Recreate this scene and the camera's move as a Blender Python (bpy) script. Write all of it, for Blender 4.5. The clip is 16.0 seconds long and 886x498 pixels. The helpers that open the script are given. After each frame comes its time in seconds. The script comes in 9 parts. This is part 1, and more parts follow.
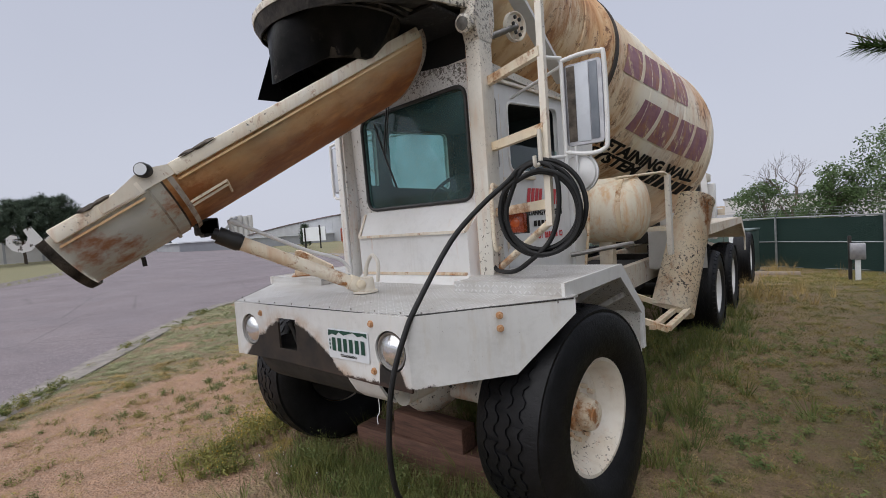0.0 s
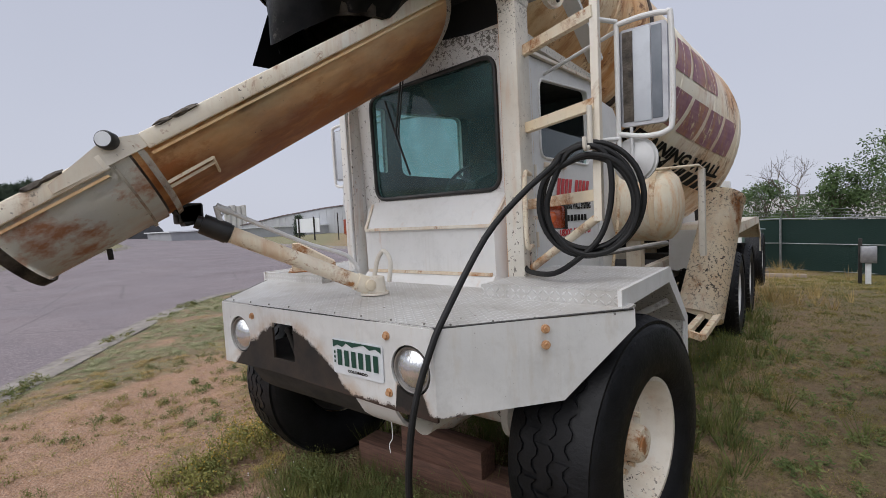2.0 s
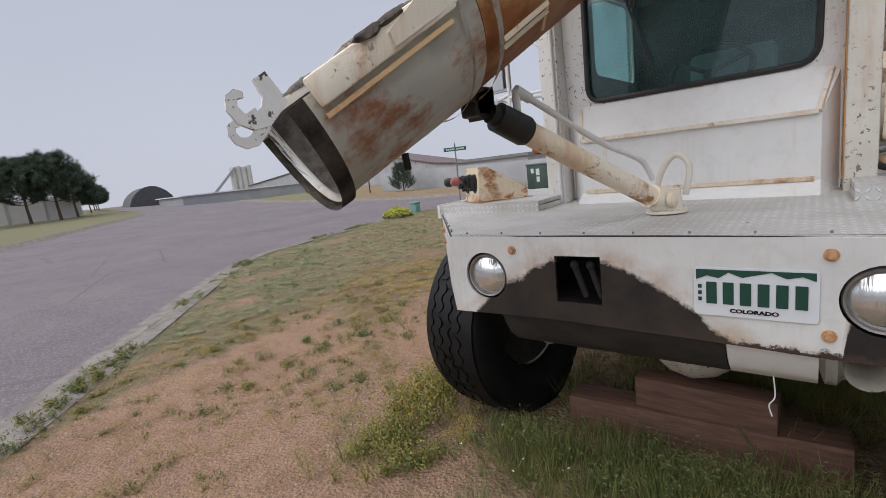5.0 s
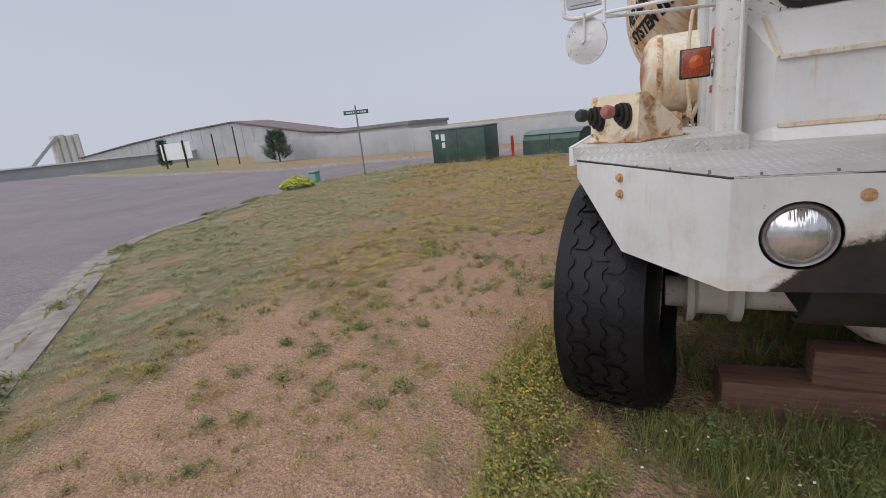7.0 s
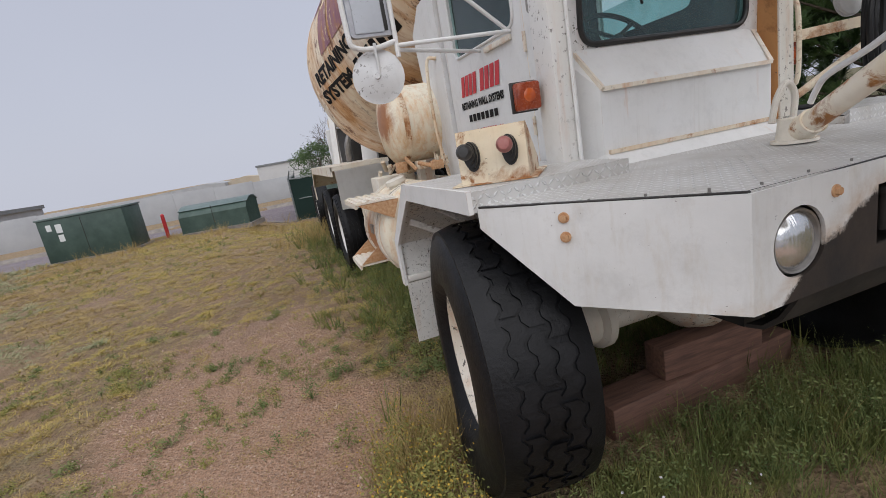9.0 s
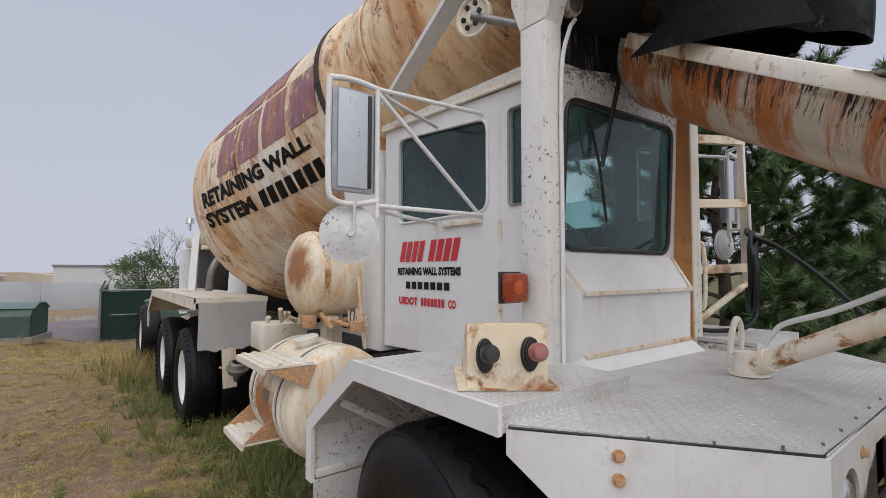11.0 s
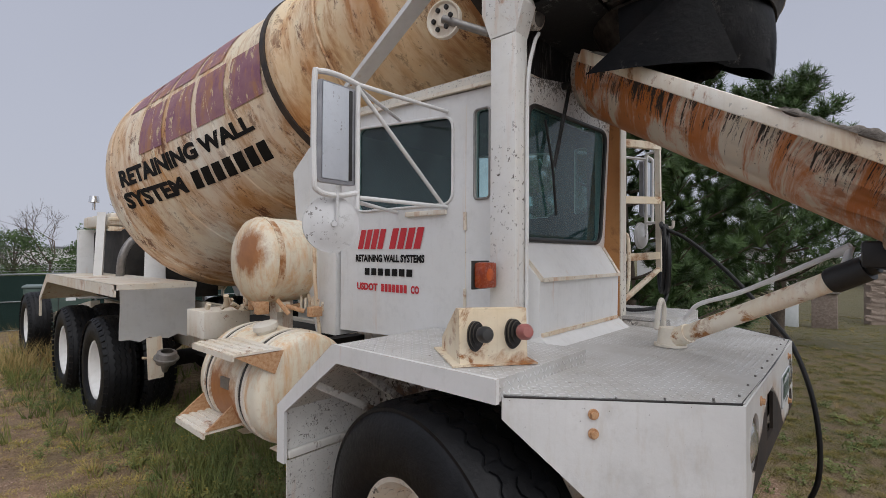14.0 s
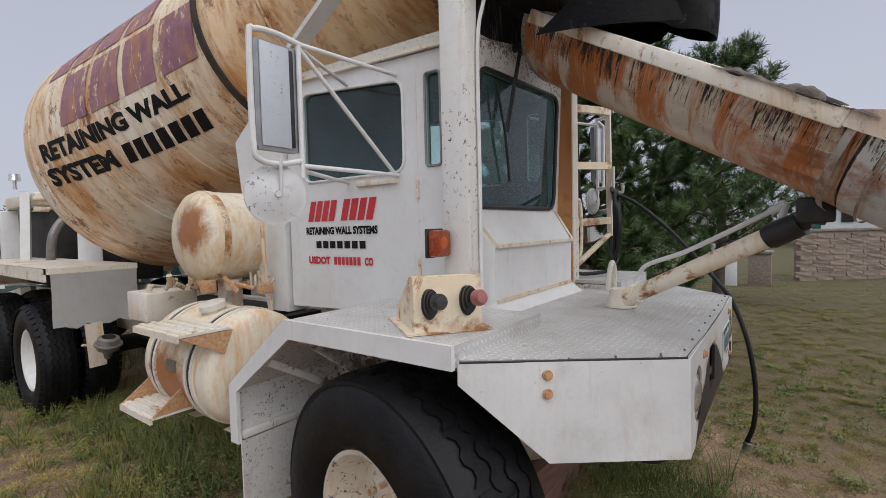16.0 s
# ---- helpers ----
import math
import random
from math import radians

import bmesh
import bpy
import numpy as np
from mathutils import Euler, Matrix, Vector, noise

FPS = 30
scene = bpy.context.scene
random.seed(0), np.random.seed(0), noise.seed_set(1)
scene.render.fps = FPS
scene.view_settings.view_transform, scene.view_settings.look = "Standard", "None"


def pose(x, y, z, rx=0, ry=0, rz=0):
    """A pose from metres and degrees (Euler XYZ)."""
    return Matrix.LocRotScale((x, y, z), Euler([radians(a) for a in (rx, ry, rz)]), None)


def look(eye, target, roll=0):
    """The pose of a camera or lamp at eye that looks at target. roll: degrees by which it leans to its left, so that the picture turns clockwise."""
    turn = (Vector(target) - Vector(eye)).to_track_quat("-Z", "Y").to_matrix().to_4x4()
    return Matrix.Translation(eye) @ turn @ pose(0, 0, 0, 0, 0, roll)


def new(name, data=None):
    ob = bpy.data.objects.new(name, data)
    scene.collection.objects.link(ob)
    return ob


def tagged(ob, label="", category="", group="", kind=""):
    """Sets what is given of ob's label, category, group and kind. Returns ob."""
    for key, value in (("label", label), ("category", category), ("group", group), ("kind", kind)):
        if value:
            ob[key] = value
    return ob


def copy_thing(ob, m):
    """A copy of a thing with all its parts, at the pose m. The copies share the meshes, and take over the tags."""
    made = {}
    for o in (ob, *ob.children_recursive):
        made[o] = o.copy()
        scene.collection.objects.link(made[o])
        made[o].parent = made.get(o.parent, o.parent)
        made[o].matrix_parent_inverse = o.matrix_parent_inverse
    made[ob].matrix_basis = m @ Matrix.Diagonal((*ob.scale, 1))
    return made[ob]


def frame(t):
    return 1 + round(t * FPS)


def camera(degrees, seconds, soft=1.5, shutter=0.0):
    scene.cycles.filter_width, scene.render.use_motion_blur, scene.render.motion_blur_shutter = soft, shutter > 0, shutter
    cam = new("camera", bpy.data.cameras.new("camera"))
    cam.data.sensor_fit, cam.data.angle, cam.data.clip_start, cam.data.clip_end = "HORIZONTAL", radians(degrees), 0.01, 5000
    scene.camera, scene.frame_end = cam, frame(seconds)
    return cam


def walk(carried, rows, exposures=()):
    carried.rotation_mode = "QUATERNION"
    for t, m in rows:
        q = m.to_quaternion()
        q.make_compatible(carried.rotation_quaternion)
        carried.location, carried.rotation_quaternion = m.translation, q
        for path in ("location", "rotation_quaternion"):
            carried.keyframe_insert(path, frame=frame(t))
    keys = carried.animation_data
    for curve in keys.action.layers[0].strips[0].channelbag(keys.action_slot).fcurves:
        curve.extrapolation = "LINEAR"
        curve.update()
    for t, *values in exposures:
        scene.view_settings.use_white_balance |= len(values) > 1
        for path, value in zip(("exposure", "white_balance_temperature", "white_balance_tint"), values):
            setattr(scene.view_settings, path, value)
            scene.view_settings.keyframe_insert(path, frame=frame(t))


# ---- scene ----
cam = camera(87.1, 16.0, 0.7)
PATH = [
    (0, (2.171, -1.48, 1.661), (0.929, 0.085, 1.56), -4.1),
    (0.5, (2.137, -1.495, 1.661), (0.85, 0.033, 1.571), -4.1),
    (1, (2.055, -1.392, 1.648), (0.733, 0.107, 1.564), -3.6),
    (1.5, (1.96, -1.204, 1.678), (0.667, 0.319, 1.59), -2.9),
    (2, (1.81, -1.267, 1.661), (0.589, 0.311, 1.534), -2.9),
    (2.5, (1.694, -1.477, 1.641), (0.489, 0.112, 1.486), -3.9),
    (3, (1.502, -1.449, 1.608), (0.312, 0.145, 1.404), -5.3),
    (3.5, (1.361, -1.383, 1.576), (0.25, 0.258, 1.306), -6.7),
    (4, (1.155, -1.489, 1.548), (0.066, 0.163, 1.26), -7.4),
    (4.5, (0.835, -1.609, 1.552), (-0.34, -0.018, 1.258), -7.7),
    (5, (0.493, -1.558, 1.561), (-0.752, -0.03, 1.221), -6.6),
    (5.2, (0.365, -1.562, 1.549), (-0.908, -0.063, 1.186), -5.8),
    (7.3, (-1.155, -1.457, 1.503), (-1.772, 0.371, 0.975), -7.7),
    (7.5, (-1.275, -1.417, 1.529), (-1.766, 0.452, 1.014), -8.8),
    (8, (-1.498, -1.285, 1.533), (-1.804, 0.631, 1.049), -10.1),
    (8.5, (-1.674, -0.985, 1.542), (-1.604, 0.959, 1.075), -10.7),
    (9, (-1.801, -0.837, 1.525), (-1.223, 1.025, 1.077), -10.2),
    (9.5, (-1.976, -0.704, 1.526), (-1.02, 1.003, 1.114), -7.9),
    (10, (-1.994, -0.505, 1.514), (-0.976, 1.2, 1.278), -4.4),
    (10.2, (-1.992, -0.412, 1.552), (-0.957, 1.293, 1.404), -2.8),
    (12.3, (-2.451, -0.286, 1.798), (-1.027, 1.091, 2.076), 1.4),
    (12.5, (-2.453, -0.286, 1.805), (-1.026, 1.089, 2.075), 1.4),
    (13, (-2.463, -0.256, 1.77), (-1.025, 1.119, 1.974), 1.3),
    (13.5, (-2.463, -0.252, 1.743), (-1.007, 1.114, 1.852), 0.9),
    (14, (-2.441, -0.245, 1.732), (-0.936, 1.072, 1.757), 0.3),
    (14.5, (-2.433, -0.24, 1.728), (-0.859, 0.994, 1.718), -0.1),
    (15, (-2.392, -0.264, 1.733), (-0.752, 0.88, 1.69), -0.7),
    (15.5, (-2.371, -0.258, 1.723), (-0.725, 0.877, 1.654), -1.1),
    (16, (-2.393, -0.236, 1.711), (-0.78, 0.942, 1.619), -1.4),
]
walk(cam, [(t, look(eye, target, roll)) for t, eye, target, roll in PATH], [(0.0, 0.32), (5.0, 0.25), (8.5, 0.22), (9.5, 0.25), (10.0, 0.34), (12.5, 0.0), (13.5, 0.0), (14.0, 0.06), (15.0, 0.17), (16.0, 0.18)])

# ---- light ----
world = bpy.data.worlds.new("overcast")
scene.world = world
world.use_nodes = True
wn, wl = world.node_tree.nodes, world.node_tree.links
wn.clear()
w_out, w_bg = wn.new("ShaderNodeOutputWorld"), wn.new("ShaderNodeBackground")
sky = wn.new("ShaderNodeTexSky")
sky.sky_type, sky.sun_disc = "NISHITA", False
sky.sun_elevation, sky.sun_rotation = radians(55), radians(180)
sky.air_density, sky.dust_density = 1.0, 4.0
w_scale = wn.new("ShaderNodeMix")
w_scale.data_type, w_scale.blend_type = "RGBA", "MIX"
w_scale.inputs[0].default_value = 0.93
w_tc, w_sep = wn.new("ShaderNodeTexCoord"), wn.new("ShaderNodeSeparateXYZ")
w_noise = wn.new("ShaderNodeTexNoise")
w_noise.inputs["Scale"].default_value, w_noise.inputs["Detail"].default_value = 1.6, 4
w_ramp = wn.new("ShaderNodeValToRGB")
w_ramp.color_ramp.elements[0].position, w_ramp.color_ramp.elements[0].color = 0.0, (5.2, 5.42, 6.3, 1)
w_ramp.color_ramp.elements[1].position, w_ramp.color_ramp.elements[1].color = 0.75, (4.15, 4.42, 5.45, 1)
w_cl = wn.new("ShaderNodeMix")
w_cl.data_type, w_cl.blend_type = "RGBA", "MULTIPLY"
w_cl.inputs[0].default_value = 0.12
wl.new(w_tc.outputs["Generated"], w_sep.inputs[0])
wl.new(w_tc.outputs["Generated"], w_noise.inputs["Vector"])
wl.new(w_sep.outputs["Z"], w_ramp.inputs["Fac"])
wl.new(w_ramp.outputs["Color"], w_cl.inputs[6])
wl.new(w_noise.outputs["Fac"], w_cl.inputs[7])
wl.new(sky.outputs["Color"], w_scale.inputs[6])
wl.new(w_cl.outputs[2], w_scale.inputs[7])
wl.new(w_scale.outputs[2], w_bg.inputs["Color"])
w_bg.inputs["Strength"].default_value = 0.1
wl.new(w_bg.outputs[0], w_out.inputs["Surface"])

sun_data = bpy.data.lights.new("sun", "SUN")
sun_data.energy, sun_data.angle, sun_data.color = 2.25, radians(100), (1.0, 0.985, 0.965)
sun = new("sun", sun_data)
sun.matrix_world = look((-2.4, -5.3, 13.4), (0, 2, 0))

# ---- materials ----


class Nodes:
    """A node material under construction."""

    def __init__(self, name, rough=0.6, metal=0.0):
        self.mat = bpy.data.materials.new(name)
        self.mat.use_nodes = True
        self.t = self.mat.node_tree
        self.bsdf = self.t.nodes["Principled BSDF"]
        self.bsdf.inputs["Roughness"].default_value = rough
        self.bsdf.inputs["Metallic"].default_value = metal
        self.co = self.t.nodes.new("ShaderNodeTexCoord").outputs["Object"]

    def link(self, a, b):
        self.t.links.new(a, b)

    def scaled(self, sx, sy, sz):
        m = self.t.nodes.new("ShaderNodeMapping")
        m.inputs["Scale"].default_value = (sx, sy, sz)
        self.link(self.co, m.inputs["Vector"])
        return m.outputs[0]

    def noise(self, scale, detail=5, rough=0.6, vec=None, dist=0.0):
        n = self.t.nodes.new("ShaderNodeTexNoise")
        n.inputs["Scale"].default_value, n.inputs["Detail"].default_value = scale, detail
        n.inputs["Roughness"].default_value, n.inputs["Distortion"].default_value = rough, dist
        self.link(vec or self.co, n.inputs["Vector"])
        return n.outputs["Fac"]

    def voronoi(self, scale, vec=None, out="Distance"):
        n = self.t.nodes.new("ShaderNodeTexVoronoi")
        n.inputs["Scale"].default_value = scale
        self.link(vec or self.co, n.inputs["Vector"])
        return n.outputs[out]

    def step(self, fac, lo, hi):
        r = self.t.nodes.new("ShaderNodeMapRange")
        r.inputs["From Min"].default_value, r.inputs["From Max"].default_value = lo, hi
        self.link(fac, r.inputs["Value"])
        return r.outputs[0]

    def math(self, op, a, b):
        n = self.t.nodes.new("ShaderNodeMath")
        n.operation = op
        for i, v in enumerate((a, b)):
            if isinstance(v, (int, float)):
                n.inputs[i].default_value = v
            else:
                self.link(v, n.inputs[i])
        return n.outputs[0]

    def axis(self, which):
        s = self.t.nodes.new("ShaderNodeSeparateXYZ")
        self.link(self.co, s.inputs[0])
        return s.outputs[which]

    def mix(self, fac, a, b):
        n = self.t.nodes.new("ShaderNodeMix")
        n.data_type = "RGBA"
        for i, v in ((0, fac), (6, a), (7, b)):
            if isinstance(v, (int, float)):
                n.inputs[i].default_value = v
            elif isinstance(v, tuple):
                n.inputs[i].default_value = (*v, 1)
            else:
                self.link(v, n.inputs[i])
        return n.outputs[2]

    def island(self):
        return self.t.nodes.new("ShaderNodeNewGeometry").outputs["Random Per Island"]

    def color(self, c):
        if isinstance(c, tuple):
            self.bsdf.inputs["Base Color"].default_value = (*c, 1)
        else:
            self.link(c, self.bsdf.inputs["Base Color"])
        return self

    def rough(self, fac, lo, hi):
        r = self.t.nodes.new("ShaderNodeMapRange")
        r.inputs["To Min"].default_value, r.inputs["To Max"].default_value = lo, hi
        self.link(fac, r.inputs["Value"])
        self.link(r.outputs[0], self.bsdf.inputs["Roughness"])
        return self

    def bump(self, fac, strength, dist):
        b = self.t.nodes.new("ShaderNodeBump")
        b.inputs["Strength"].default_value, b.inputs["Distance"].default_value = strength, dist
        self.link(fac, b.inputs["Height"])
        self.link(b.outputs[0], self.bsdf.inputs["Normal"])
        return self


def painted(name, base, dirt, rust=0.62, speck=0.70, streak=0.5, deep=(0.16, 0.055, 0.022), orange=(0.52, 0.23, 0.07), rough=0.5, edge=0.003, splash=None):
    """Weathered paint: dirt veil, vertical rust runs, rust patches, dark concrete specks."""
    n = Nodes(name, rough)
    veil = n.step(n.noise(1.7, 6), 0.35, 0.75)
    c = n.mix(veil, base, dirt)
    grime = tuple(0.55 * q for q in dirt)
    c = n.mix(n.math("MULTIPLY", n.step(n.noise(13, 8, 0.72), 0.50, 0.72), 0.20), c, grime)
    wash = n.math("MULTIPLY", n.step(n.noise(4.0, 6, 0.6, n.scaled(11, 11, 0.45)), 0.54, 0.72), n.step(n.noise(1.9, 3), 0.42, 0.62))
    c = n.mix(n.math("MULTIPLY", wash, 0.16), c, (grime[0], grime[1] * 0.92, grime[2] * 0.78))
    runs = n.noise(3.0, 6, 0.65, n.scaled(5, 5, 0.55))
    big = n.noise(1.3, 4)
    runmask = n.math("MULTIPLY", n.step(runs, streak, streak + 0.2), n.step(big, 0.4, 0.66))
    c = n.mix(n.math("MULTIPLY", runmask, 0.75), c, orange)
    patch = n.math("MAXIMUM", n.noise(2.6, 9, 0.7, dist=0.4), n.math("SUBTRACT", n.noise(9.0, 7, 0.7, dist=0.4), 0.015))
    c = n.mix(n.step(patch, rust, rust + 0.09), c, n.mix(n.noise(30, 3), deep, orange))
    if edge:
        bev, geo, dot = (n.t.nodes.new("ShaderNode" + k) for k in ("Bevel", "NewGeometry", "VectorMath"))
        bev.samples, dot.operation = 4, "DOT_PRODUCT"
        bev.inputs["Radius"].default_value = edge
        n.link(bev.outputs[0], dot.inputs[0])
        n.link(geo.outputs["Normal"], dot.inputs[1])
        worn = n.math("MULTIPLY", n.step(dot.outputs["Value"], 0.97, 0.80), n.step(n.noise(7, 6, 0.7), 0.46, 0.60))
        c = n.mix(n.math("MULTIPLY", worn, 0.85), c, n.mix(n.noise(40, 3), deep, orange))
    sp = n.math("MULTIPLY", n.step(n.noise(38, 4, 0.7), speck, speck + 0.02), n.step(n.noise(1.1, 3), 0.45, 0.6))
    c = n.mix(sp, c, (0.09, 0.075, 0.06))
    if splash:
        up = n.step(n.math("ADD", n.axis("Z"), n.math("MULTIPLY", n.math("SUBTRACT", n.noise(2.4, 4), 0.5), 0.5)), *splash)
        dots = n.math("ADD", n.noise(64, 6, 0.75), n.math("MULTIPLY", up, 0.20))
        c = n.mix(n.math("MULTIPLY", n.step(dots, 0.66, 0.69), 0.92), c, n.mix(n.noise(60, 3), (0.035, 0.03, 0.026), (0.20, 0.18, 0.155)))
    n.color(c).rough(n.noise(5, 6), rough - 0.2, rough + 0.3).bump(n.math("ADD", n.noise(45, 6), n.math("MULTIPLY", n.noise(3.2, 2), 2.5)), 0.16, 0.006)
    return n.mat


WHITE = (0.735, 0.735, 0.73)
m_white = painted("white_paint", WHITE, (0.64, 0.63, 0.605), rust=0.78, speck=0.72, streak=0.60)
m_white_plain = painted("plain_white_paint", WHITE, (0.68, 0.66, 0.62), rust=0.85, speck=0.76, streak=0.66, edge=0)
m_white_rusty = painted("white_paint_rusty", (0.77, 0.73, 0.65), (0.68, 0.58, 0.43), rust=0.585, speck=0.65, streak=0.48)
m_cream = painted("cream_paint", (0.79, 0.72, 0.58), (0.74, 0.57, 0.35), rust=0.55, speck=0.66, streak=0.45)
m_spatter = painted("concrete_spattered_paint", (0.72, 0.69, 0.62), (0.55, 0.50, 0.42), rust=0.66, speck=0.60, streak=0.51, splash=(2.3, 3.2))


def drum_paint(name, base, dirt, lo, orange, dark):
    """Cream paint with heavy rust: orange veils, long runs round the shell, dark ragged scabs."""
    n = Nodes(name, 0.5)
    comb = n.t.nodes.new("ShaderNodeCombineXYZ")
    for k, axis in enumerate(((0, math.cos(0.27), -math.sin(0.27)), (1, 0, 0), (0, math.sin(0.27), math.cos(0.27)))):
        d = n.t.nodes.new("ShaderNodeVectorMath")
        d.operation = "DOT_PRODUCT"
        d.inputs[1].default_value = axis
        n.link(n.co, d.inputs[0])
        n.link(d.outputs["Value"], comb.inputs[k])

    def local(a, b):
        m = n.t.nodes.new("ShaderNodeMapping")
        m.inputs["Scale"].default_value = (a, b, b)
        n.link(comb.outputs[0], m.inputs["Vector"])
        return m.outputs[0]
    big = n.noise(0.75, 4, 0.55)
    where = n.step(big, lo - 0.10, lo + 0.10)
    c = n.mix(n.step(n.noise(1.0, 6, 0.6, local(1.6, 0.8)), 0.36, 0.66), base, dirt)
    veil = n.math("MULTIPLY", n.step(n.noise(1.2, 8, 0.62, local(1.7, 0.9)), 0.38, 0.64), where)
    c = n.mix(n.math("MULTIPLY", veil, 0.8), c, orange)
    runs = n.noise(2.6, 10, 0.72, local(4.2, 1.0), 0.4)
    c = n.mix(n.math("MULTIPLY", n.math("MULTIPLY", n.step(runs, 0.46, 0.60), where), 0.85), c, n.mix(n.noise(6, 6), orange, dark))
    thin = n.noise(4.0, 8, 0.66, local(7, 1.1), 0.4)
    c = n.mix(n.math("MULTIPLY", n.math("MULTIPLY", n.step(thin, 0.60, 0.72), n.step(n.noise(1.0, 3, 0.5, local(1, 1)), 0.42, 0.62)), 0.40), c, dark)
    patch = n.noise(3.0, 12, 0.80, local(2.6, 1.2), 0.3)
    c = n.mix(n.math("MULTIPLY", n.math("MULTIPLY", n.step(patch, 0.545, 0.59), where), 0.9), c, n.mix(n.noise(12, 5), (0.20, 0.068, 0.026), (0.12, 0.042, 0.02)))
    c = n.mix(n.math("MULTIPLY", n.step(n.noise(30, 4, 0.7), 0.66, 0.70), 0.6), c, (0.16, 0.07, 0.035))
    n.color(c).rough(patch, 0.35, 0.75).bump(n.math("ADD", n.noise(30, 6), n.math("MULTIPLY", n.noise(2.0, 2), 2.0)), 0.18, 0.006)
    return n.mat


m_drum = drum_paint("drum_paint", (0.87, 0.83, 0.73), (0.84, 0.73, 0.53), 0.485, (0.62, 0.29, 0.075), (0.30, 0.105, 0.03))
m_drum_front = drum_paint("drum_front_paint", (0.82, 0.73, 0.55), (0.78, 0.57, 0.31), 0.42, (0.60, 0.25, 0.055), (0.27, 0.09, 0.026))


def tank_paint(name, spot, size):
    """Cream tank paint with one big rust scab."""
    n = Nodes(name, 0.45)
    c = n.mix(n.step(n.noise(2.2, 6), 0.36, 0.7), (0.77, 0.72, 0.60), (0.70, 0.57, 0.38))
    v = n.t.nodes.new("ShaderNodeVectorMath")
    v.operation = "DISTANCE"
    v.inputs[1].default_value = spot
    n.link(n.co, v.inputs[0])
    rag = n.math("ADD", v.outputs["Value"], n.math("MULTIPLY", n.math("SUBTRACT", n.noise(9, 7, 0.7), 0.5), size * 1.3))
    runs = n.noise(3.4, 7, 0.7, n.scaled(4, 4, 0.8))
    c = n.mix(n.math("MULTIPLY", n.step(runs, 0.47, 0.64), 0.7), c, (0.64, 0.34, 0.12))
    c = n.mix(n.math("MULTIPLY", n.step(n.noise(20, 7, 0.72), 0.54, 0.70), 0.35), c, (0.42, 0.30, 0.18))
    c = n.mix(n.step(rag, size, size * 0.6), c, n.mix(n.noise(14, 5), (0.46, 0.20, 0.07), (0.24, 0.09, 0.035)))
    c = n.mix(n.math("MULTIPLY", n.step(n.noise(4.5, 9, 0.75), 0.64, 0.70), 0.85), c, (0.24, 0.10, 0.045))
    n.color(c).rough(runs, 0.3, 0.65).bump(n.noise(50, 5), 0.1, 0.003)
    return n.mat


m_water_tank = tank_paint("water_tank_paint", (-0.99, 2.73, 1.74), 0.18)
m_fuel_tank = tank_paint("fuel_tank_paint", (-1.28, 2.42, 0.90), 0.24)


def flat(name, a, b, scale, rough, metal=0.0, bump=0.0, spec=None):
    n = Nodes(name, rough, metal)
    f = n.noise(scale, 6)
    n.color(n.mix(n.step(f, 0.35, 0.68), a, b)).rough(n.noise(scale * 3, 4), max(rough - 0.12, 0.03), min(rough + 0.15, 1))
    if bump:
        n.bump(n.noise(scale * 6, 5), bump, 0.01)
    if spec is not None:
        n.bsdf.inputs["Specular IOR Level"].default_value = spec
    return n.mat


m_rubber = flat("tyre_rubber", (0.003, 0.0032, 0.004), (0.009, 0.0093, 0.011), 9, 0.5, bump=0.3, spec=0.28)
m_hose = flat("hose_rubber", (0.006, 0.006, 0.0065), (0.012, 0.012, 0.0125), 20, 0.5, spec=0.35)
m_black = flat("black_plastic", (0.012, 0.012, 0.012), (0.03, 0.028, 0.026), 12, 0.45)
_r = Nodes("rubber_flap", 0.42)
_rc = _r.mix(_r.step(_r.noise(5, 6, 0.65), 0.4, 0.7), (0.008, 0.008, 0.009), (0.022, 0.020, 0.019))
_rm = _r.math("MULTIPLY", _r.step(_r.noise(9, 9, 0.75), 0.56, 0.62), _r.step(_r.noise(2.3, 4), 0.48, 0.60))
_r.color(_r.mix(_r.math("MULTIPLY", _rm, 0.8), _rc, (0.22, 0.20, 0.18))).rough(_rm, 0.36, 0.85).bump(_r.noise(14, 6), 0.35, 0.012)
_r.bsdf.inputs["Specular IOR Level"].default_value = 0.22
m_blackrubber = _r.mat
m_cake = flat("dried_concrete", (0.035, 0.029, 0.025), (0.16, 0.135, 0.11), 14, 0.9, bump=0.8)
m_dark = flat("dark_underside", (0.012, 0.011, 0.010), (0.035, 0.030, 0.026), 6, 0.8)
m_steel = flat("dull_steel", (0.22, 0.21, 0.20), (0.32, 0.30, 0.28), 20, 0.45, 0.7)
m_bolt = flat("rusty_bolt", (0.40, 0.19, 0.08), (0.58, 0.38, 0.22), 60, 0.6)
m_rim = painted("wheel_paint", (0.79, 0.76, 0.69), (0.60, 0.50, 0.37), rust=0.62, speck=0.59, streak=0.54)
m_rim_rear = painted("rear_wheel_paint", (0.80, 0.80, 0.79), (0.72, 0.70, 0.66), rust=0.8, speck=0.74, streak=0.7)
m_band = flat("drum_band", (0.02, 0.018, 0.017), (0.07, 0.045, 0.03), 6, 0.7)
m_hookwhite = painted("chipped_paint", (0.76, 0.755, 0.74), (0.60, 0.60, 0.585), rust=0.8, speck=0.60, streak=0.7)


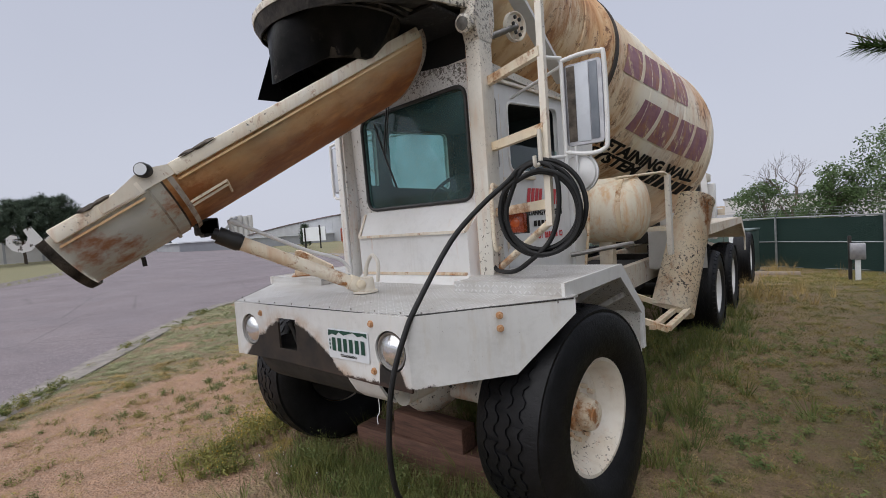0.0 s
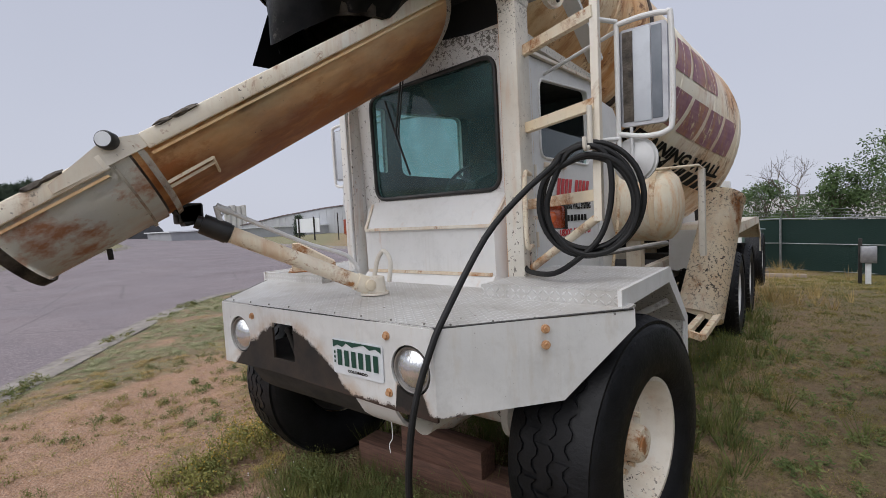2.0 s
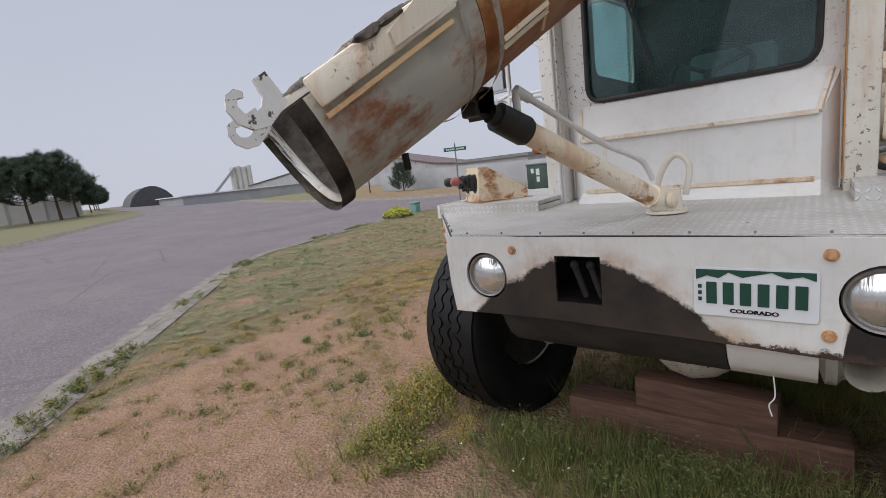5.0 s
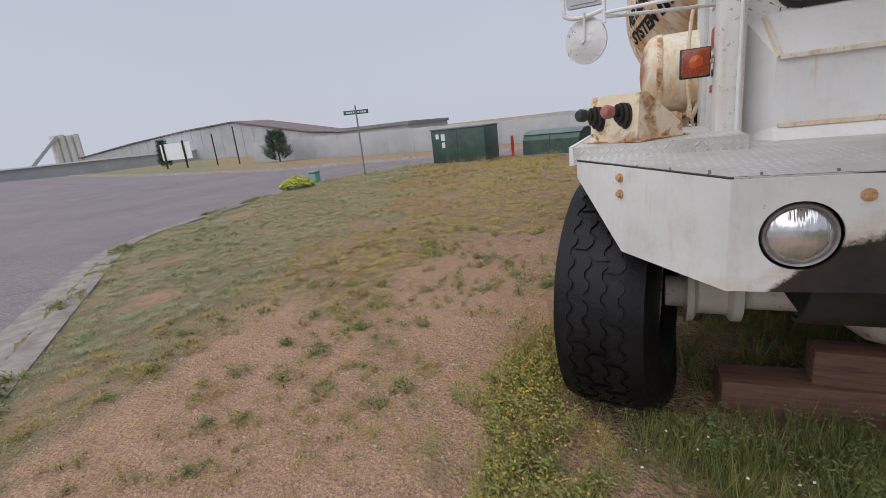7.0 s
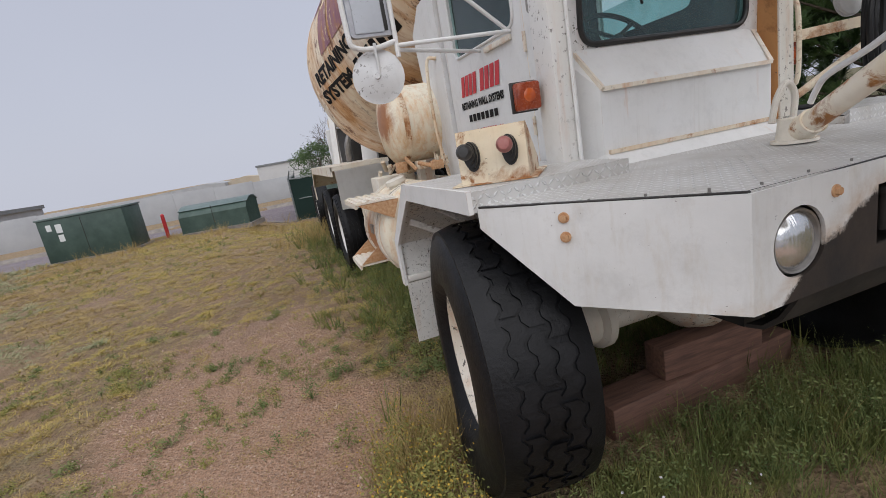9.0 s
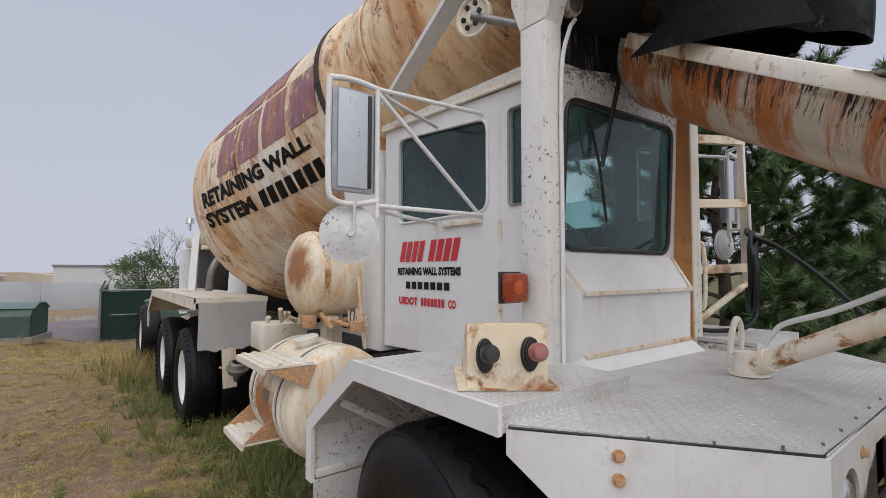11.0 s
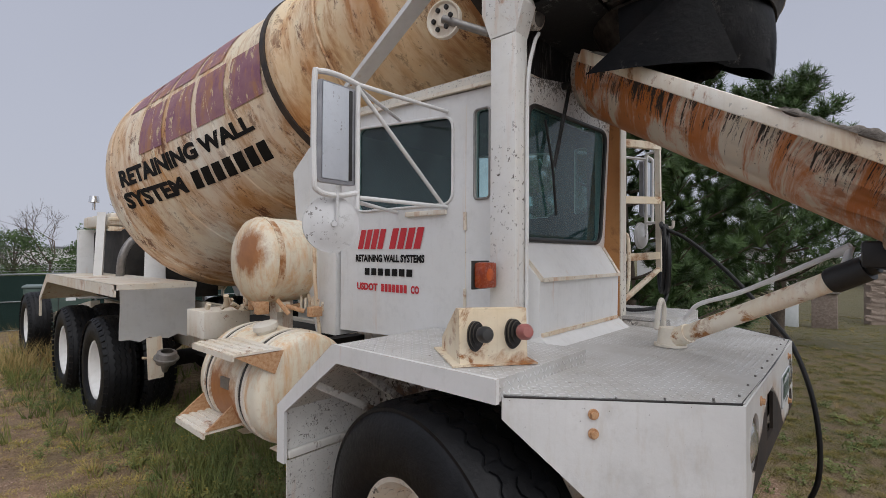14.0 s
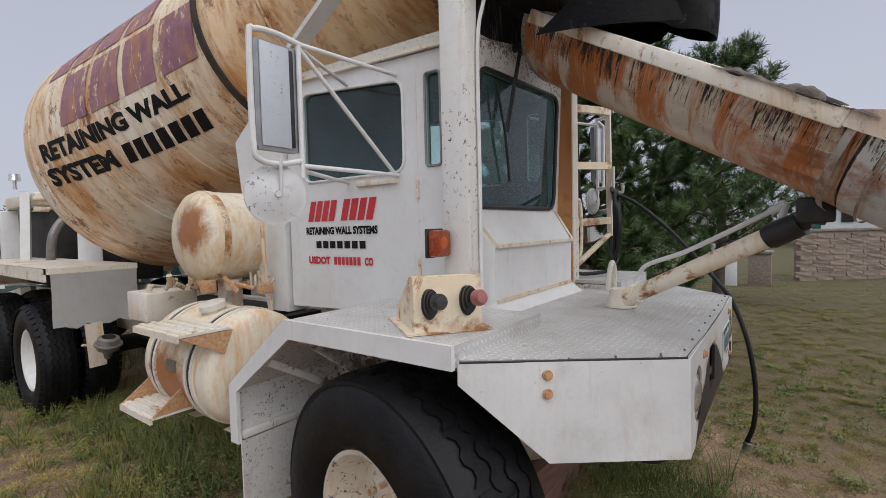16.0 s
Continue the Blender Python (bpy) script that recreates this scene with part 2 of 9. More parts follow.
def diamond(name, base, dirt, worn, deep):
    """Painted tread plate: raised lozenges, turned crosswise from cell to cell, worn flat in places."""
    n = Nodes(name, 0.42)
    g = 1 / 0.027
    a = n.math("MULTIPLY", n.axis("X"), g)
    b = n.math("MULTIPLY", n.math("ADD", n.axis("Y"), n.axis("Z")), g)
    p, q = (n.math("SUBTRACT", n.math("FRACT", v, 0.0), 0.5) for v in (a, b))
    odd = n.math("MODULO", n.math("ABSOLUTE", n.math("ADD", n.math("FLOOR", a, 0.0), n.math("FLOOR", b, 0.0)), 0.0), 2.0)
    sign = n.math("SUBTRACT", n.math("MULTIPLY", odd, 2.0), 1.0)
    sq = n.math("MULTIPLY", q, sign)
    u, v = n.math("ABSOLUTE", n.math("ADD", p, sq), 0.0), n.math("ABSOLUTE", n.math("SUBTRACT", p, sq), 0.0)
    loz = n.step(n.math("ADD", n.math("DIVIDE", u, 0.86), n.math("DIVIDE", v, 0.30)), 1.0, 0.6)
    loz = n.math("MULTIPLY", loz, n.step(n.noise(1.6, 5), worn + 0.06, worn - 0.06))
    c = n.mix(n.step(n.noise(3, 7, 0.65), 0.4, 0.7), base, dirt)
    c = n.mix(n.math("MULTIPLY", n.step(loz, 0.6, 0.0), deep), c, (0.30, 0.275, 0.25))
    c = n.mix(n.math("MULTIPLY", n.step(n.noise(6, 7, 0.7), 0.48, 0.66), 0.4), c, (0.40, 0.37, 0.33))
    c = n.mix(n.math("MULTIPLY", n.step(n.noise(26, 4), 0.66, 0.7), n.step(n.noise(2, 3), 0.45, 0.6)), c, (0.16, 0.12, 0.09))
    n.color(c).rough(n.noise(4, 6), 0.3, 0.65).bump(n.math("ADD", loz, n.math("MULTIPLY", n.noise(2.5, 2), 2.0)), 0.9, 0.004)
    return n.mat


m_deck = diamond("tread_plate", (0.69, 0.69, 0.68), (0.54, 0.53, 0.51), 0.56, 0.45)
m_step = diamond("step_tread_plate", (0.72, 0.72, 0.71), (0.58, 0.57, 0.55), 0.9, 0.42)


def glass(name, tint, film, rough=0.03, haze=0.14):
    """Tinted pane with a thin film of dust; its teal also paints in reflected sky."""
    n = Nodes(name, rough)
    out = n.t.nodes["Material Output"]
    tr, gl, mx, lw, df, mz = (n.t.nodes.new("ShaderNode" + k) for k in ("BsdfTransparent", "BsdfGlossy", "MixShader", "LayerWeight", "BsdfDiffuse", "MixShader"))
    tr.inputs["Color"].default_value = (*tint, 1)
    df.inputs["Color"].default_value = (*film, 1)
    gl.inputs["Roughness"].default_value = rough
    lw.inputs["Blend"].default_value = 0.5
    sheen = n.math("ADD", n.math("MULTIPLY", n.math("POWER", lw.outputs["Facing"], 5.0), 0.94), 0.05)
    n.link(n.math("MULTIPLY", n.step(n.noise(2.5, 5), 0.2, 0.8), haze * 2), mz.inputs[0])
    n.link(tr.outputs[0], mz.inputs[1])
    n.link(df.outputs[0], mz.inputs[2])
    n.link(sheen, mx.inputs[0])
    n.link(mz.outputs[0], mx.inputs[1])
    n.link(gl.outputs[0], mx.inputs[2])
    n.link(mx.outputs[0], out.inputs["Surface"])
    return n.mat


m_glass = glass("tinted_glass", (0.54, 0.80, 0.77), (0.11, 0.225, 0.235), haze=0.33)
m_glass_side = glass("side_glass", (0.56, 0.80, 0.78), (0.09, 0.16, 0.165), haze=0.26)
m_lens = flat("amber_lens", (0.42, 0.07, 0.016), (0.52, 0.11, 0.025), 30, 0.15)
m_lens_faded = flat("faded_red_lens", (0.30, 0.09, 0.08), (0.36, 0.14, 0.12), 40, 0.35)
m_mirror = flat("mirror_glass", (0.62, 0.65, 0.72), (0.70, 0.73, 0.78), 3, 0.04, 1.0)
m_mirror_back = flat("mirror_back_steel", (0.30, 0.30, 0.32), (0.42, 0.42, 0.44), 9, 0.42, 0.85, bump=0.2)
m_convex = painted("spotted_convex_mirror", (0.66, 0.66, 0.66), (0.56, 0.56, 0.56), rust=0.9, speck=0.60, streak=0.8, rough=0.3, edge=0)
_h = Nodes("headlamp_glass", 0.17, 0.85)
_flute = _h.noise(6, 2, 0.5, _h.scaled(14, 1, 2))
_h.color(_h.mix(_h.step(_h.noise(9, 5), 0.4, 0.7), (0.74, 0.75, 0.76), (0.50, 0.50, 0.49))).bump(_flute, 0.22, 0.014)
m_headglass = _h.mat
m_dirtyglass = flat("dirty_lamp_glass", (0.06, 0.055, 0.05), (0.16, 0.15, 0.135), 30, 0.35)
m_plate_white = flat("plate_white", (0.60, 0.63, 0.66), (0.66, 0.68, 0.70), 10, 0.4)
m_plate_green = flat("plate_green", (0.004, 0.045, 0.03), (0.006, 0.06, 0.04), 10, 0.4)
_m = Nodes("maroon_lettering", 0.6)
_c = _m.mix(_m.step(_m.noise(5, 6), 0.35, 0.68), (0.24, 0.10, 0.15), (0.36, 0.19, 0.20))
_c = _m.mix(_m.math("MULTIPLY", _m.step(_m.noise(3.0, 9, 0.75, _m.scaled(2.2, 2.2, 0.8)), 0.49, 0.60), 0.8), _c, (0.42, 0.20, 0.09))
_m.color(_m.mix(_m.step(_m.noise(5, 10, 0.8, _m.scaled(2, 2, 0.8)), 0.57, 0.60), _c, (0.66, 0.52, 0.32)))
m_maroon = _m.mat
m_ink = flat("black_lettering", (0.006, 0.006, 0.006), (0.016, 0.014, 0.013), 5, 0.65, spec=0.2)
m_red = flat("red_lettering", (0.52, 0.02, 0.03), (0.56, 0.03, 0.04), 5, 0.5)
m_wood = Nodes("red_timber", 0.8)
_f = m_wood.noise(4, 7, 0.6, m_wood.scaled(1.2, 14, 14))
m_wood.color(m_wood.mix(m_wood.step(_f, 0.3, 0.7), (0.20, 0.102, 0.070), (0.085, 0.045, 0.034))).bump(_f, 0.5, 0.006)
m_wood = m_wood.mat
# near-black for sheets added in the cab, standing in for its dim inside
m_cabfill = flat("dark_cab_fill", (0.012, 0.016, 0.017), (0.026, 0.032, 0.033), 5, 0.7)
m_seat = flat("cab_upholstery", (0.16, 0.20, 0.20), (0.24, 0.28, 0.28), 4, 0.8)

m_bluegrey = flat("blue_grey_steel", (0.12, 0.14, 0.17), (0.18, 0.20, 0.23), 8, 0.4)
m_rust = painted("rusted_paint", (0.60, 0.30, 0.11), (0.46, 0.19, 0.06), rust=0.58, speck=0.7, streak=0.45)
m_cabfront = painted("spattered_cab_paint", WHITE, (0.68, 0.66, 0.62), rust=0.70, speck=0.60, streak=0.56, splash=(2.46, 2.68))
m_post = painted("post_paint", WHITE, (0.70, 0.66, 0.58), rust=0.64, speck=0.61, streak=0.52)
m_spare = painted("flaking_cream_paint", (0.80, 0.74, 0.62), (0.76, 0.60, 0.38), rust=0.60, speck=0.56, streak=0.50, edge=0)
m_chips = painted("chipped_mirror_back", (0.56, 0.59, 0.64), (0.42, 0.45, 0.50), rust=0.9, speck=0.63, streak=0.9, rough=0.35, edge=0)
m_lamp_body = flat("dark_red_lens", (0.22, 0.035, 0.012), (0.32, 0.06, 0.018), 30, 0.25)
m_hub = painted("rusty_hub_paint", (0.74, 0.68, 0.56), (0.62, 0.46, 0.28), rust=0.52, speck=0.6, streak=0.45)

# ---- mesh helpers ----


def mesh_object(name, bm, material, smooth=None):
    me = bpy.data.meshes.new(name)
    bm.normal_update()
    bm.to_mesh(me)
    bm.free()
    for m in material if isinstance(material, (list, tuple)) else [material]:
        me.materials.append(m)
    if smooth is not None:
        for p in me.polygons:
            p.use_smooth = True
        me.set_sharp_from_angle(angle=radians(smooth))
    return new(name, me)


def outward(bm, origin):
    """Turn every face away from a point."""
    for f in bm.faces:
        f.normal_update()
        if f.normal.dot(f.calc_center_median() - Vector(origin)) < 0:
            f.normal_flip()
    return bm


def part(name, bm, material, parent, label="", smooth=35):
    ob = mesh_object(name, bm, material, smooth)
    ob.parent = parent
    return tagged(ob, label)


def thing(name, label, category, group="", at=(0, 0, 0)):
    ob = new(name)
    ob.empty_display_size = 0.2
    ob.location = at
    return tagged(ob, label, category, group)


def solo(name, bm, material, label, category, group="", kind="", smooth=35):
    return tagged(mesh_object(name, bm, material, smooth), label, category, group, kind)


def box(bm, a, b, bevel=0.0):
    """An axis-aligned box between two corners."""
    r = bmesh.ops.create_cube(bm, size=1)
    c = (Vector(a) + Vector(b)) / 2
    d = [abs(q - p) for p, q in zip(a, b)]
    bmesh.ops.transform(bm, matrix=Matrix.Translation(c) @ Matrix.Diagonal((*d, 1)), verts=r["verts"])
    if bevel:
        edges = list({e for v in r["verts"] for e in v.link_edges})
        bmesh.ops.bevel(bm, geom=edges, offset=bevel, segments=2, affect="EDGES", profile=0.5)
    return bm


def beam(bm, a, b, w, h, up=(0, 0, 1), bevel=0.0):
    """A rectangular bar from a to b."""
    a, b = Vector(a), Vector(b)
    d = b - a
    y = d.normalized()
    x = y.cross(Vector(up))
    x = x.normalized() if x.length > 1e-6 else Vector((1, 0, 0))
    z = x.cross(y)
    m = Matrix((x, y, z)).transposed().to_4x4()
    r = bmesh.ops.create_cube(bm, size=1)
    bmesh.ops.transform(bm, matrix=Matrix.Translation((a + b) / 2) @ m @ Matrix.Diagonal((w, d.length, h, 1)), verts=r["verts"])
    if bevel:
        edges = list({e for v in r["verts"] for e in v.link_edges})
        bmesh.ops.bevel(bm, geom=edges, offset=bevel, segments=2, affect="EDGES", profile=0.5)
    return bm


def rod(bm, a, b, r, r2=None, seg=16, caps=True):
    """A round bar or cone from a to b."""
    a, b = Vector(a), Vector(b)
    d = b - a
    m = d.to_track_quat("Z", "Y").to_matrix().to_4x4()
    k = bmesh.ops.create_cone(bm, cap_ends=caps, segments=seg, radius1=r, radius2=r if r2 is None else r2, depth=d.length)
    bmesh.ops.transform(bm, matrix=Matrix.Translation((a + b) / 2) @ m, verts=k["verts"])
    return bm


def tube(bm, pts, r, seg=10):
    """A round tube swept along points."""
    pts = [Vector(p) for p in pts]
    rings = []
    x = None
    for i, p in enumerate(pts):
        d = (pts[min(i + 1, len(pts) - 1)] - pts[max(i - 1, 0)]).normalized()
        if x is None:
            x = d.orthogonal().normalized()
        x = (x - d * x.dot(d)).normalized()
        y = d.cross(x)
        rr = r[i] if isinstance(r, (list, tuple)) else r
        rings.append([bm.verts.new(p + rr * (x * math.cos(2 * math.pi * k / seg) + y * math.sin(2 * math.pi * k / seg))) for k in range(seg)])
    for q, s in zip(rings, rings[1:]):
        for k in range(seg):
            bm.faces.new((q[k], q[(k + 1) % seg], s[(k + 1) % seg], s[k]))
    bm.faces.new(rings[0][::-1])
    bm.faces.new(rings[-1])
    return bm


def curve_pts(pts, n=8):
    """Catmull-Rom points through pts."""
    p = [Vector(q) for q in pts]
    p = [2 * p[0] - p[1]] + p + [2 * p[-1] - p[-2]]
    out = []
    for i in range(1, len(p) - 2):
        for k in range(n):
            t = k / n
            out.append(0.5 * (2 * p[i] + (p[i + 1] - p[i - 1]) * t + (2 * p[i - 1] - 5 * p[i] + 4 * p[i + 1] - p[i + 2]) * t * t + (3 * p[i] - p[i - 1] - 3 * p[i + 1] + p[i + 2]) * t ** 3))
    out.append(p[-2])
    return out


def lathe(bm, profile, origin, axis, seg=32, arc=(0, 2 * math.pi), ref=None):
    """Turns (along, radius) pairs about an axis."""
    o, d = Vector(origin), Vector(axis).normalized()
    x = Vector(ref) if ref else d.orthogonal()
    x = (x - d * x.dot(d)).normalized()
    y = d.cross(x)
    full = abs(arc[1] - arc[0] - 2 * math.pi) < 1e-6
    n = seg if full else seg + 1
    rings = []
    for s, r in profile:
        if r < 1e-6:
            rings.append([bm.verts.new(o + d * s)])
        else:
            rings.append([bm.verts.new(o + d * s + r * (x * math.cos(arc[0] + (arc[1] - arc[0]) * k / seg) + y * math.sin(arc[0] + (arc[1] - arc[0]) * k / seg))) for k in range(n)])
    for q, s in zip(rings, rings[1:]):
        for k in range(seg):
            k2 = (k + 1) % n
            if len(q) == 1 and len(s) == 1:
                continue
            if len(q) == 1:
                bm.faces.new((q[0], s[k2], s[k]))
            elif len(s) == 1:
                bm.faces.new((q[k], q[k2], s[0]))
            else:
                bm.faces.new((q[k], q[k2], s[k2], s[k]))
    return bm


def sheet(bm, outer, holes, place, thick):
    """A flat sheet with holes. place maps (u, v, w) to a point, w being the depth."""
    edges = []
    for loop in [outer] + list(holes):
        vs = [bm.verts.new(place(u, v, 0)) for u, v in loop]
        edges += [bm.edges.new((a, b)) for a, b in zip(vs, vs[1:] + vs[:1])]
    f = bmesh.ops.triangle_fill(bm, use_beauty=True, use_dissolve=False, edges=edges)
    faces = [g for g in f["geom"] if isinstance(g, bmesh.types.BMFace)]
    ex = bmesh.ops.extrude_face_region(bm, geom=faces)
    shift = Vector(place(0, 0, thick)) - Vector(place(0, 0, 0))
    bmesh.ops.translate(bm, verts=[g for g in ex["geom"] if isinstance(g, bmesh.types.BMVert)], vec=shift)
    bmesh.ops.recalc_face_normals(bm, faces=bm.faces[:])
    return bm


def rounded(u0, v0, u1, v1, r, n=5):
    pts = []
    for cu, cv, a in ((u1 - r, v1 - r, 0), (u0 + r, v1 - r, 90), (u0 + r, v0 + r, 180), (u1 - r, v0 + r, 270)):
        pts += [(cu + r * math.cos(radians(a + 90 * k / n)), cv + r * math.sin(radians(a + 90 * k / n))) for k in range(n + 1)]
    return pts


def round_quad(q, r, n=5):
    """Corners of a quadrilateral, rounded."""
    pts = []
    for i in range(4):
        p, a, b = Vector(q[i]), Vector(q[i - 1]), Vector(q[(i + 1) % 4])
        s, e = p + (a - p).normalized() * r, p + (b - p).normalized() * r
        pts += [tuple((1 - t) ** 2 * s + 2 * t * (1 - t) * p + t * t * e) for t in [k / n for k in range(n + 1)]]
    return pts


def circle(cu, cv, r, n=28, rv=None):
    return [(cu + r * math.cos(2 * math.pi * k / n), cv + (rv or r) * math.sin(2 * math.pi * k / n)) for k in range(n)]


def prism(bm, pts, vec):
    """A polygon of 3D points pushed along vec."""
    vs = [bm.verts.new(p) for p in pts]
    f = bm.faces.new(vs)
    ex = bmesh.ops.extrude_face_region(bm, geom=[f])
    bmesh.ops.translate(bm, verts=[g for g in ex["geom"] if isinstance(g, bmesh.types.BMVert)], vec=vec)
    bmesh.ops.recalc_face_normals(bm, faces=bm.faces[:])
    return bm


def lettering(text, width, height, cuts=0.0):
    """A bmesh of flat letters, fitted to width and height from (0, 0)."""
    cu = bpy.data.curves.new("letters", "FONT")
    cu.body, cu.resolution_u, cu.offset = text, 3, 0.052
    ob = new("letters", cu)
    dg = bpy.context.evaluated_depsgraph_get()
    me = bpy.data.meshes.new_from_object(ob.evaluated_get(dg))
    bpy.data.objects.remove(ob)
    bpy.data.curves.remove(cu)
    bm = bmesh.new()
    bm.from_mesh(me)
    bpy.data.meshes.remove(me)
    xs, ys = [v.co.x for v in bm.verts], [v.co.y for v in bm.verts]
    sx, sy = width / (max(xs) - min(xs)), height / (max(ys) - min(ys))
    x0, y0 = min(xs), min(ys)
    for v in bm.verts:
        v.co = Vector(((v.co.x - x0) * sx, (v.co.y - y0) * sy, 0))
    if cuts:
        for ax, top in ((0, width), (1, height)):
            k = cuts
            while k < top:
                co, no = [0, 0, 0], [0, 0, 0]
                co[ax], no[ax] = k, 1
                bmesh.ops.bisect_plane(bm, geom=bm.verts[:] + bm.edges[:] + bm.faces[:], plane_co=co, plane_no=no)
                k += cuts
    return bm


def blocks(bm, u, v, w, h, n, gap=0.25, slant=0.0, cut=1):
    """n plain upright bars in a row, where writing is not repeated."""
    step = w / (n - gap)
    for i in range(n):
        a = u + i * step
        b = a + step * (1 - gap)
        for k in range(cut):
            va, vb = v + h * k / cut, v + h * (k + 1) / cut
            sa, sb = slant * (va - v), slant * (vb - v)
            bm.faces.new([bm.verts.new(p) for p in ((a + sa, va, 0), (b + sa, va, 0), (b + sb, vb, 0), (a + sb, vb, 0))])
    return bm


def mapped(bm, place):
    for v in bm.verts:
        v.co = Vector(place(v.co.x, v.co.y))
    return bm

# ---- the mixer truck ----
truck = thing("mixer_truck", "old rust-stained white concrete mixer truck parked on the verge", "truck")

# drum: turned about an axis that rises towards the cab
BAND = Vector((0.03, 2.956, 3.178))
AX = Vector((0, math.cos(0.27), -math.sin(0.27)))
DU = Vector((1, 0, 0))
DV = AX.cross(DU)


def drum_radius(s):
    pts = [(-2.0, 0.50), (0.0, 0.77), (2.41, 1.217), (3.0, 0.90)]
    for (a, p), (b, q) in zip(pts, pts[1:]):
        if s <= b:
            return p + (q - p) * (s - a) / (b - a)
    return 0.9


rear = [(0.06, 0.775)] + [(s, drum_radius(s)) for s in (0.4, 0.8, 1.2, 1.6, 2.0)] + [(2.3, 1.195), (2.41, 1.212), (2.52, 1.19), (2.75, 1.07), (2.92, 0.95), (3.0, 0.88), (3.04, 0.75), (3.06, 0.0)]
drum = part("drum", lathe(bmesh.new(), rear, BAND, AX, 72), m_drum, truck, "cream and white mixing drum with rust runs", 40)
front = [(-2.0, 0.50), (-1.5, 0.565), (-1.02, 0.625), (-1.0, 0.635), (-0.96, 0.635), (-0.94, 0.63), (-0.5, 0.69), (-0.14, 0.735), (-0.1, 0.775), (-0.04, 0.785), (0.0, 0.785)]
part("drum_cone", lathe(bmesh.new(), front, BAND, AX, 72), m_drum_front, truck, "tapered drum mouth stained orange with rust", 40)
part("band", lathe(bmesh.new(), [(0.0, 0.77), (0.0, 0.80), (0.05, 0.805), (0.06, 0.77)], BAND, AX, 72), m_band, drum, "black drum band")
part("roller_track", lathe(bmesh.new(), [(-1.62, 0.55), (-1.62, 0.60), (-1.54, 0.61), (-1.54, 0.56)], BAND, AX, 72), m_band, drum, "black rusty track ring")


def on_drum(s0, s1, a0, a1, side, lift=0.005):
    """Places flat letters, 1 wide and 1 tall, on the drum between two stations; the base line turns from a0 to a1."""
    def place(u, v):
        s = s0 + (s1 - s0) * u
        a = a0[0] + (a1[0] - a0[0]) * u
        a += v * ((a0[1] - a0[0]) * (1 - u) + (a1[1] - a1[0]) * u)
        r = drum_radius(s) + lift
        return BAND + AX * s + r * (DU * side * math.cos(a) + DW * math.sin(a))
    return place


DW = DU.cross(AX)
DW = DW if DW.z > 0 else -DW


def rows_on_drum(side, rows):
    for kind, mat, s0, s1, a0, a1 in rows:
        if kind.isdigit():
            bm = blocks(bmesh.new(), 0, 0, 1, 1, int(kind), 0.16 if mat is m_maroon else 0.25, 0.05, 6)
        else:
            bm = lettering(kind, 1, 1, 0.1)
        if mat is m_ink:
            for v in bm.verts:
                v.co.y = v.co.y * 1.32 - 0.16
        part("lettering", mapped(bm, on_drum(s0, s1, a0, a1, side)), mat, drum, "faded maroon lettering" if mat is m_maroon else "black lettering", None)


rows_on_drum(-1, (("4", m_maroon, 2.1, 0.55, (0.44, 0.84), (0.30, 0.74)), ("4", m_maroon, 1.79, 0.13, (-0.065, 0.34), (-0.29, 0.21)),
                  ("RETAINING WALL", m_ink, 2.17, 0.36, (-0.204, -0.094), (-0.486, -0.369)), ("SYSTEM", m_ink, 2.2, 1.36, (-0.381, -0.277), (-0.56, -0.445)),
                  ("7", m_ink, 1.27, 0.39, (-0.58, -0.465), (-0.774, -0.633))))
rows_on_drum(1, (("4", m_maroon, 0.2, 1.62, (-0.186, 0.199), (0.06, 0.45)), ("4", m_maroon, 0.6, 2.13, (-0.655, -0.272), (-0.374, -0.03)),
                 ("RETAINING WALL", m_ink, 0.42, 2.2, (-0.985, -0.87), (-0.564, -0.47)), ("SYSTEM", m_ink, 0.45, 1.25, (-1.14, -1.03), (-0.93, -0.82)),
                 ("7", m_ink, 1.33, 2.28, (-0.92, -0.81), (-0.713, -0.615))))
for s in (0.75, 1.55, 2.3, -0.5):
    part("weld_seam", lathe(bmesh.new(), [(s - 0.012, drum_radius(s) - 0.002), (s, drum_radius(s) + 0.006), (s + 0.012, drum_radius(s) - 0.002)], BAND, AX, 72), m_drum if s > 0 else m_drum_front, drum)

# front bumper box, angled at both corners
ZT, ZB = 1.268, 0.94
FL, FR, RL, RR = (-0.735, 0.0), (0.765, 0.0), (-1.222, 0.575), (1.30, 0.58)


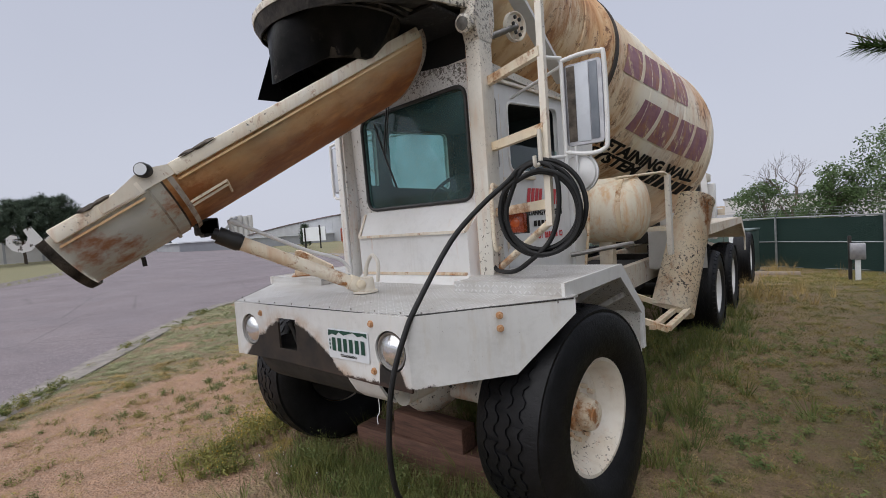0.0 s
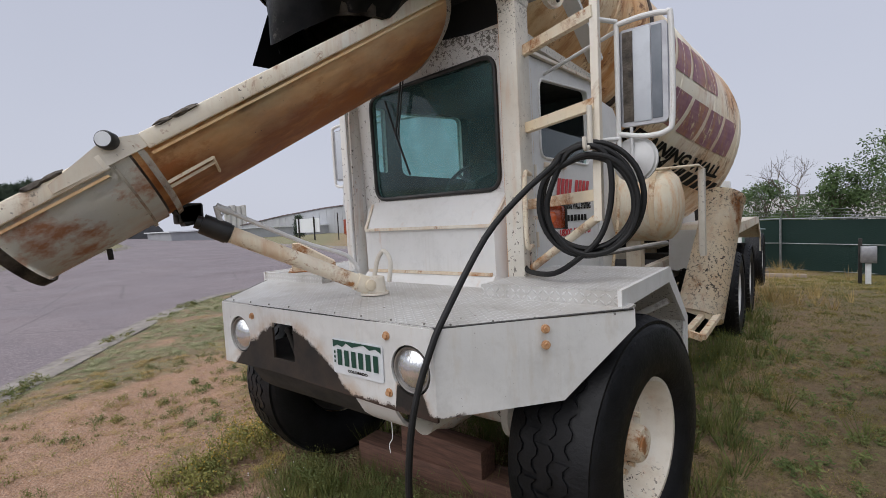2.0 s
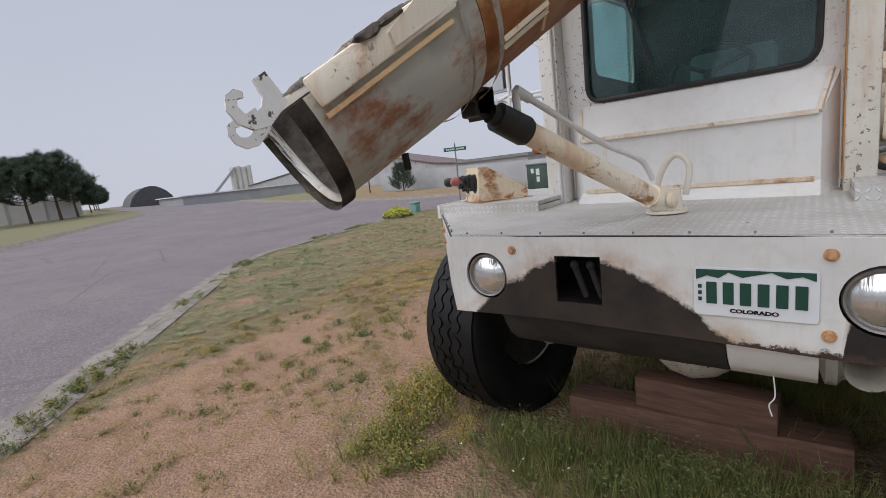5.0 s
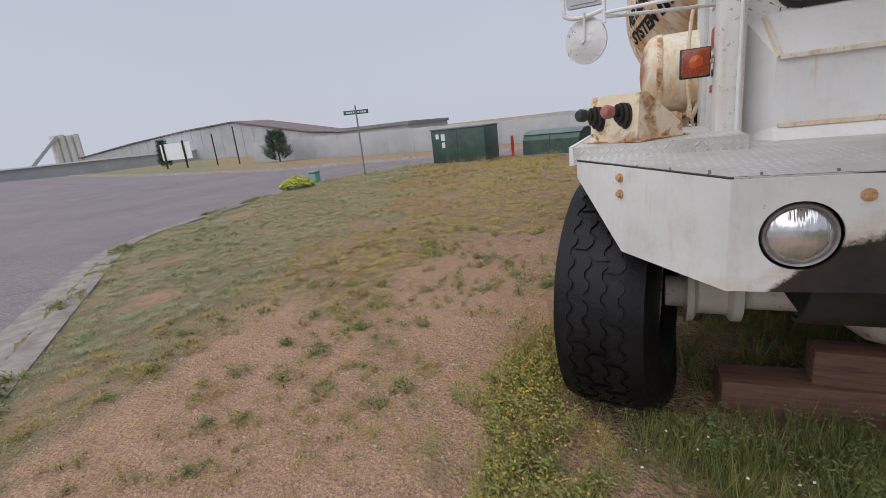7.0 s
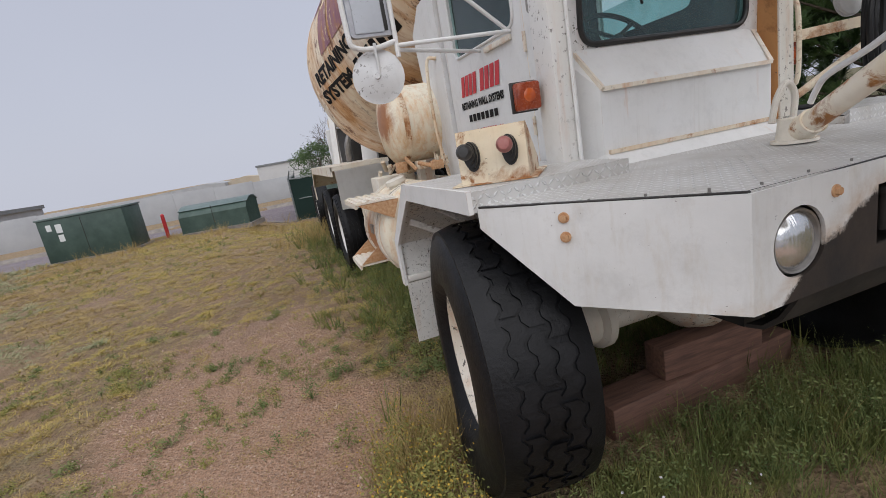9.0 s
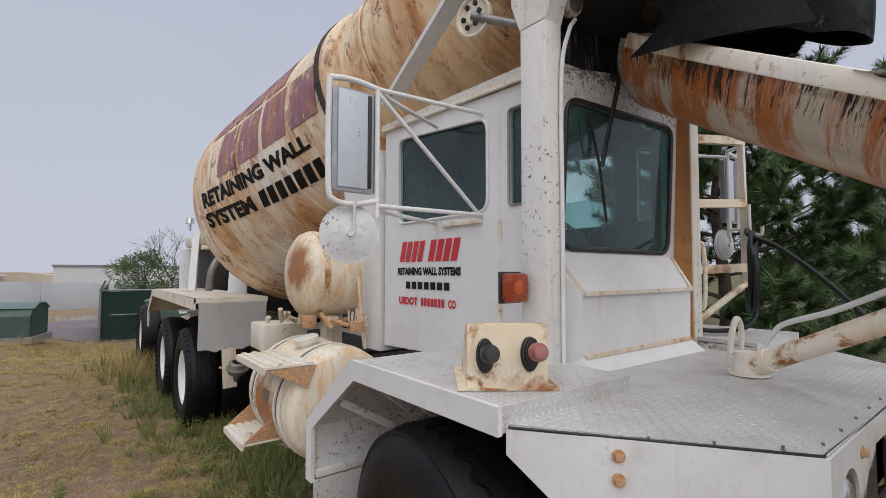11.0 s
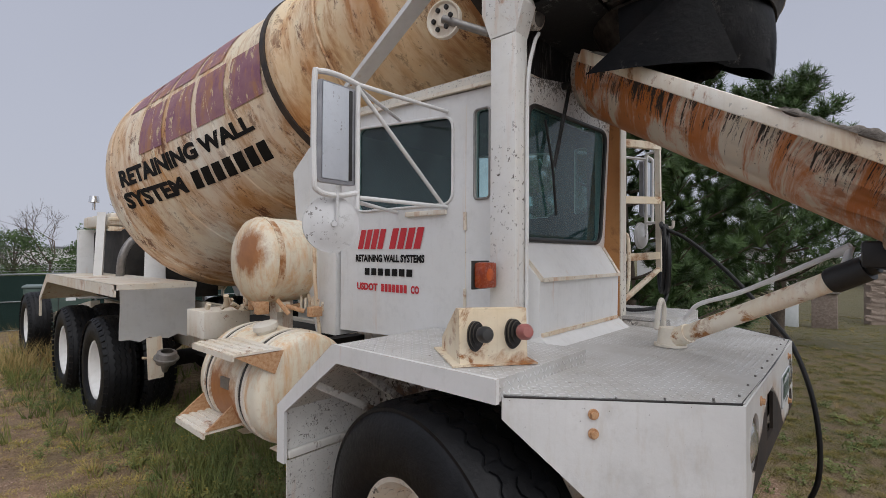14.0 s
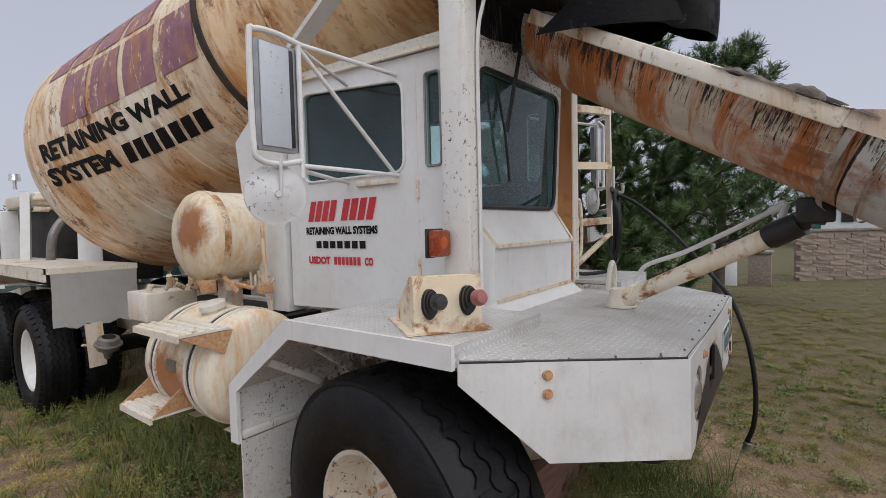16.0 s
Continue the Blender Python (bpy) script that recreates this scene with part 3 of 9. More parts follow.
def bumper_paint():
    n = Nodes("bumper_paint", 0.42)
    c = n.mix(n.step(n.noise(2.2, 6), 0.35, 0.7), (0.70, 0.70, 0.69), (0.56, 0.56, 0.55))
    c = n.mix(n.math("MULTIPLY", n.step(n.noise(11, 8, 0.72), 0.50, 0.72), 0.35), c, (0.40, 0.39, 0.37))
    c = n.mix(n.math("MULTIPLY", n.step(n.noise(4.0, 6, 0.6, n.scaled(9, 9, 0.5)), 0.54, 0.72), 0.16), c, (0.42, 0.39, 0.34))
    c = n.mix(n.math("MULTIPLY", n.step(n.noise(5, 7, 0.7, n.scaled(2, 2, 0.5)), 0.54, 0.70), 0.45), c, (0.50, 0.44, 0.36))
    c = n.mix(n.step(n.noise(60, 4, 0.7), 0.705, 0.72), c, (0.10, 0.075, 0.06))
    c = n.mix(n.math("MULTIPLY", n.step(n.noise(30, 4), 0.70, 0.72), n.step(n.noise(1.4, 3), 0.5, 0.6)), c, (0.05, 0.05, 0.05))
    ramp = n.t.nodes.new("ShaderNodeValToRGB")
    el = ramp.color_ramp.elements
    stops = ((-0.95, 0.0), (-0.69, 0.04), (-0.64, 0.12), (-0.545, 0.36), (-0.485, 0.50), (-0.405, 0.58), (-0.34, 0.72), (-0.267, 0.79), (-0.076, 0.81), (0.008, 0.71), (0.129, 0.53), (0.209, 0.38), (0.24, 0.26), (0.30, 0.17), (0.36, 0.06), (0.40, 0.0), (0.555, 0.0), (0.57, 0.40), (0.69, 0.42), (0.735, 0.12), (0.76, 0.0))
    el[0].position, el[0].color = 0.0, (0, 0, 0, 1)
    el[1].position, el[1].color = 1.0, (0, 0, 0, 1)
    for p, v in stops[1:]:
        e = el.new((p + 0.95) / 1.75)
        e.color = (v, v, v, 1)
    n.link(n.step(n.axis("X"), -0.95, 0.80), ramp.inputs["Fac"])
    zz = n.step(n.axis("Z"), 0.90, 1.26)
    edge = n.math("ADD", n.math("SUBTRACT", ramp.outputs["Color"], zz), n.math("MULTIPLY", n.math("SUBTRACT", n.noise(16, 10, 0.82), 0.5), 0.26))
    soot = n.math("MULTIPLY", n.step(edge, -0.01, 0.04), n.step(n.axis("Y"), 0.09, 0.06))
    halo = n.math("MULTIPLY", n.step(edge, -0.20, 0.0), n.step(n.axis("Y"), 0.09, 0.06))
    c = n.mix(n.math("MULTIPLY", n.math("MULTIPLY", halo, n.step(n.noise(7, 6, 0.7), 0.36, 0.6)), 0.8), c, (0.40, 0.26, 0.15))
    c = n.mix(soot, c, n.mix(n.step(n.noise(6, 6), 0.35, 0.7), (0.012, 0.010, 0.009), (0.042, 0.028, 0.019)))
    fray = n.math("ADD", n.axis("Z"), n.math("MULTIPLY", n.math("SUBTRACT", n.noise(22, 7, 0.75), 0.5), 0.09))
    frayed = n.math("MULTIPLY", n.step(fray, 0.952, 0.944), n.step(n.axis("X"), -0.1, 0.1))
    c = n.mix(n.math("MULTIPLY", frayed, n.step(n.axis("Y"), 0.09, 0.06)), c, n.mix(n.noise(30, 5), (0.06, 0.03, 0.02), (0.02, 0.016, 0.014)))
    n.color(c).rough(soot, 0.4, 0.85).bump(n.math("ADD", n.noise(40, 5), n.math("MULTIPLY", n.noise(3.0, 2), 3.0)), 0.16, 0.006)
    return n.mat


m_bumper = bumper_paint()
bumper = part("bumper", sheet(bmesh.new(), [(FL[0], ZB), (-0.3, ZB + 0.01), (0.2, ZB), (0.5, ZB - 0.01), (FR[0], ZB - 0.015), (FR[0], ZT), (FL[0], ZT)],
                              [circle(-0.565, 1.105, 0.098), circle(0.645, 1.10, 0.098), [(-0.257, 1.022), (-0.086, 1.022), (-0.086, 1.198), (-0.257, 1.198)]],
                              lambda u, v, w: (u, w, v), 0.012), m_bumper, truck, "white bumper with a black soot stain", 30)


def corner(a, b, zt0, zt1):
    """An angled corner panel that tapers to the rear."""
    a, b = Vector((*a, 0)), Vector((*b, 0))
    d = b - a
    ln = d.length
    d.normalize()
    nrm = Vector((-d.y, d.x, 0)) * (1 if a.x < 0 else -1)

    def place(u, v, w):
        return a + d * u + nrm * -w + Vector((0, 0, v))
    return sheet(bmesh.new(), [(0, ZB), (ln * 0.62, ZB + 0.015), (ln, zt1 - 0.07), (ln, zt1), (0, zt0)], [], place, 0.012)


part("corner_panel", corner(FL, RL, ZT, 1.290), m_bumper, truck)
part("corner_panel", corner(FR, RR, ZT, 1.280), m_bumper, truck)

m_arch = painted("peeling_arch_paint", (0.74, 0.72, 0.68), (0.56, 0.52, 0.46), rust=0.54, speck=0.53, streak=0.5, deep=(0.07, 0.045, 0.032), orange=(0.24, 0.14, 0.09))
m_flap = painted("spattered_flap_paint", (0.74, 0.73, 0.70), (0.60, 0.57, 0.52), rust=0.66, speck=0.58, streak=0.55, splash=(-0.6, 3.2))
# hood deck of tread plate, stepped fender tops
bm = bmesh.new()
prism(bm, [(FL[0] + 0.01, 0.006, 1.262), (FR[0] - 0.01, 0.006, 1.262), (RR[0] - 0.02, 0.58, 1.272), (RR[0] - 0.02, 0.66, 1.272), (0.62, 1.0, 1.285), (-0.62, 1.0, 1.285), (RL[0] + 0.02, 0.66, 1.284), (RL[0] + 0.02, 0.575, 1.284)], (0, 0, 0.012))
deck = part("hood_deck", bm, m_deck, truck, "dirty white tread-plate hood deck")
for sx in (-1, 1):
    bm = bmesh.new()
    prof = [(0.58, 1.275), (0.58, 1.345), (1.42, 1.345), (1.86, 0.995), (1.86, 0.73), (1.835, 0.73), (1.835, 0.985), (1.41, 1.325), (0.60, 1.325), (0.60, 1.275)]
    prism(bm, [(sx * 0.60, y, z) for y, z in prof], (sx * 0.65, 0, 0))
    fender = part("fender", bm, m_step, truck, "white tread-plate step over the wheel")
    bm = bmesh.new()
    prism(bm, [(sx * 0.60, y, z) for y, z in ((0.6, 1.32), (1.4, 1.32), (1.83, 0.98), (1.83, 0.6), (0.6, 0.9))], (sx * 0.02, 0, 0))
    part("inner_panel", bm, m_arch, fender, "grimy peeling inner panel")
    under = [(0.61, 1.320), (1.406, 1.320), (1.830, 0.982), (1.830, 0.735), (1.822, 0.735), (1.822, 0.976), (1.402, 1.312), (0.61, 1.312)]
    part("arch_lining", prism(bmesh.new(), [(sx * 0.63, y, z) for y, z in under], (sx * 0.60, 0, 0)), m_flap, fender, "spattered pale lining of the arch")
    bm = bmesh.new()
    outer = [(0.576, 1.349), (1.422, 1.349), (1.864, 0.998), (1.864, 0.726), (1.80, 0.726), (1.80, 0.975), (1.39, 1.271), (0.576, 1.271)]
    prism(bm, [(sx * 1.235, y, z) for y, z in outer], (sx * 0.018, 0, 0))
    part("edge_strip", bm, m_white, fender)
    bm = bmesh.new()
    box(bm, (sx * 0.72, 1.79, 0.36), (sx * 1.24, 1.80, 0.74))
    part("mud_flap", bm, m_flap, fender, "concrete-spattered mud flap")
    for a, b in (((sx * 0.63, 1.62, 0.80), (sx * 1.20, 1.62, 1.13)), ((sx * 0.63, 1.40, 0.86), (sx * 1.18, 1.44, 1.27)), ((sx * 0.64, 1.80, 0.765), (sx * 1.23, 1.80, 0.765))):
        bm = bmesh.new()
        beam(bm, a, b, 0.035, 0.03, (0, 1, 0), 0.004)
        part("arch_brace", bm, m_arch, fender, "grimy angle-iron brace")


# wheels
def sag(bm, r, amount):
    """Flattens a tyre where it meets the soil and lets its flanks bulge."""
    floor_ = -r + amount
    for v in bm.verts:
        low = max(0.0, min(1.0, (-v.co.z - r * 0.45) / (r * 0.5)))
        v.co.x *= 1 + 0.30 * low * low * (1.0 if math.hypot(v.co.y, v.co.z) < r - 0.02 else 0.8)
        if v.co.z < floor_ + 0.02:
            v.co.z = max(v.co.z, floor_ + 0.2 * (v.co.z - floor_) * 0.1)


def wheel(r, w, rim_r, dish, mat, lugs, tread):
    """A wheel about the x axis; its outer face looks to +x."""
    ob = thing("wheel", "", "")
    bm = bmesh.new()
    h = w / 2
    prof = [(-h * 0.72, rim_r), (-h, rim_r + 0.05), (-h * 1.02, (rim_r + r) / 2), (-h * 0.93, r - 0.05), (-h * 0.80, r - 0.012), (-h * 0.55, r), (h * 0.55, r), (h * 0.80, r - 0.012), (h * 0.93, r - 0.05), (h * 1.02, (rim_r + r) / 2), (h, rim_r + 0.05), (h * 0.72, rim_r)]
    lathe(bm, prof, (0, 0, 0), (1, 0, 0), 64)
    if lugs:
        sag(bm, r, 0.02)
    tyre = part("tyre", bm, m_rubber, ob, "worn black tyre", 50)
    bm = bmesh.new()
    edges = (-0.86, -0.50, -0.17, 0.17, 0.50, 0.86)
    n = tread * 4
    for k in range(5):
        rings = []
        for i in range(n):
            a = 2 * math.pi * i / n
            zig = 0.05 * (1 if (i // 2) % 2 else -1)
            lo = edges[k] + (0.034 + zig if k > 0 else 0.0)
            hi = edges[k + 1] + (zig - 0.034 if k < 4 else 0.0)
            row = []
            for u, rr in ((lo, r - 0.004), (lo, r + 0.010), (hi, r + 0.010), (hi, r - 0.004)):
                drop = max(0, abs(u) - 0.5) * 0.06
                row.append(bm.verts.new((h * u, (rr - drop) * math.cos(a), (rr - drop) * math.sin(a))))
            rings.append(row)
        for i, (p, q) in enumerate(zip(rings, rings[1:] + rings[:1])):
            if lugs and 0 < k < 4 and i % 8 == 2 * k:
                continue
            for m in range(3):
                bm.faces.new((p[m], p[m + 1], q[m + 1], q[m]))
    for i in range(0 if lugs else tread):
        a = 2 * math.pi * (i + 0.5) / tread
        for sgn in (-1, 1):
            m4 = Matrix.Rotation(a, 4, "X") @ Matrix.Translation((sgn * h * 0.92, 0, r - 0.024)) @ Matrix.Rotation(radians(sgn * 38), 4, "Y")
            bmesh.ops.create_cube(bm, size=1, matrix=m4 @ Matrix.Diagonal((0.046, 0.055, 0.012, 1)))
    if lugs:
        sag(bm, r, 0.02)
    bmesh.ops.recalc_face_normals(bm, faces=bm.faces[:])
    tagged(part("tread", bm, m_rubber, tyre, "", None), kind="stuff")
    bm = bmesh.new()
    if dish > 0:
        prof = [(-h * 0.7, rim_r), (h * 0.72, rim_r), (h * 0.80, rim_r + 0.014), (h * 0.80, rim_r - 0.004), (h * 0.70, rim_r - 0.022), (h * 0.70 - dish, rim_r - 0.045), (h * 0.70 - dish - 0.02, rim_r * 0.78), (h * 0.7 - dish, rim_r * 0.55), (h * 0.7 - dish - 0.01, 0)]
    lathe(bm, prof, (0, 0, 0), (1, 0, 0), 48)
    rim = part("rim", bm, mat, ob, "chipped cream-white steel wheel" if lugs else "white painted wheel", 40)
    bm = bmesh.new()
    base = h * 0.7 - dish
    if lugs:
        lathe(bm, [(base - 0.02, 0.105), (base + 0.02, 0.103), (base + 0.03, 0.088), (base + 0.085, 0.084), (base + 0.10, 0.075), (base + 0.104, 0.05), (base + 0.11, 0.045), (base + 0.112, 0)], (0, 0, 0), (1, 0, 0), 28)
    else:
        lathe(bm, [(base - 0.03, 0.12), (base + 0.0, 0.115), (base + 0.012, 0.09), (base + 0.014, 0)], (0, 0, 0), (1, 0, 0), 24)
    part("hub", bm, m_hub if lugs else mat, rim, "rusty hub cap")
    if lugs:
        # black disc added to darken the hollow inner side of the front wheels
        bm = bmesh.new()
        lathe(bm, [(-h * 0.60, 0.297), (-h * 0.66, 0.29), (-h * 0.58, 0.20), (-h * 0.70, 0.19), (-h * 0.74, 0.12), (-h * 0.74, 0.0)], (0, 0, 0), (1, 0, 0), 40)
        part("backing_plate", bm, m_dark, rim, "black disc that darkens the inner side of the wheel", 40)
    for i in range(10 if lugs else 0):
        a = 2 * math.pi * i / 10
        bm = bmesh.new()
        rod(bm, (base - 0.01, 0.142 * math.cos(a), 0.142 * math.sin(a)), (base + 0.035, 0.142 * math.cos(a), 0.142 * math.sin(a)), 0.014, seg=6)
        part("lug_nut", bm, m_hub, rim)
    return ob


WF = wheel(0.585, 0.43, 0.30, 0.10, m_rim, True, 38)
WR = wheel(0.535, 0.28, 0.285, 0.09, m_rim_rear, False, 44)


def place_wheel(src, m):
    w = copy_thing(src, m)
    w.parent = truck
    return w


for sx, turn in ((1, 0), (-1, 180)):
    place_wheel(WF, pose(1.085, 0.93, 0.583, 0, 0, -8.5) if sx > 0 else pose(-1.053, 0.967, 0.577, 0, 0, 171.2))
    for y in (5.62, 7.10):
        place_wheel(WR, pose(sx * 1.06, y, 0.53, 0, 0, turn))
        place_wheel(WR, pose(sx * 0.72, y, 0.53, 0, 0, turn))

# chassis
for sx in (-1, 1):
    bm = bmesh.new()
    box(bm, (sx * 0.38, 1.1, 0.74), (sx * 0.47, 8.4, 1.02))
    part("frame_rail", bm, m_white_rusty, truck)
    # shade under the bumper is put into the colour of the rail ends
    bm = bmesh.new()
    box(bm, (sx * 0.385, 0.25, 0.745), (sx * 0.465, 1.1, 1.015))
    part("rail_horn", bm, m_dark, truck, "front rail end, black for the shade under the bumper")
# unseen shaft and box, added to stop light passing under the truck
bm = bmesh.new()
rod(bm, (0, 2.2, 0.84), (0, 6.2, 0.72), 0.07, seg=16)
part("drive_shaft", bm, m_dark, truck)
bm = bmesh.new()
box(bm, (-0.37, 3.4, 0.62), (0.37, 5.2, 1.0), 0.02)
part("transfer_case", bm, m_dark, truck, "dark filler box between the frame rails")
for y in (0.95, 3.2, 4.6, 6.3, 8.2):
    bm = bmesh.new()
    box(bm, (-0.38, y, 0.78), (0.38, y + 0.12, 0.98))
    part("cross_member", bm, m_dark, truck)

# rear fenders, front apron and engine frame
for sx in (-1, 1):
    bm = bmesh.new()
    prism(bm, [(sx * 0.56, y, z) for y, z in ((4.66, 1.40), (4.66, 1.45), (7.75, 1.45), (8.25, 1.12), (8.22, 1.09), (7.73, 1.41), (4.7, 1.41))], (sx * 0.69, 0, 0))
    rf = part("rear_fender", bm, m_white_rusty, truck, "dirty white rear fender")
    bm = bmesh.new()
    prism(bm, [(sx * 1.235, y, z) for y, z in ((4.66, 1.34), (4.66, 1.45), (7.75, 1.45), (8.25, 1.12), (8.25, 0.86), (8.17, 0.86), (8.17, 1.08), (7.71, 1.35))], (sx * 0.02, 0, 0))
    part("edge_strip", bm, m_white_rusty, rf)
    bm = bmesh.new()
    nx, nz = 8, 6
    grid = [[bm.verts.new((sx * (0.57 + 0.64 * i / nx), 4.655 + 0.012 * math.sin(i * 1.9 + k), 1.40 - (0.46 + 0.02 * math.sin(i * 2.3)) * k / nz)) for i in range(nx + 1)] for k in range(nz + 1)]
    for k in range(nz):
        for i in range(nx):
            bm.faces.new((grid[k][i], grid[k][i + 1], grid[k + 1][i + 1], grid[k + 1][i]))
    bmesh.ops.solidify(bm, geom=bm.faces[:], thickness=0.008)
    part("apron", bm, m_white_plain, rf, "dented white splash apron", 60)
    bm = bmesh.new()
    beam(bm, (sx * 0.91, 4.66, 0.56), (sx * 0.93, 4.66, 0.95), 0.13, 0.012, (0, 1, 0))
    part("hanger_strap", bm, m_white_rusty, rf)
for sx in (-1, 1):
    bm = bmesh.new()
    beam(bm, (sx * 0.88, 6.9, 1.42), (sx * 0.80, 7.1, 2.25), 0.09, 0.09)
    part("engine_frame_post", bm, m_white, truck)
    bm = bmesh.new()
    beam(bm, (sx * 0.55, 5.9, 1.2), (sx * 0.42, 6.3, 1.95), 0.22, 0.16, bevel=0.01)
    part("drum_pedestal", bm, m_white, truck, "white rear drum pedestal")
    bm = bmesh.new()
    tube(bm, curve_pts([(sx * 0.75, 6.5, 1.42), (sx * 0.74, 6.4, 1.72), (sx * 0.6, 6.5, 1.92), (sx * 0.4, 6.8, 1.95)]), 0.045, 12)
    part("engine_hose", bm, m_steel, truck, "grey engine hose")
bm = bmesh.new()
box(bm, (-0.74, 7.0, 2.10), (0.74, 8.4, 2.26), 0.03)
part("engine_cowl", bm, m_white_rusty, truck, "white rear engine cowl")
bm = bmesh.new()
box(bm, (-0.76, 6.97, 2.16), (0.76, 7.02, 2.20), 0.008)
box(bm, (-0.76, 6.97, 2.02), (0.76, 7.02, 2.08), 0.008)
part("cowl_trim", bm, m_cream, truck)
bm = bmesh.new()
box(bm, (-0.62, 6.9, 1.1), (0.62, 8.4, 2.05), 0.03)
part("engine_block", bm, m_dark, truck, "dark greasy engine")
bm = bmesh.new()
box(bm, (-0.80, 8.35, 1.05), (0.80, 8.5, 2.08), 0.02)
part("rear_panel", bm, m_white, truck)
bm = bmesh.new()
rod(bm, (-0.9, 7.05, 2.38), (-0.9, 7.05, 2.46), 0.06, 0.05, 20)
rod(bm, (-0.9, 7.05, 2.28), (-0.9, 7.05, 2.40), 0.02)
part("rear_lamp", bm, m_headglass, truck, "pale round lamp")
# raised trailing axle
for sx, turn in ((1, 0), (-1, 180)):
    bm = bmesh.new()
    beam(bm, (sx * 0.6, 8.3, 0.95), (sx * 0.85, 10.0, 0.62), 0.12, 0.14)
    part("trailing_arm", bm, m_white_rusty, truck)
    place_wheel(WR, pose(sx * 1.05, 10.0, 0.535, 0, 0, turn))
for src in (WF, WR):
    for o in (*src.children_recursive, src):
        bpy.data.objects.remove(o)
# axles
bm = bmesh.new()
rod(bm, (-0.86, 0.95, 0.575), (0.86, 0.95, 0.575), 0.075)
lathe(bm, [(-0.25, 0.08), (-0.22, 0.13), (-0.1, 0.22), (0.0, 0.245), (0.1, 0.22), (0.22, 0.13), (0.25, 0.08)], (0.03, 0.95, 0.615), (1, 0, 0), 28)
axle = part("front_axle", bm, m_spatter, truck, "cream front drive axle")
for sx in (-1, 1):
    bm = bmesh.new()
    lathe(bm, [(0.0, 0.09), (0.02, 0.15), (0.06, 0.15), (0.08, 0.12), (0.2, 0.12), (0.22, 0.16), (0.25, 0.16)], (sx * 0.52, 0.95, 0.59), (sx, 0, 0), 20)
    part("knuckle", bm, m_spatter, axle)
for y in (5.62, 7.10):
    bm = bmesh.new()
    rod(bm, (-0.9, y, 0.53), (0.9, y, 0.53), 0.09)
    bmesh.ops.create_uvsphere(bm, u_segments=20, v_segments=12, radius=0.22, matrix=Matrix.Translation((0, y, 0.55)))
    part("rear_axle", bm, m_dark, truck)

# lower front cross tube and torn valance
roll = [(0.02, 0.955), (0.045, 0.90), (0.085, 0.835), (0.14, 0.79), (0.20, 0.778), (0.20, 0.79), (0.145, 0.802), (0.095, 0.845), (0.056, 0.905), (0.032, 0.955)]
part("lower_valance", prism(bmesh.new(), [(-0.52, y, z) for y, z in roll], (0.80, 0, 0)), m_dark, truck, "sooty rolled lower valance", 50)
bm = prism(bmesh.new(), [(0.285, y, z) for y, z in roll], (0.225, 0, 0))
part("lower_valance", bm, m_white, truck, "torn white lower valance", 50)
bm = bmesh.new()
tube(bm, curve_pts([(0.40, 0.13, 0.80), (0.405, 0.125, 0.73), (0.39, 0.12, 0.70), (0.398, 0.115, 0.665)], 4), 0.0022, 6)
part("frayed_wire", bm, m_white_plain, truck)
bm = bmesh.new()
rod(bm, (0.62, 0.08, 0.87), (0.62, 0.3, 0.87), 0.055, caps=False)
part("tow_pipe", bm, m_spatter, truck)
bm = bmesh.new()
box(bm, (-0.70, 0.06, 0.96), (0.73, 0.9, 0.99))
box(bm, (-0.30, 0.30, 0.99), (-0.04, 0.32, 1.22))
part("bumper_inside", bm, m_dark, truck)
for dx in (-0.20, -0.14):
    bm = bmesh.new()
    rod(bm, (dx, 0.05, 1.15), (dx + 0.03, 0.07, 1.03), 0.012)
    bmesh.ops.create_uvsphere(bm, u_segments=12, v_segments=8, radius=0.017, matrix=Matrix.Translation((dx, 0.05, 1.155)))
    part("tow_pin", bm, m_dark, truck)


def bolt(p, nrm, r=0.016, mat=None, parent=None):
    bm = bmesh.new()
    p, nrm = Vector(p), Vector(nrm).normalized()
    rod(bm, p - nrm * 0.004, p + nrm * 0.004, r * 1.25, seg=14)
    rod(bm, p, p + nrm * 0.014, r * 0.8, seg=6)
    part("bolt", bm, mat or m_bolt, parent or truck)


for x, z in ((-0.432, 1.215), (0.53, 1.222), (0.53, 0.996)):
    bolt((x, 0, z), (0, -1, 0), 0.014, parent=bumper)
for x, y, sx in ((-1.04, 0.362, -1), (1.061, 0.296, 1)):
    for z in (1.24, 1.18):
        bolt((x, y - 0.004, z), (sx * 0.74, -0.66, 0), 0.0135, parent=bumper)
for k in range(9):
    bolt((-0.66 + k * 0.17, 0.03, 1.268), (0, 0, 1), 0.005, m_steel, deck)
for k in range(5):
    bolt((-0.78 - k * 0.1, 0.08 + k * 0.115, 1.274), (0, 0, 1), 0.005, m_steel, deck)
    bolt((0.80 + k * 0.11, 0.06 + k * 0.115, 1.268), (0, 0, 1), 0.005, m_steel, deck)
# dark seam where deck meets the bumper skin
bm = bmesh.new()
tube(bm, [(RL[0] + 0.005, 0.572, 1.291), (-0.735, 0.012, 1.271), (0.0, 0.006, 1.269), (0.765, 0.012, 1.271), (RR[0] - 0.005, 0.572, 1.281)], 0.0045, 6)
part("seam", bm, m_black, deck)


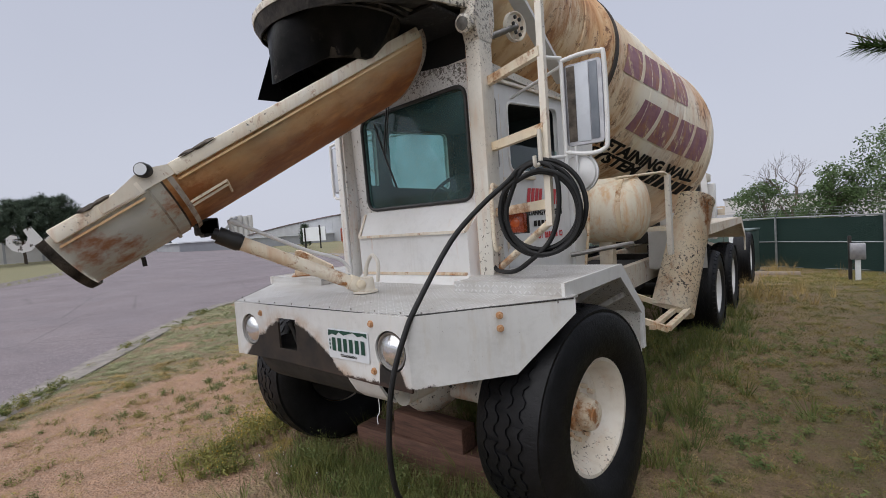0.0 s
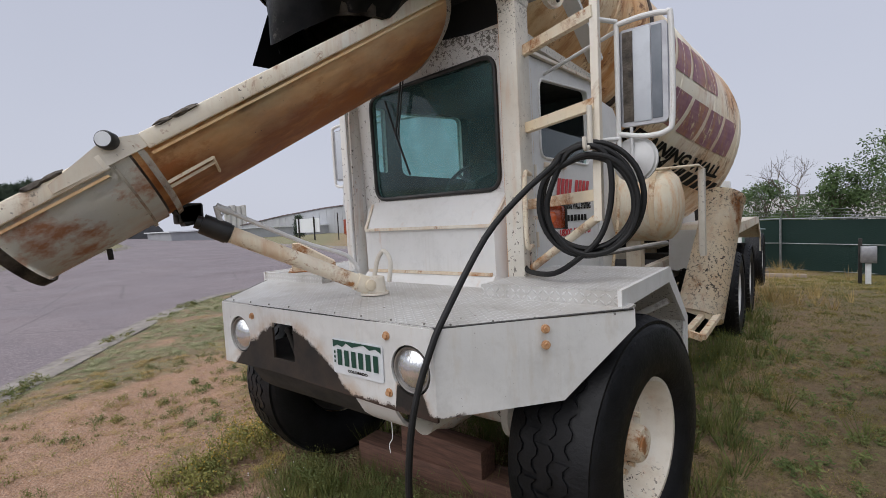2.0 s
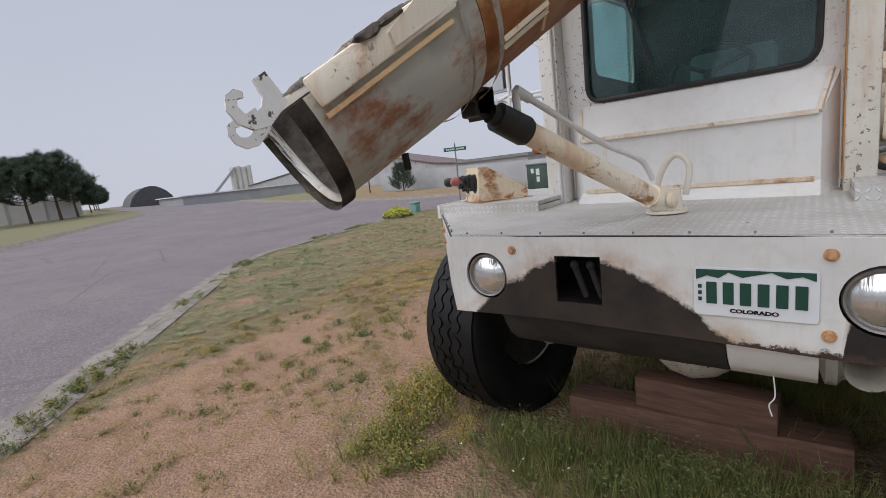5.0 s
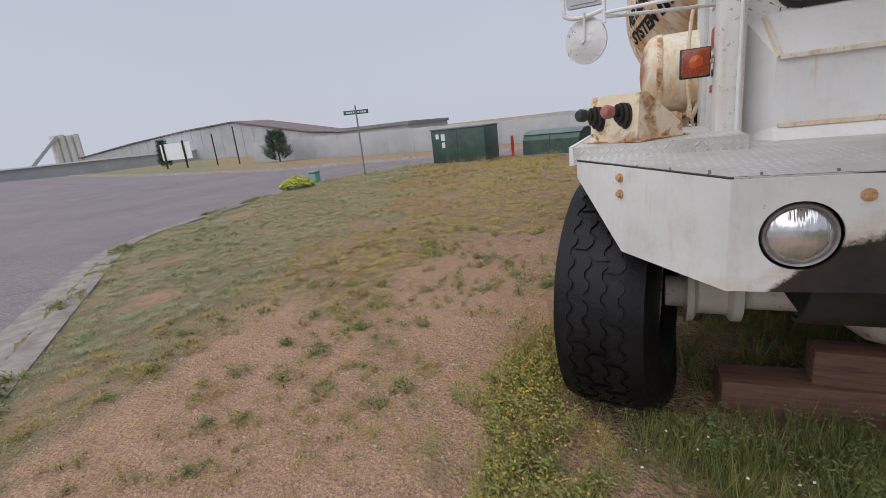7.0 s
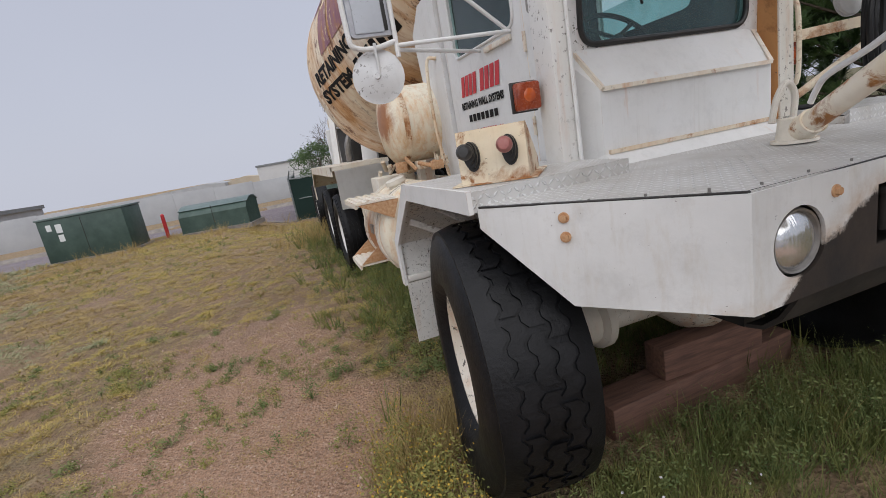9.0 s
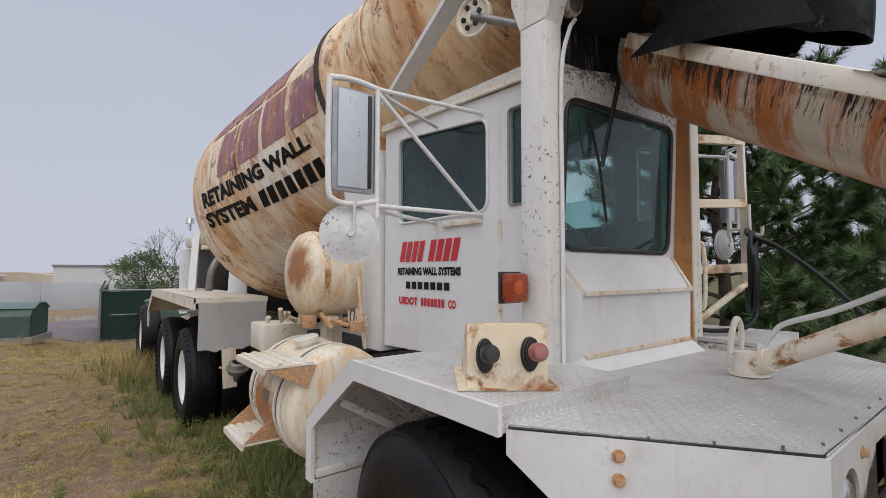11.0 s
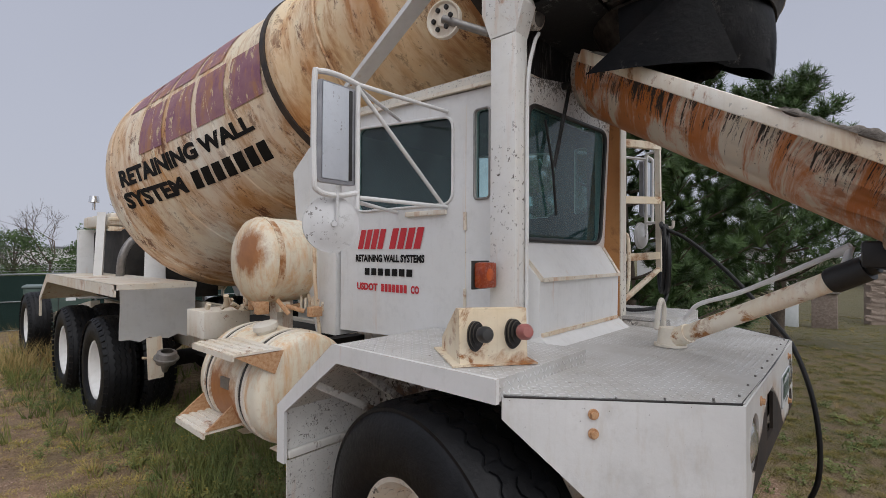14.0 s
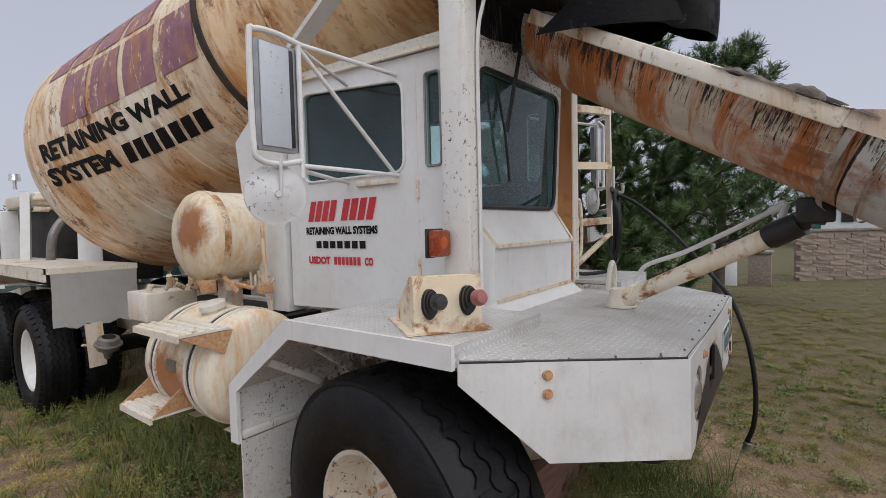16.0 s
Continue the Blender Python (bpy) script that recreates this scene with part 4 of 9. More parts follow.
def headlamp(cx, cz, parent):
    bm = bmesh.new()
    lathe(bm, [(0.004, 0.10), (0.05, 0.098), (0.06, 0.0)], (cx, 0.0, cz), (0, 1, 0), 28)
    lamp = part("headlamp", bm, m_black, parent, "sealed round headlamp in a black bucket")
    bm = bmesh.new()
    lathe(bm, [(-0.022, 0.0), (-0.018, 0.035), (-0.006, 0.065), (0.006, 0.080)], (cx, 0.012, cz), (0, 1, 0), 32)
    part("lens", bm, m_headglass, lamp, "dusty ribbed headlamp glass", 60)
    bm = bmesh.new()
    lathe(bm, [(0.012, 0.078), (0.0, 0.082), (-0.002, 0.088), (0.01, 0.092), (0.02, 0.088)], (cx, 0.008, cz), (0, 1, 0), 32)
    part("bezel", bm, m_steel, lamp, "rusty steel bezel")


headlamp(-0.565, 1.105, truck)
headlamp(0.643, 1.10, truck)

# registration plate with plain bars for its characters
P0, P1, PZ0, PZ1 = 0.205, 0.508, 1.028, 1.178
bm = sheet(bmesh.new(), rounded(P0, PZ0, P1, PZ1, 0.012), [], lambda u, v, w: (u, -0.006 + w, v), 0.004)
plate = part("number_plate", bm, m_plate_white, truck, "white and green number plate")
bm = bmesh.new()
ridge = [(0, 0.112), (0.03, 0.125), (0.06, 0.118), (0.085, 0.136), (0.12, 0.122), (0.15, 0.13), (0.19, 0.140), (0.225, 0.124), (0.26, 0.132), (0.289, 0.12)]
bm.faces.new([bm.verts.new((P0 + 0.007 + x, -0.0085, PZ0 + z)) for x, z in ridge] + [bm.verts.new((P0 + 0.007 + x, -0.0085, PZ1 - 0.006)) for x in (0.289, 0.0)])
part("mountain_strip", bm, m_plate_green, plate, "", None)
for k in range(6):
    x = P0 + 0.034 + 0.0434 * k
    bm = bmesh.new()
    bm.faces.new([bm.verts.new((x + u, -0.009, PZ0 + 0.038 + v)) for u, v in ((0, 0), (0.028, 0), (0.028, 0.068), (0, 0.068))])
    part("plate_bar", bm, m_plate_green, plate, "", None)
part("lettering", mapped(lettering("COLORADO", 0.12, 0.013), lambda u, v: (P0 + 0.095 + u, -0.009, PZ0 + 0.013 + v)), m_ink, plate, "", None)
for k in range(3):
    bm = bmesh.new()
    bm.faces.new([bm.verts.new((P0 + 0.012 + u, -0.009, PZ0 + 0.045 + 0.02 * k + v)) for u, v in ((0, 0), (0.010, 0), (0.010, 0.012), (0, 0.012))])
    part("plate_bar", bm, m_plate_green, plate, "", None)

# unseen engine-like masses and cross member, added to block light in the belly
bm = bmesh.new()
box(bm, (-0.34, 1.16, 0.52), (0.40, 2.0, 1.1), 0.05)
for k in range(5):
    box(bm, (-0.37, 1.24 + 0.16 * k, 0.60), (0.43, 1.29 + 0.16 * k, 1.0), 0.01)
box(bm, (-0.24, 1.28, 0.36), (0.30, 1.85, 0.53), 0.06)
part("engine", bm, m_dark, truck, "dark ribbed filler mass under the cab")
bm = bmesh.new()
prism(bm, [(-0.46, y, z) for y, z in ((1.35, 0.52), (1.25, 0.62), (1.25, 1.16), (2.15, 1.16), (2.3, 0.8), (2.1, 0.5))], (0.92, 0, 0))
part("gearbox", bm, m_dark, truck, "black filler mass under the cab")
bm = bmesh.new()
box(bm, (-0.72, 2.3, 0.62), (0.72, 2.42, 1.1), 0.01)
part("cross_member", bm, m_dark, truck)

# ---- cab ----
CX, CY0, CY1, CZ0, CZ1 = 0.575, 1.0, 2.26, 1.28, 2.56
WIN = [(-0.462, 1.812), (0.495, 1.812), (0.508, 2.525), (-0.448, 2.48)]


def front_at(u, v, w):
    return (u, CY0 - 0.02 + w - 0.045 * (v - 1.8), v)


bm = sheet(bmesh.new(), [(-CX - 0.003, 1.55), (CX + 0.003, 1.55), (CX + 0.003, CZ1 + 0.09), (0.0, CZ1 + 0.14), (-CX - 0.003, CZ1 + 0.03)], [round_quad(WIN, 0.085)], front_at, 0.03)
cab = part("cab_front", bm, m_cabfront, truck, "white cab front with rounded windscreen opening")


def seal(pts, place, r, mat, name, parent, label=""):
    bm = bmesh.new()
    loop = [place(u, v, -0.004) for u, v in pts]
    tube(bm, loop + loop[:2], r, 8)
    return part(name, bm, mat, parent, label)


win_pts = round_quad(WIN, 0.085, 8)
seal(win_pts, front_at, 0.013, m_black, "window_seal", cab, "black rubber windscreen seal")
bm = bmesh.new()
bm.faces.new([bm.verts.new(front_at(u, v, 0.012)) for u, v in win_pts])
outward(bm, (0, 1.6, 2.1))
pane = part("windscreen", bm, m_glass, cab, "dusty green-tinted windscreen", None)
pane.visible_shadow = False

for sx in (-1, 1):
    def side_at(u, v, w, sx=sx):
        return (sx * (CX - w), u, v)
    w1 = round_quad([(1.32, 2.0), (2.12, 2.0), (2.12, 2.53), (1.32, 2.46)], 0.07)
    w2 = rounded(1.085, 2.012, 1.178, 2.46, 0.02)
    bm = sheet(bmesh.new(), [(CY0 - 0.01, CZ0), (CY1 + 0.02, CZ0 - 0.04), (CY1 + 0.02, CZ1 + 0.06), (1.3, CZ1 + 0.01), (CY0 - 0.03, CZ1)], [w1, w2], side_at, 0.03)
    door = part("cab_side", bm, m_white, truck, "white cab door with painted company lettering")
    # added dark sheet, so the inside reads shaded through the panes
    bm = sheet(bmesh.new(), [(CY0 + 0.03, CZ0 + 0.03), (CY1 - 0.045, CZ0 + 0.03), (CY1 - 0.045, CZ1 - 0.005), (CY0 + 0.03, CZ1 - 0.005)], [w1, w2], lambda u, v, w, sx=sx: (sx * (CX - 0.034 - w), u, v), 0.004)
    part("door_lining", bm, m_cabfill, door, "dark sheet added inside the door")
    seal(w1, side_at, 0.008, m_white, "window_frame", door)
    seal(w2, side_at, 0.006, m_steel, "window_frame", door)
    for w in (w1, w2):
        bm = bmesh.new()
        low = [(u, min(v, 2.19)) for u, v in w] if sx > 0 and w is w1 else w
        bm.faces.new([bm.verts.new(side_at(u, v, 0.015)) for u, v in low])
        bmesh.ops.remove_doubles(bm, verts=bm.verts[:], dist=0.0005)
        outward(bm, (0, 1.6, 2.1))
        pane = part("window_pane", bm, m_glass_side, door, "", None)
        pane.visible_shadow = False
    for yy, zz in ((1.235, (1.33, 1.6, 2.0, 2.5)),):
        bm = bmesh.new()
        tube(bm, [side_at(yy, z, 0.0005) for z in zz], 0.0022, 6)
        part("door_gap", bm, m_white_rusty, door)

    def text_at(y0, y1, z0, z1, sx=sx):
        def place(u, v):
            y = y0 + (y1 - y0) * u if sx < 0 else y1 + (y0 - y1) * u
            return (sx * (CX + 0.004), y, z0 + (z1 - z0) * v)
        return place
    part("lettering", mapped(blocks(bmesh.new(), 0, 0, 0.40, 1, 4, 0.22, 0.06), text_at(2.10, 1.52, 1.765, 1.885)), m_red, door, "red lettering", None)
    part("lettering", mapped(blocks(bmesh.new(), 0.5, 0, 0.44, 1, 4, 0.22, 0.06), text_at(2.10, 1.52, 1.765, 1.885)), m_red, door, "red lettering", None)
    part("lettering", mapped(lettering("RETAINING WALL SYSTEMS", 1, 1), text_at(2.12, 1.52, 1.686, 1.732)), m_ink, door, "black lettering", None)
    part("lettering", mapped(blocks(bmesh.new(), 0, 0, 1, 1, 7, 0.25), text_at(2.03, 1.615, 1.606, 1.648)), m_ink, door, "black lettering", None)
    part("lettering", mapped(lettering("USDOT", 0.36, 1), text_at(2.105, 1.56, 1.511, 1.557)), m_red, door, "red lettering", None)
    part("lettering", mapped(blocks(bmesh.new(), 0.42, 0, 0.40, 1, 7, 0.25), text_at(2.105, 1.56, 1.511, 1.557)), m_red, door, "red lettering", None)
    part("lettering", mapped(lettering("CO", 0.12, 1), lambda u, v, f=text_at(2.105, 1.56, 1.511, 1.557): f(u + 0.88, v)), m_red, door, "red lettering", None)

bm = bmesh.new()
prism(bm, [(-CX - 0.015, CY0 - 0.05, CZ1 + 0.02), (CX + 0.015, CY0 - 0.05, CZ1 + 0.07), (CX + 0.015, CY1 + 0.05, CZ1 + 0.05), (-CX - 0.015, CY1 + 0.05, CZ1 + 0.05)], (0, 0, 0.05))
part("cab_roof", bm, m_spatter, truck, "cab roof caked with concrete splashes")
bm = sheet(bmesh.new(), [(-CX + 0.033, CZ0), (CX - 0.033, CZ0), (CX - 0.033, CZ1 + 0.05), (-CX + 0.033, CZ1 + 0.05)], [], lambda u, v, w: (u, CY1 - w, v), 0.03)
back = part("cab_back", bm, m_white, truck)
# added dark sheets behind and above the seat, for the shaded inside
bm = sheet(bmesh.new(), [(-CX + 0.034, CZ0 + 0.02), (CX - 0.034, CZ0 + 0.02), (CX - 0.034, CZ1 + 0.01), (-CX + 0.034, CZ1 + 0.01)], [], lambda u, v, w: (u, CY1 - 0.034 - w, v), 0.004)
part("cab_lining", bm, m_cabfill, truck, "dark sheet added inside the cab back")
bm = bmesh.new()
box(bm, (-CX + 0.036, CY0 + 0.05, CZ1 - 0.035), (CX - 0.036, CY1 - 0.05, CZ1 - 0.028))
part("headliner", bm, m_dark, truck, "dark sheet added under the cab roof")
for sx in (-1, 1):
    bm = bmesh.new()
    prism(bm, [(sx * (CX + 0.004), CY0 + 0.02, CZ1 + 0.004), (sx * (CX + 0.004), CY1 + 0.03, CZ1 + 0.052), (sx * (CX + 0.004), CY1 + 0.03, CZ1 + 0.07), (sx * (CX + 0.004), CY0 + 0.02, CZ1 + 0.022)], (sx * 0.022, 0, 0))
    part("rain_gutter", bm, m_white_rusty, truck, "flaking painted rain gutter")
    bm = bmesh.new()
    box(bm, (sx * (CX + 0.001), 1.36, 1.945), (sx * (CX + 0.02), 1.66, 1.972), 0.004)
    part("mirror_footing", bm, m_white_rusty, truck)
    for z in (1.47, 1.86):
        bm = bmesh.new()
        rod(bm, (sx * (CX + 0.006), 1.235, z), (sx * (CX + 0.006), 1.235, z + 0.09), 0.009, seg=10)
        part("door_hinge", bm, m_white_rusty, truck)
# nose box below the windscreen
NL, NR = -0.455, 0.49
bm = bmesh.new()
nose_v = {}
for sx, xn, xc in ((-1, NL, -CX), (1, NR, CX)):
    nose_v[sx] = [bm.verts.new(p) for p in ((xn, 0.975, 1.795), (xn - 0.02 * sx * -1, 0.862, 1.615), (xn - 0.02 * sx * -1, 0.868, 1.345), (xn - 0.02 * sx * -1, 0.79, 1.288), (xc, 1.0, 1.795), (xc, 1.0, 1.615), (xc, 1.0, 1.288))]
    t, l, b, f, ct, cl, cb = nose_v[sx]
    for poly in ((t, l, ct), (ct, l, cl), (cl, l, b, cb), (cb, b, f)):
        bm.faces.new(poly)
for i in range(3):
    bm.faces.new((nose_v[-1][i], nose_v[1][i], nose_v[1][i + 1], nose_v[-1][i + 1]))
bmesh.ops.recalc_face_normals(bm, faces=bm.faces[:])
bmesh.ops.solidify(bm, geom=bm.faces[:], thickness=0.006)
nosebox = part("cab_nose", bm, m_white, truck, "white nose panel below the windscreen", 20)
bm = bmesh.new()
beam(bm, (NL - 0.01, 0.855, 1.615), (NR + 0.01, 0.855, 1.615), 0.02, 0.018)
beam(bm, (NL - 0.01, 0.855, 1.615), (NL - 0.05, 0.975, 1.78), 0.018, 0.018)
beam(bm, (NR + 0.01, 0.855, 1.615), (NR + 0.05, 0.975, 1.78), 0.018, 0.018)
part("nose_ledge", bm, m_white_rusty, nosebox)
bm = bmesh.new()
beam(bm, (NL + 0.0, 0.862, 1.35), (NR, 0.862, 1.35), 0.014, 0.018)
part("nose_strip", bm, m_hub, nosebox, "rusty trim strip")
# inside the cab
bm = bmesh.new()
box(bm, (-0.54, 1.02, 1.28), (0.54, 2.22, 1.32))
part("cab_floor", bm, m_dark, truck)
bm = bmesh.new()
box(bm, (-0.53, 1.0, 1.62), (0.53, 1.22, 1.80), 0.03)
part("dashboard", bm, m_seat, truck, "grey dashboard")
bm = bmesh.new()
ring = [(0.05 + 0.19 * math.cos(a), 1.36 + 0.13 * math.sin(a), 1.90 + 0.14 * math.sin(a)) for a in [2 * math.pi * k / 28 for k in range(30)]]
tube(bm, ring, 0.014, 8)
for a in (0.5, 2.6, 4.7):
    rod(bm, (0.05, 1.36, 1.89), (0.05 + 0.19 * math.cos(a), 1.36 + 0.13 * math.sin(a), 1.90 + 0.14 * math.sin(a)), 0.011)
rod(bm, (0.05, 1.36, 1.89), (0.05, 1.2, 1.72), 0.03)
part("steering_wheel", bm, m_black, truck, "black steering wheel")
bm = bmesh.new()
box(bm, (-0.2, 1.72, 1.5), (0.32, 2.15, 1.66), 0.04)
box(bm, (-0.18, 2.06, 1.66), (0.30, 2.2, 2.10), 0.04)
part("driver_seat", bm, m_seat, truck, "grey driver seat")
# wipers
bm = bmesh.new()
rod(bm, (-0.10, 0.90, 2.66), (-0.22, 0.93, 2.20), 0.006)
rod(bm, (-0.08, 0.90, 2.66), (-0.20, 0.93, 2.20), 0.005)
tube(bm, [(-0.30, 0.935, 2.43), (-0.22, 0.935, 2.2), (-0.14, 0.955, 1.95)], 0.007, 6)
rod(bm, (-0.09, 0.87, 2.66), (-0.09, 0.96, 2.66), 0.02)
part("wiper", bm, m_black, cab, "black windscreen wiper")

# corner posts that carry the hopper, with braces and ladder
for sx in (-1, 1):
    bm = bmesh.new()
    box(bm, (sx * 0.58, 0.872, 1.29), (sx * 0.68, 1.01, 2.74), 0.006)
    prism(bm, [(sx * 0.58, y, z) for y, z in ((0.872, 2.73), (1.01, 2.73), (1.06, 2.86), (1.06, 3.3), (0.90, 3.3), (0.86, 2.95), (0.83, 2.86))], (sx * 0.10, 0, 0))
    post = part("corner_post", bm, m_post if sx < 0 else m_spatter, truck, "white corner post with rust specks")
    if sx > 0:
        bm = bmesh.new()
        box(bm, (0.5765, 0.88, 1.34), (0.5795, 0.99, 2.70))
        part("inner_face", bm, m_rust, post, "orange-brown rusted inner face")
    bm = bmesh.new()
    beam(bm, (sx * 0.66, 0.98, 3.40), (sx * 0.64, 2.14, 2.74), 0.03, 0.10, (1, 0, 0))
    part("brace", bm, m_white, post)
    for yy, zz in ((1.06, 3.355), (1.16, 3.30), (2.06, 2.785)):
        bolt((sx * 0.676, yy, zz), (sx, 0, 0), 0.016, None, post)
    if sx < 0:
        bm = bmesh.new()
        tube(bm, curve_pts([(-0.60, 0.862, 1.30), (-0.60, 0.86, 1.9), (-0.60, 0.858, 2.5), (-0.56, 0.85, 2.70), (-0.5, 0.86, 2.78)]), 0.009, 8)
        part("conduit", bm, m_white, post, "painted cable conduit")
    bm = bmesh.new()
    beam(bm, (sx * 0.62, 1.05, 3.45), (sx * 0.62, 0.95, 2.95), 0.10, 0.16)
    part("gusset", bm, m_white, post)
    # drum roller
    c = Vector((sx * 0.72, 1.27, 2.90))
    bm = bmesh.new()
    lathe(bm, [(0.0, 0.0), (0.0, 0.035), (0.012, 0.04), (0.012, 0.075), (0.0, 0.085), (0.0, 0.092), (0.03, 0.092), (0.03, 0.0)], c, (-sx, 0.25, 0.1), 26)
    roller = part("roller", bm, m_white_rusty, post, "rusty cream roller wheel")
    for k in range(6):
        a = k * math.pi / 3
        bm = bmesh.new()
        p = c + Vector((sx * 0.001, 0.055 * math.cos(a), 0.055 * math.sin(a)))
        rod(bm, p, p + Vector((sx * 0.012, 0, 0)), 0.012, seg=10)
        part("roller_hole", bm, m_dark, roller)
    bm = bmesh.new()
    rod(bm, c, (sx * 0.62, 1.06, 2.80), 0.02)
    part("roller_shaft", bm, m_steel, roller)

RAIL = Vector((1.10, 0.79, 0))
bm = bmesh.new()
beam(bm, RAIL + Vector((0, 0, 1.62)), RAIL + Vector((0.0, 0.02, 3.3)), 0.035, 0.035, (1, 0, 0))
ladder = part("ladder_rail", bm, m_white_rusty, truck, "cream ladder rail")
for z in (1.735, 2.13, 2.52):
    bm = bmesh.new()
    beam(bm, (0.67, 0.96, z - 0.02), RAIL + Vector((0, 0, z)), 0.035, 0.05)
    part("rung", bm, m_cream, ladder, "rusty cream rung")
bm = bmesh.new()
rod(bm, (0.68, 0.95, 1.38), RAIL + Vector((0, 0, 1.64)), 0.02)
part("stay", bm, m_cream, ladder)
bm = bmesh.new()
rod(bm, RAIL + Vector((-0.02, -0.03, 1.93)), RAIL + Vector((-0.02, -0.03, 2.12)), 0.012)
tube(bm, curve_pts([RAIL + Vector((-0.02, -0.03, 1.95)), RAIL + Vector((-0.02, -0.09, 1.93)), RAIL + Vector((-0.02, -0.10, 1.98))]), 0.01)
part("hook", bm, m_spatter, ladder)
# grab handle
bm = bmesh.new()
tube(bm, curve_pts([(0.70, 0.93, 1.50), (0.70, 0.87, 1.52), (0.70, 0.87, 1.85), (0.70, 0.93, 1.87)], 5), 0.012)
part("grab_handle", bm, m_cream, ladder)


# mirrors
def mirror(sx, cx, cy, post_xy, cab_pts):
    bm = sheet(bmesh.new(), rounded(-0.10, 2.03, 0.10, 2.452, 0.02), [], lambda u, v, w: (cx + u, cy + 0.35 * sx * u * 0 + w, v), 0.03)
    mir = part("mirror", bm, m_mirror_back, truck, "tall steel-backed wing mirror")
    bm = bmesh.new()
    p0, p1, g1 = (-0.078, 0.055, 0.075) if sx < 0 else (-0.038, 0.034, 0.078)
    box(bm, (cx + p0, cy - 0.006, 2.045), (cx + p1, cy, 2.445), 0.004)
    part("back_plate", bm, m_chips, mir, "chipped pale back plate")
    bm = bmesh.new()
    box(bm, (cx + p1 + 0.003, cy - 0.004, 2.05), (cx + g1, cy, 2.44), 0.002)
    part("back_groove", bm, m_black if sx < 0 else m_bluegrey, mir)
    if sx > 0:
        bm = bmesh.new()
        box(bm, (cx - 0.084, cy - 0.004, 2.05), (cx + p0 - 0.003, cy, 2.44), 0.002)
        part("caked_strip", bm, m_cake, mir, "strip caked with grey concrete")
    bm = sheet(bmesh.new(), rounded(-0.085, 2.04, 0.085, 2.45, 0.016), [], lambda u, v, w: (cx + u, cy + 0.032 + w, v), 0.004)
    part("mirror_glass", bm, m_mirror, mir, "mirror glass")
    bm = bmesh.new()
    o = sx * 0.115
    tube(bm, curve_pts([(post_xy[0], post_xy[1], 2.475), (cx, cy, 2.49), (cx + o * 0.8, cy, 2.48), (cx + o, cy, 2.44), (cx + o, cy, 2.06), (cx + o * 0.8, cy, 1.99), (cx, cy, 1.98), (post_xy[0], post_xy[1], 2.0)], 5), 0.012)
    rod(bm, (post_xy[0], post_xy[1], 1.93), (post_xy[0], post_xy[1], 2.48), 0.011)
    part("mirror_loop", bm, m_white, mir, "white tube mirror bracket")
    for a, b in cab_pts:
        bm = bmesh.new()
        rod(bm, (post_xy[0], post_xy[1], a), b, 0.010)
        part("mirror_arm", bm, m_white, mir)
    c = Vector((cx - (-0.005 if sx < 0 else 0.05) * sx, cy + 0.03, 1.86 if sx < 0 else 1.885))
    bm = bmesh.new()
    k = 1.06 if sx < 0 else 0.88
    lathe(bm, [(-0.040, 0.0), (-0.040, 0.012), (-0.030, 0.014), (-0.024, 0.05), (-0.012, 0.09), (0.0, 0.108 * k), (0.0, 0.115 * k), (0.012, 0.115 * k), (0.012, 0.0)], c, (0.36 if sx < 0 else 0.12, 1, 0), 32)
    rod(bm, c + Vector((0, -0.034, 0.0)), c + Vector((0, -0.04, 0.14)), 0.007)
    part("convex_mirror", bm, m_convex, mir, "round spot mirror spattered with grey")


mirror(-1, -1.258, 1.385, (-1.160, 1.375), ((2.475, (-0.58, 1.36, 2.49)), (2.46, (-0.58, 1.72, 2.51)), (1.98, (-0.58, 1.36, 1.985)), (1.96, (-0.58, 1.74, 1.975)), (2.46, (-0.58, 1.38, 1.99))))
mirror(1, 1.262, 0.92, (1.160, 0.90), ((2.49, (1.10, 0.80, 2.49)), (1.98, (1.10, 0.80, 1.97)), (2.45, (0.58, 1.4, 2.5))))


# amber markers
def marker(cx, cy, cz, sx):
    bm = bmesh.new()
    box(bm, (cx - 0.055, cy - 0.02, cz - 0.06), (cx + 0.055, cy + 0.03, cz + 0.055), 0.012)
    mk = part("marker_lamp", bm, m_lamp_body, truck, "amber turn-signal lamp")
    bm = bmesh.new()
    lathe(bm, [(-0.004, 0.0), (-0.004, 0.022), (0.0, 0.028)], (cx, cy - 0.02, cz), (0, 1, 0), 20)
    part("lamp_lens", bm, m_lens, mk)
    bm = bmesh.new()
    box(bm, (cx - 0.062, cy + 0.028, cz - 0.066), (cx + 0.062, cy + 0.04, cz + 0.062), 0.004)
    part("lamp_back", bm, m_black, mk)
    bm = bmesh.new()
    beam(bm, (cx - sx * 0.05, cy + 0.03, cz), (sx * 0.66, cy + 0.02, cz), 0.02, 0.02)
    part("lamp_bracket", bm, m_white_rusty, mk)


marker(-0.752, 0.975, 1.645, -1)
marker(0.80, 0.972, 1.645, 1)

# control box with two boots on the left step
B = Matrix.Translation((-1.085, 0.70, 1.347)) @ Matrix.Rotation(radians(-37), 4, "Z")
bm = bmesh.new()
prism(bm, [(-0.125, 0.0, 0.0), (-0.125, 0.30, 0.0), (-0.125, 0.30, 0.05), (-0.125, 0.06, 0.195), (-0.125, 0.015, 0.195)], (0.25, 0, 0))
bmesh.ops.transform(bm, matrix=B, verts=bm.verts[:])
cbox = part("control_box", bm, m_cream, truck, "rust-stained cream lever box on the step", 25)
bm = bmesh.new()
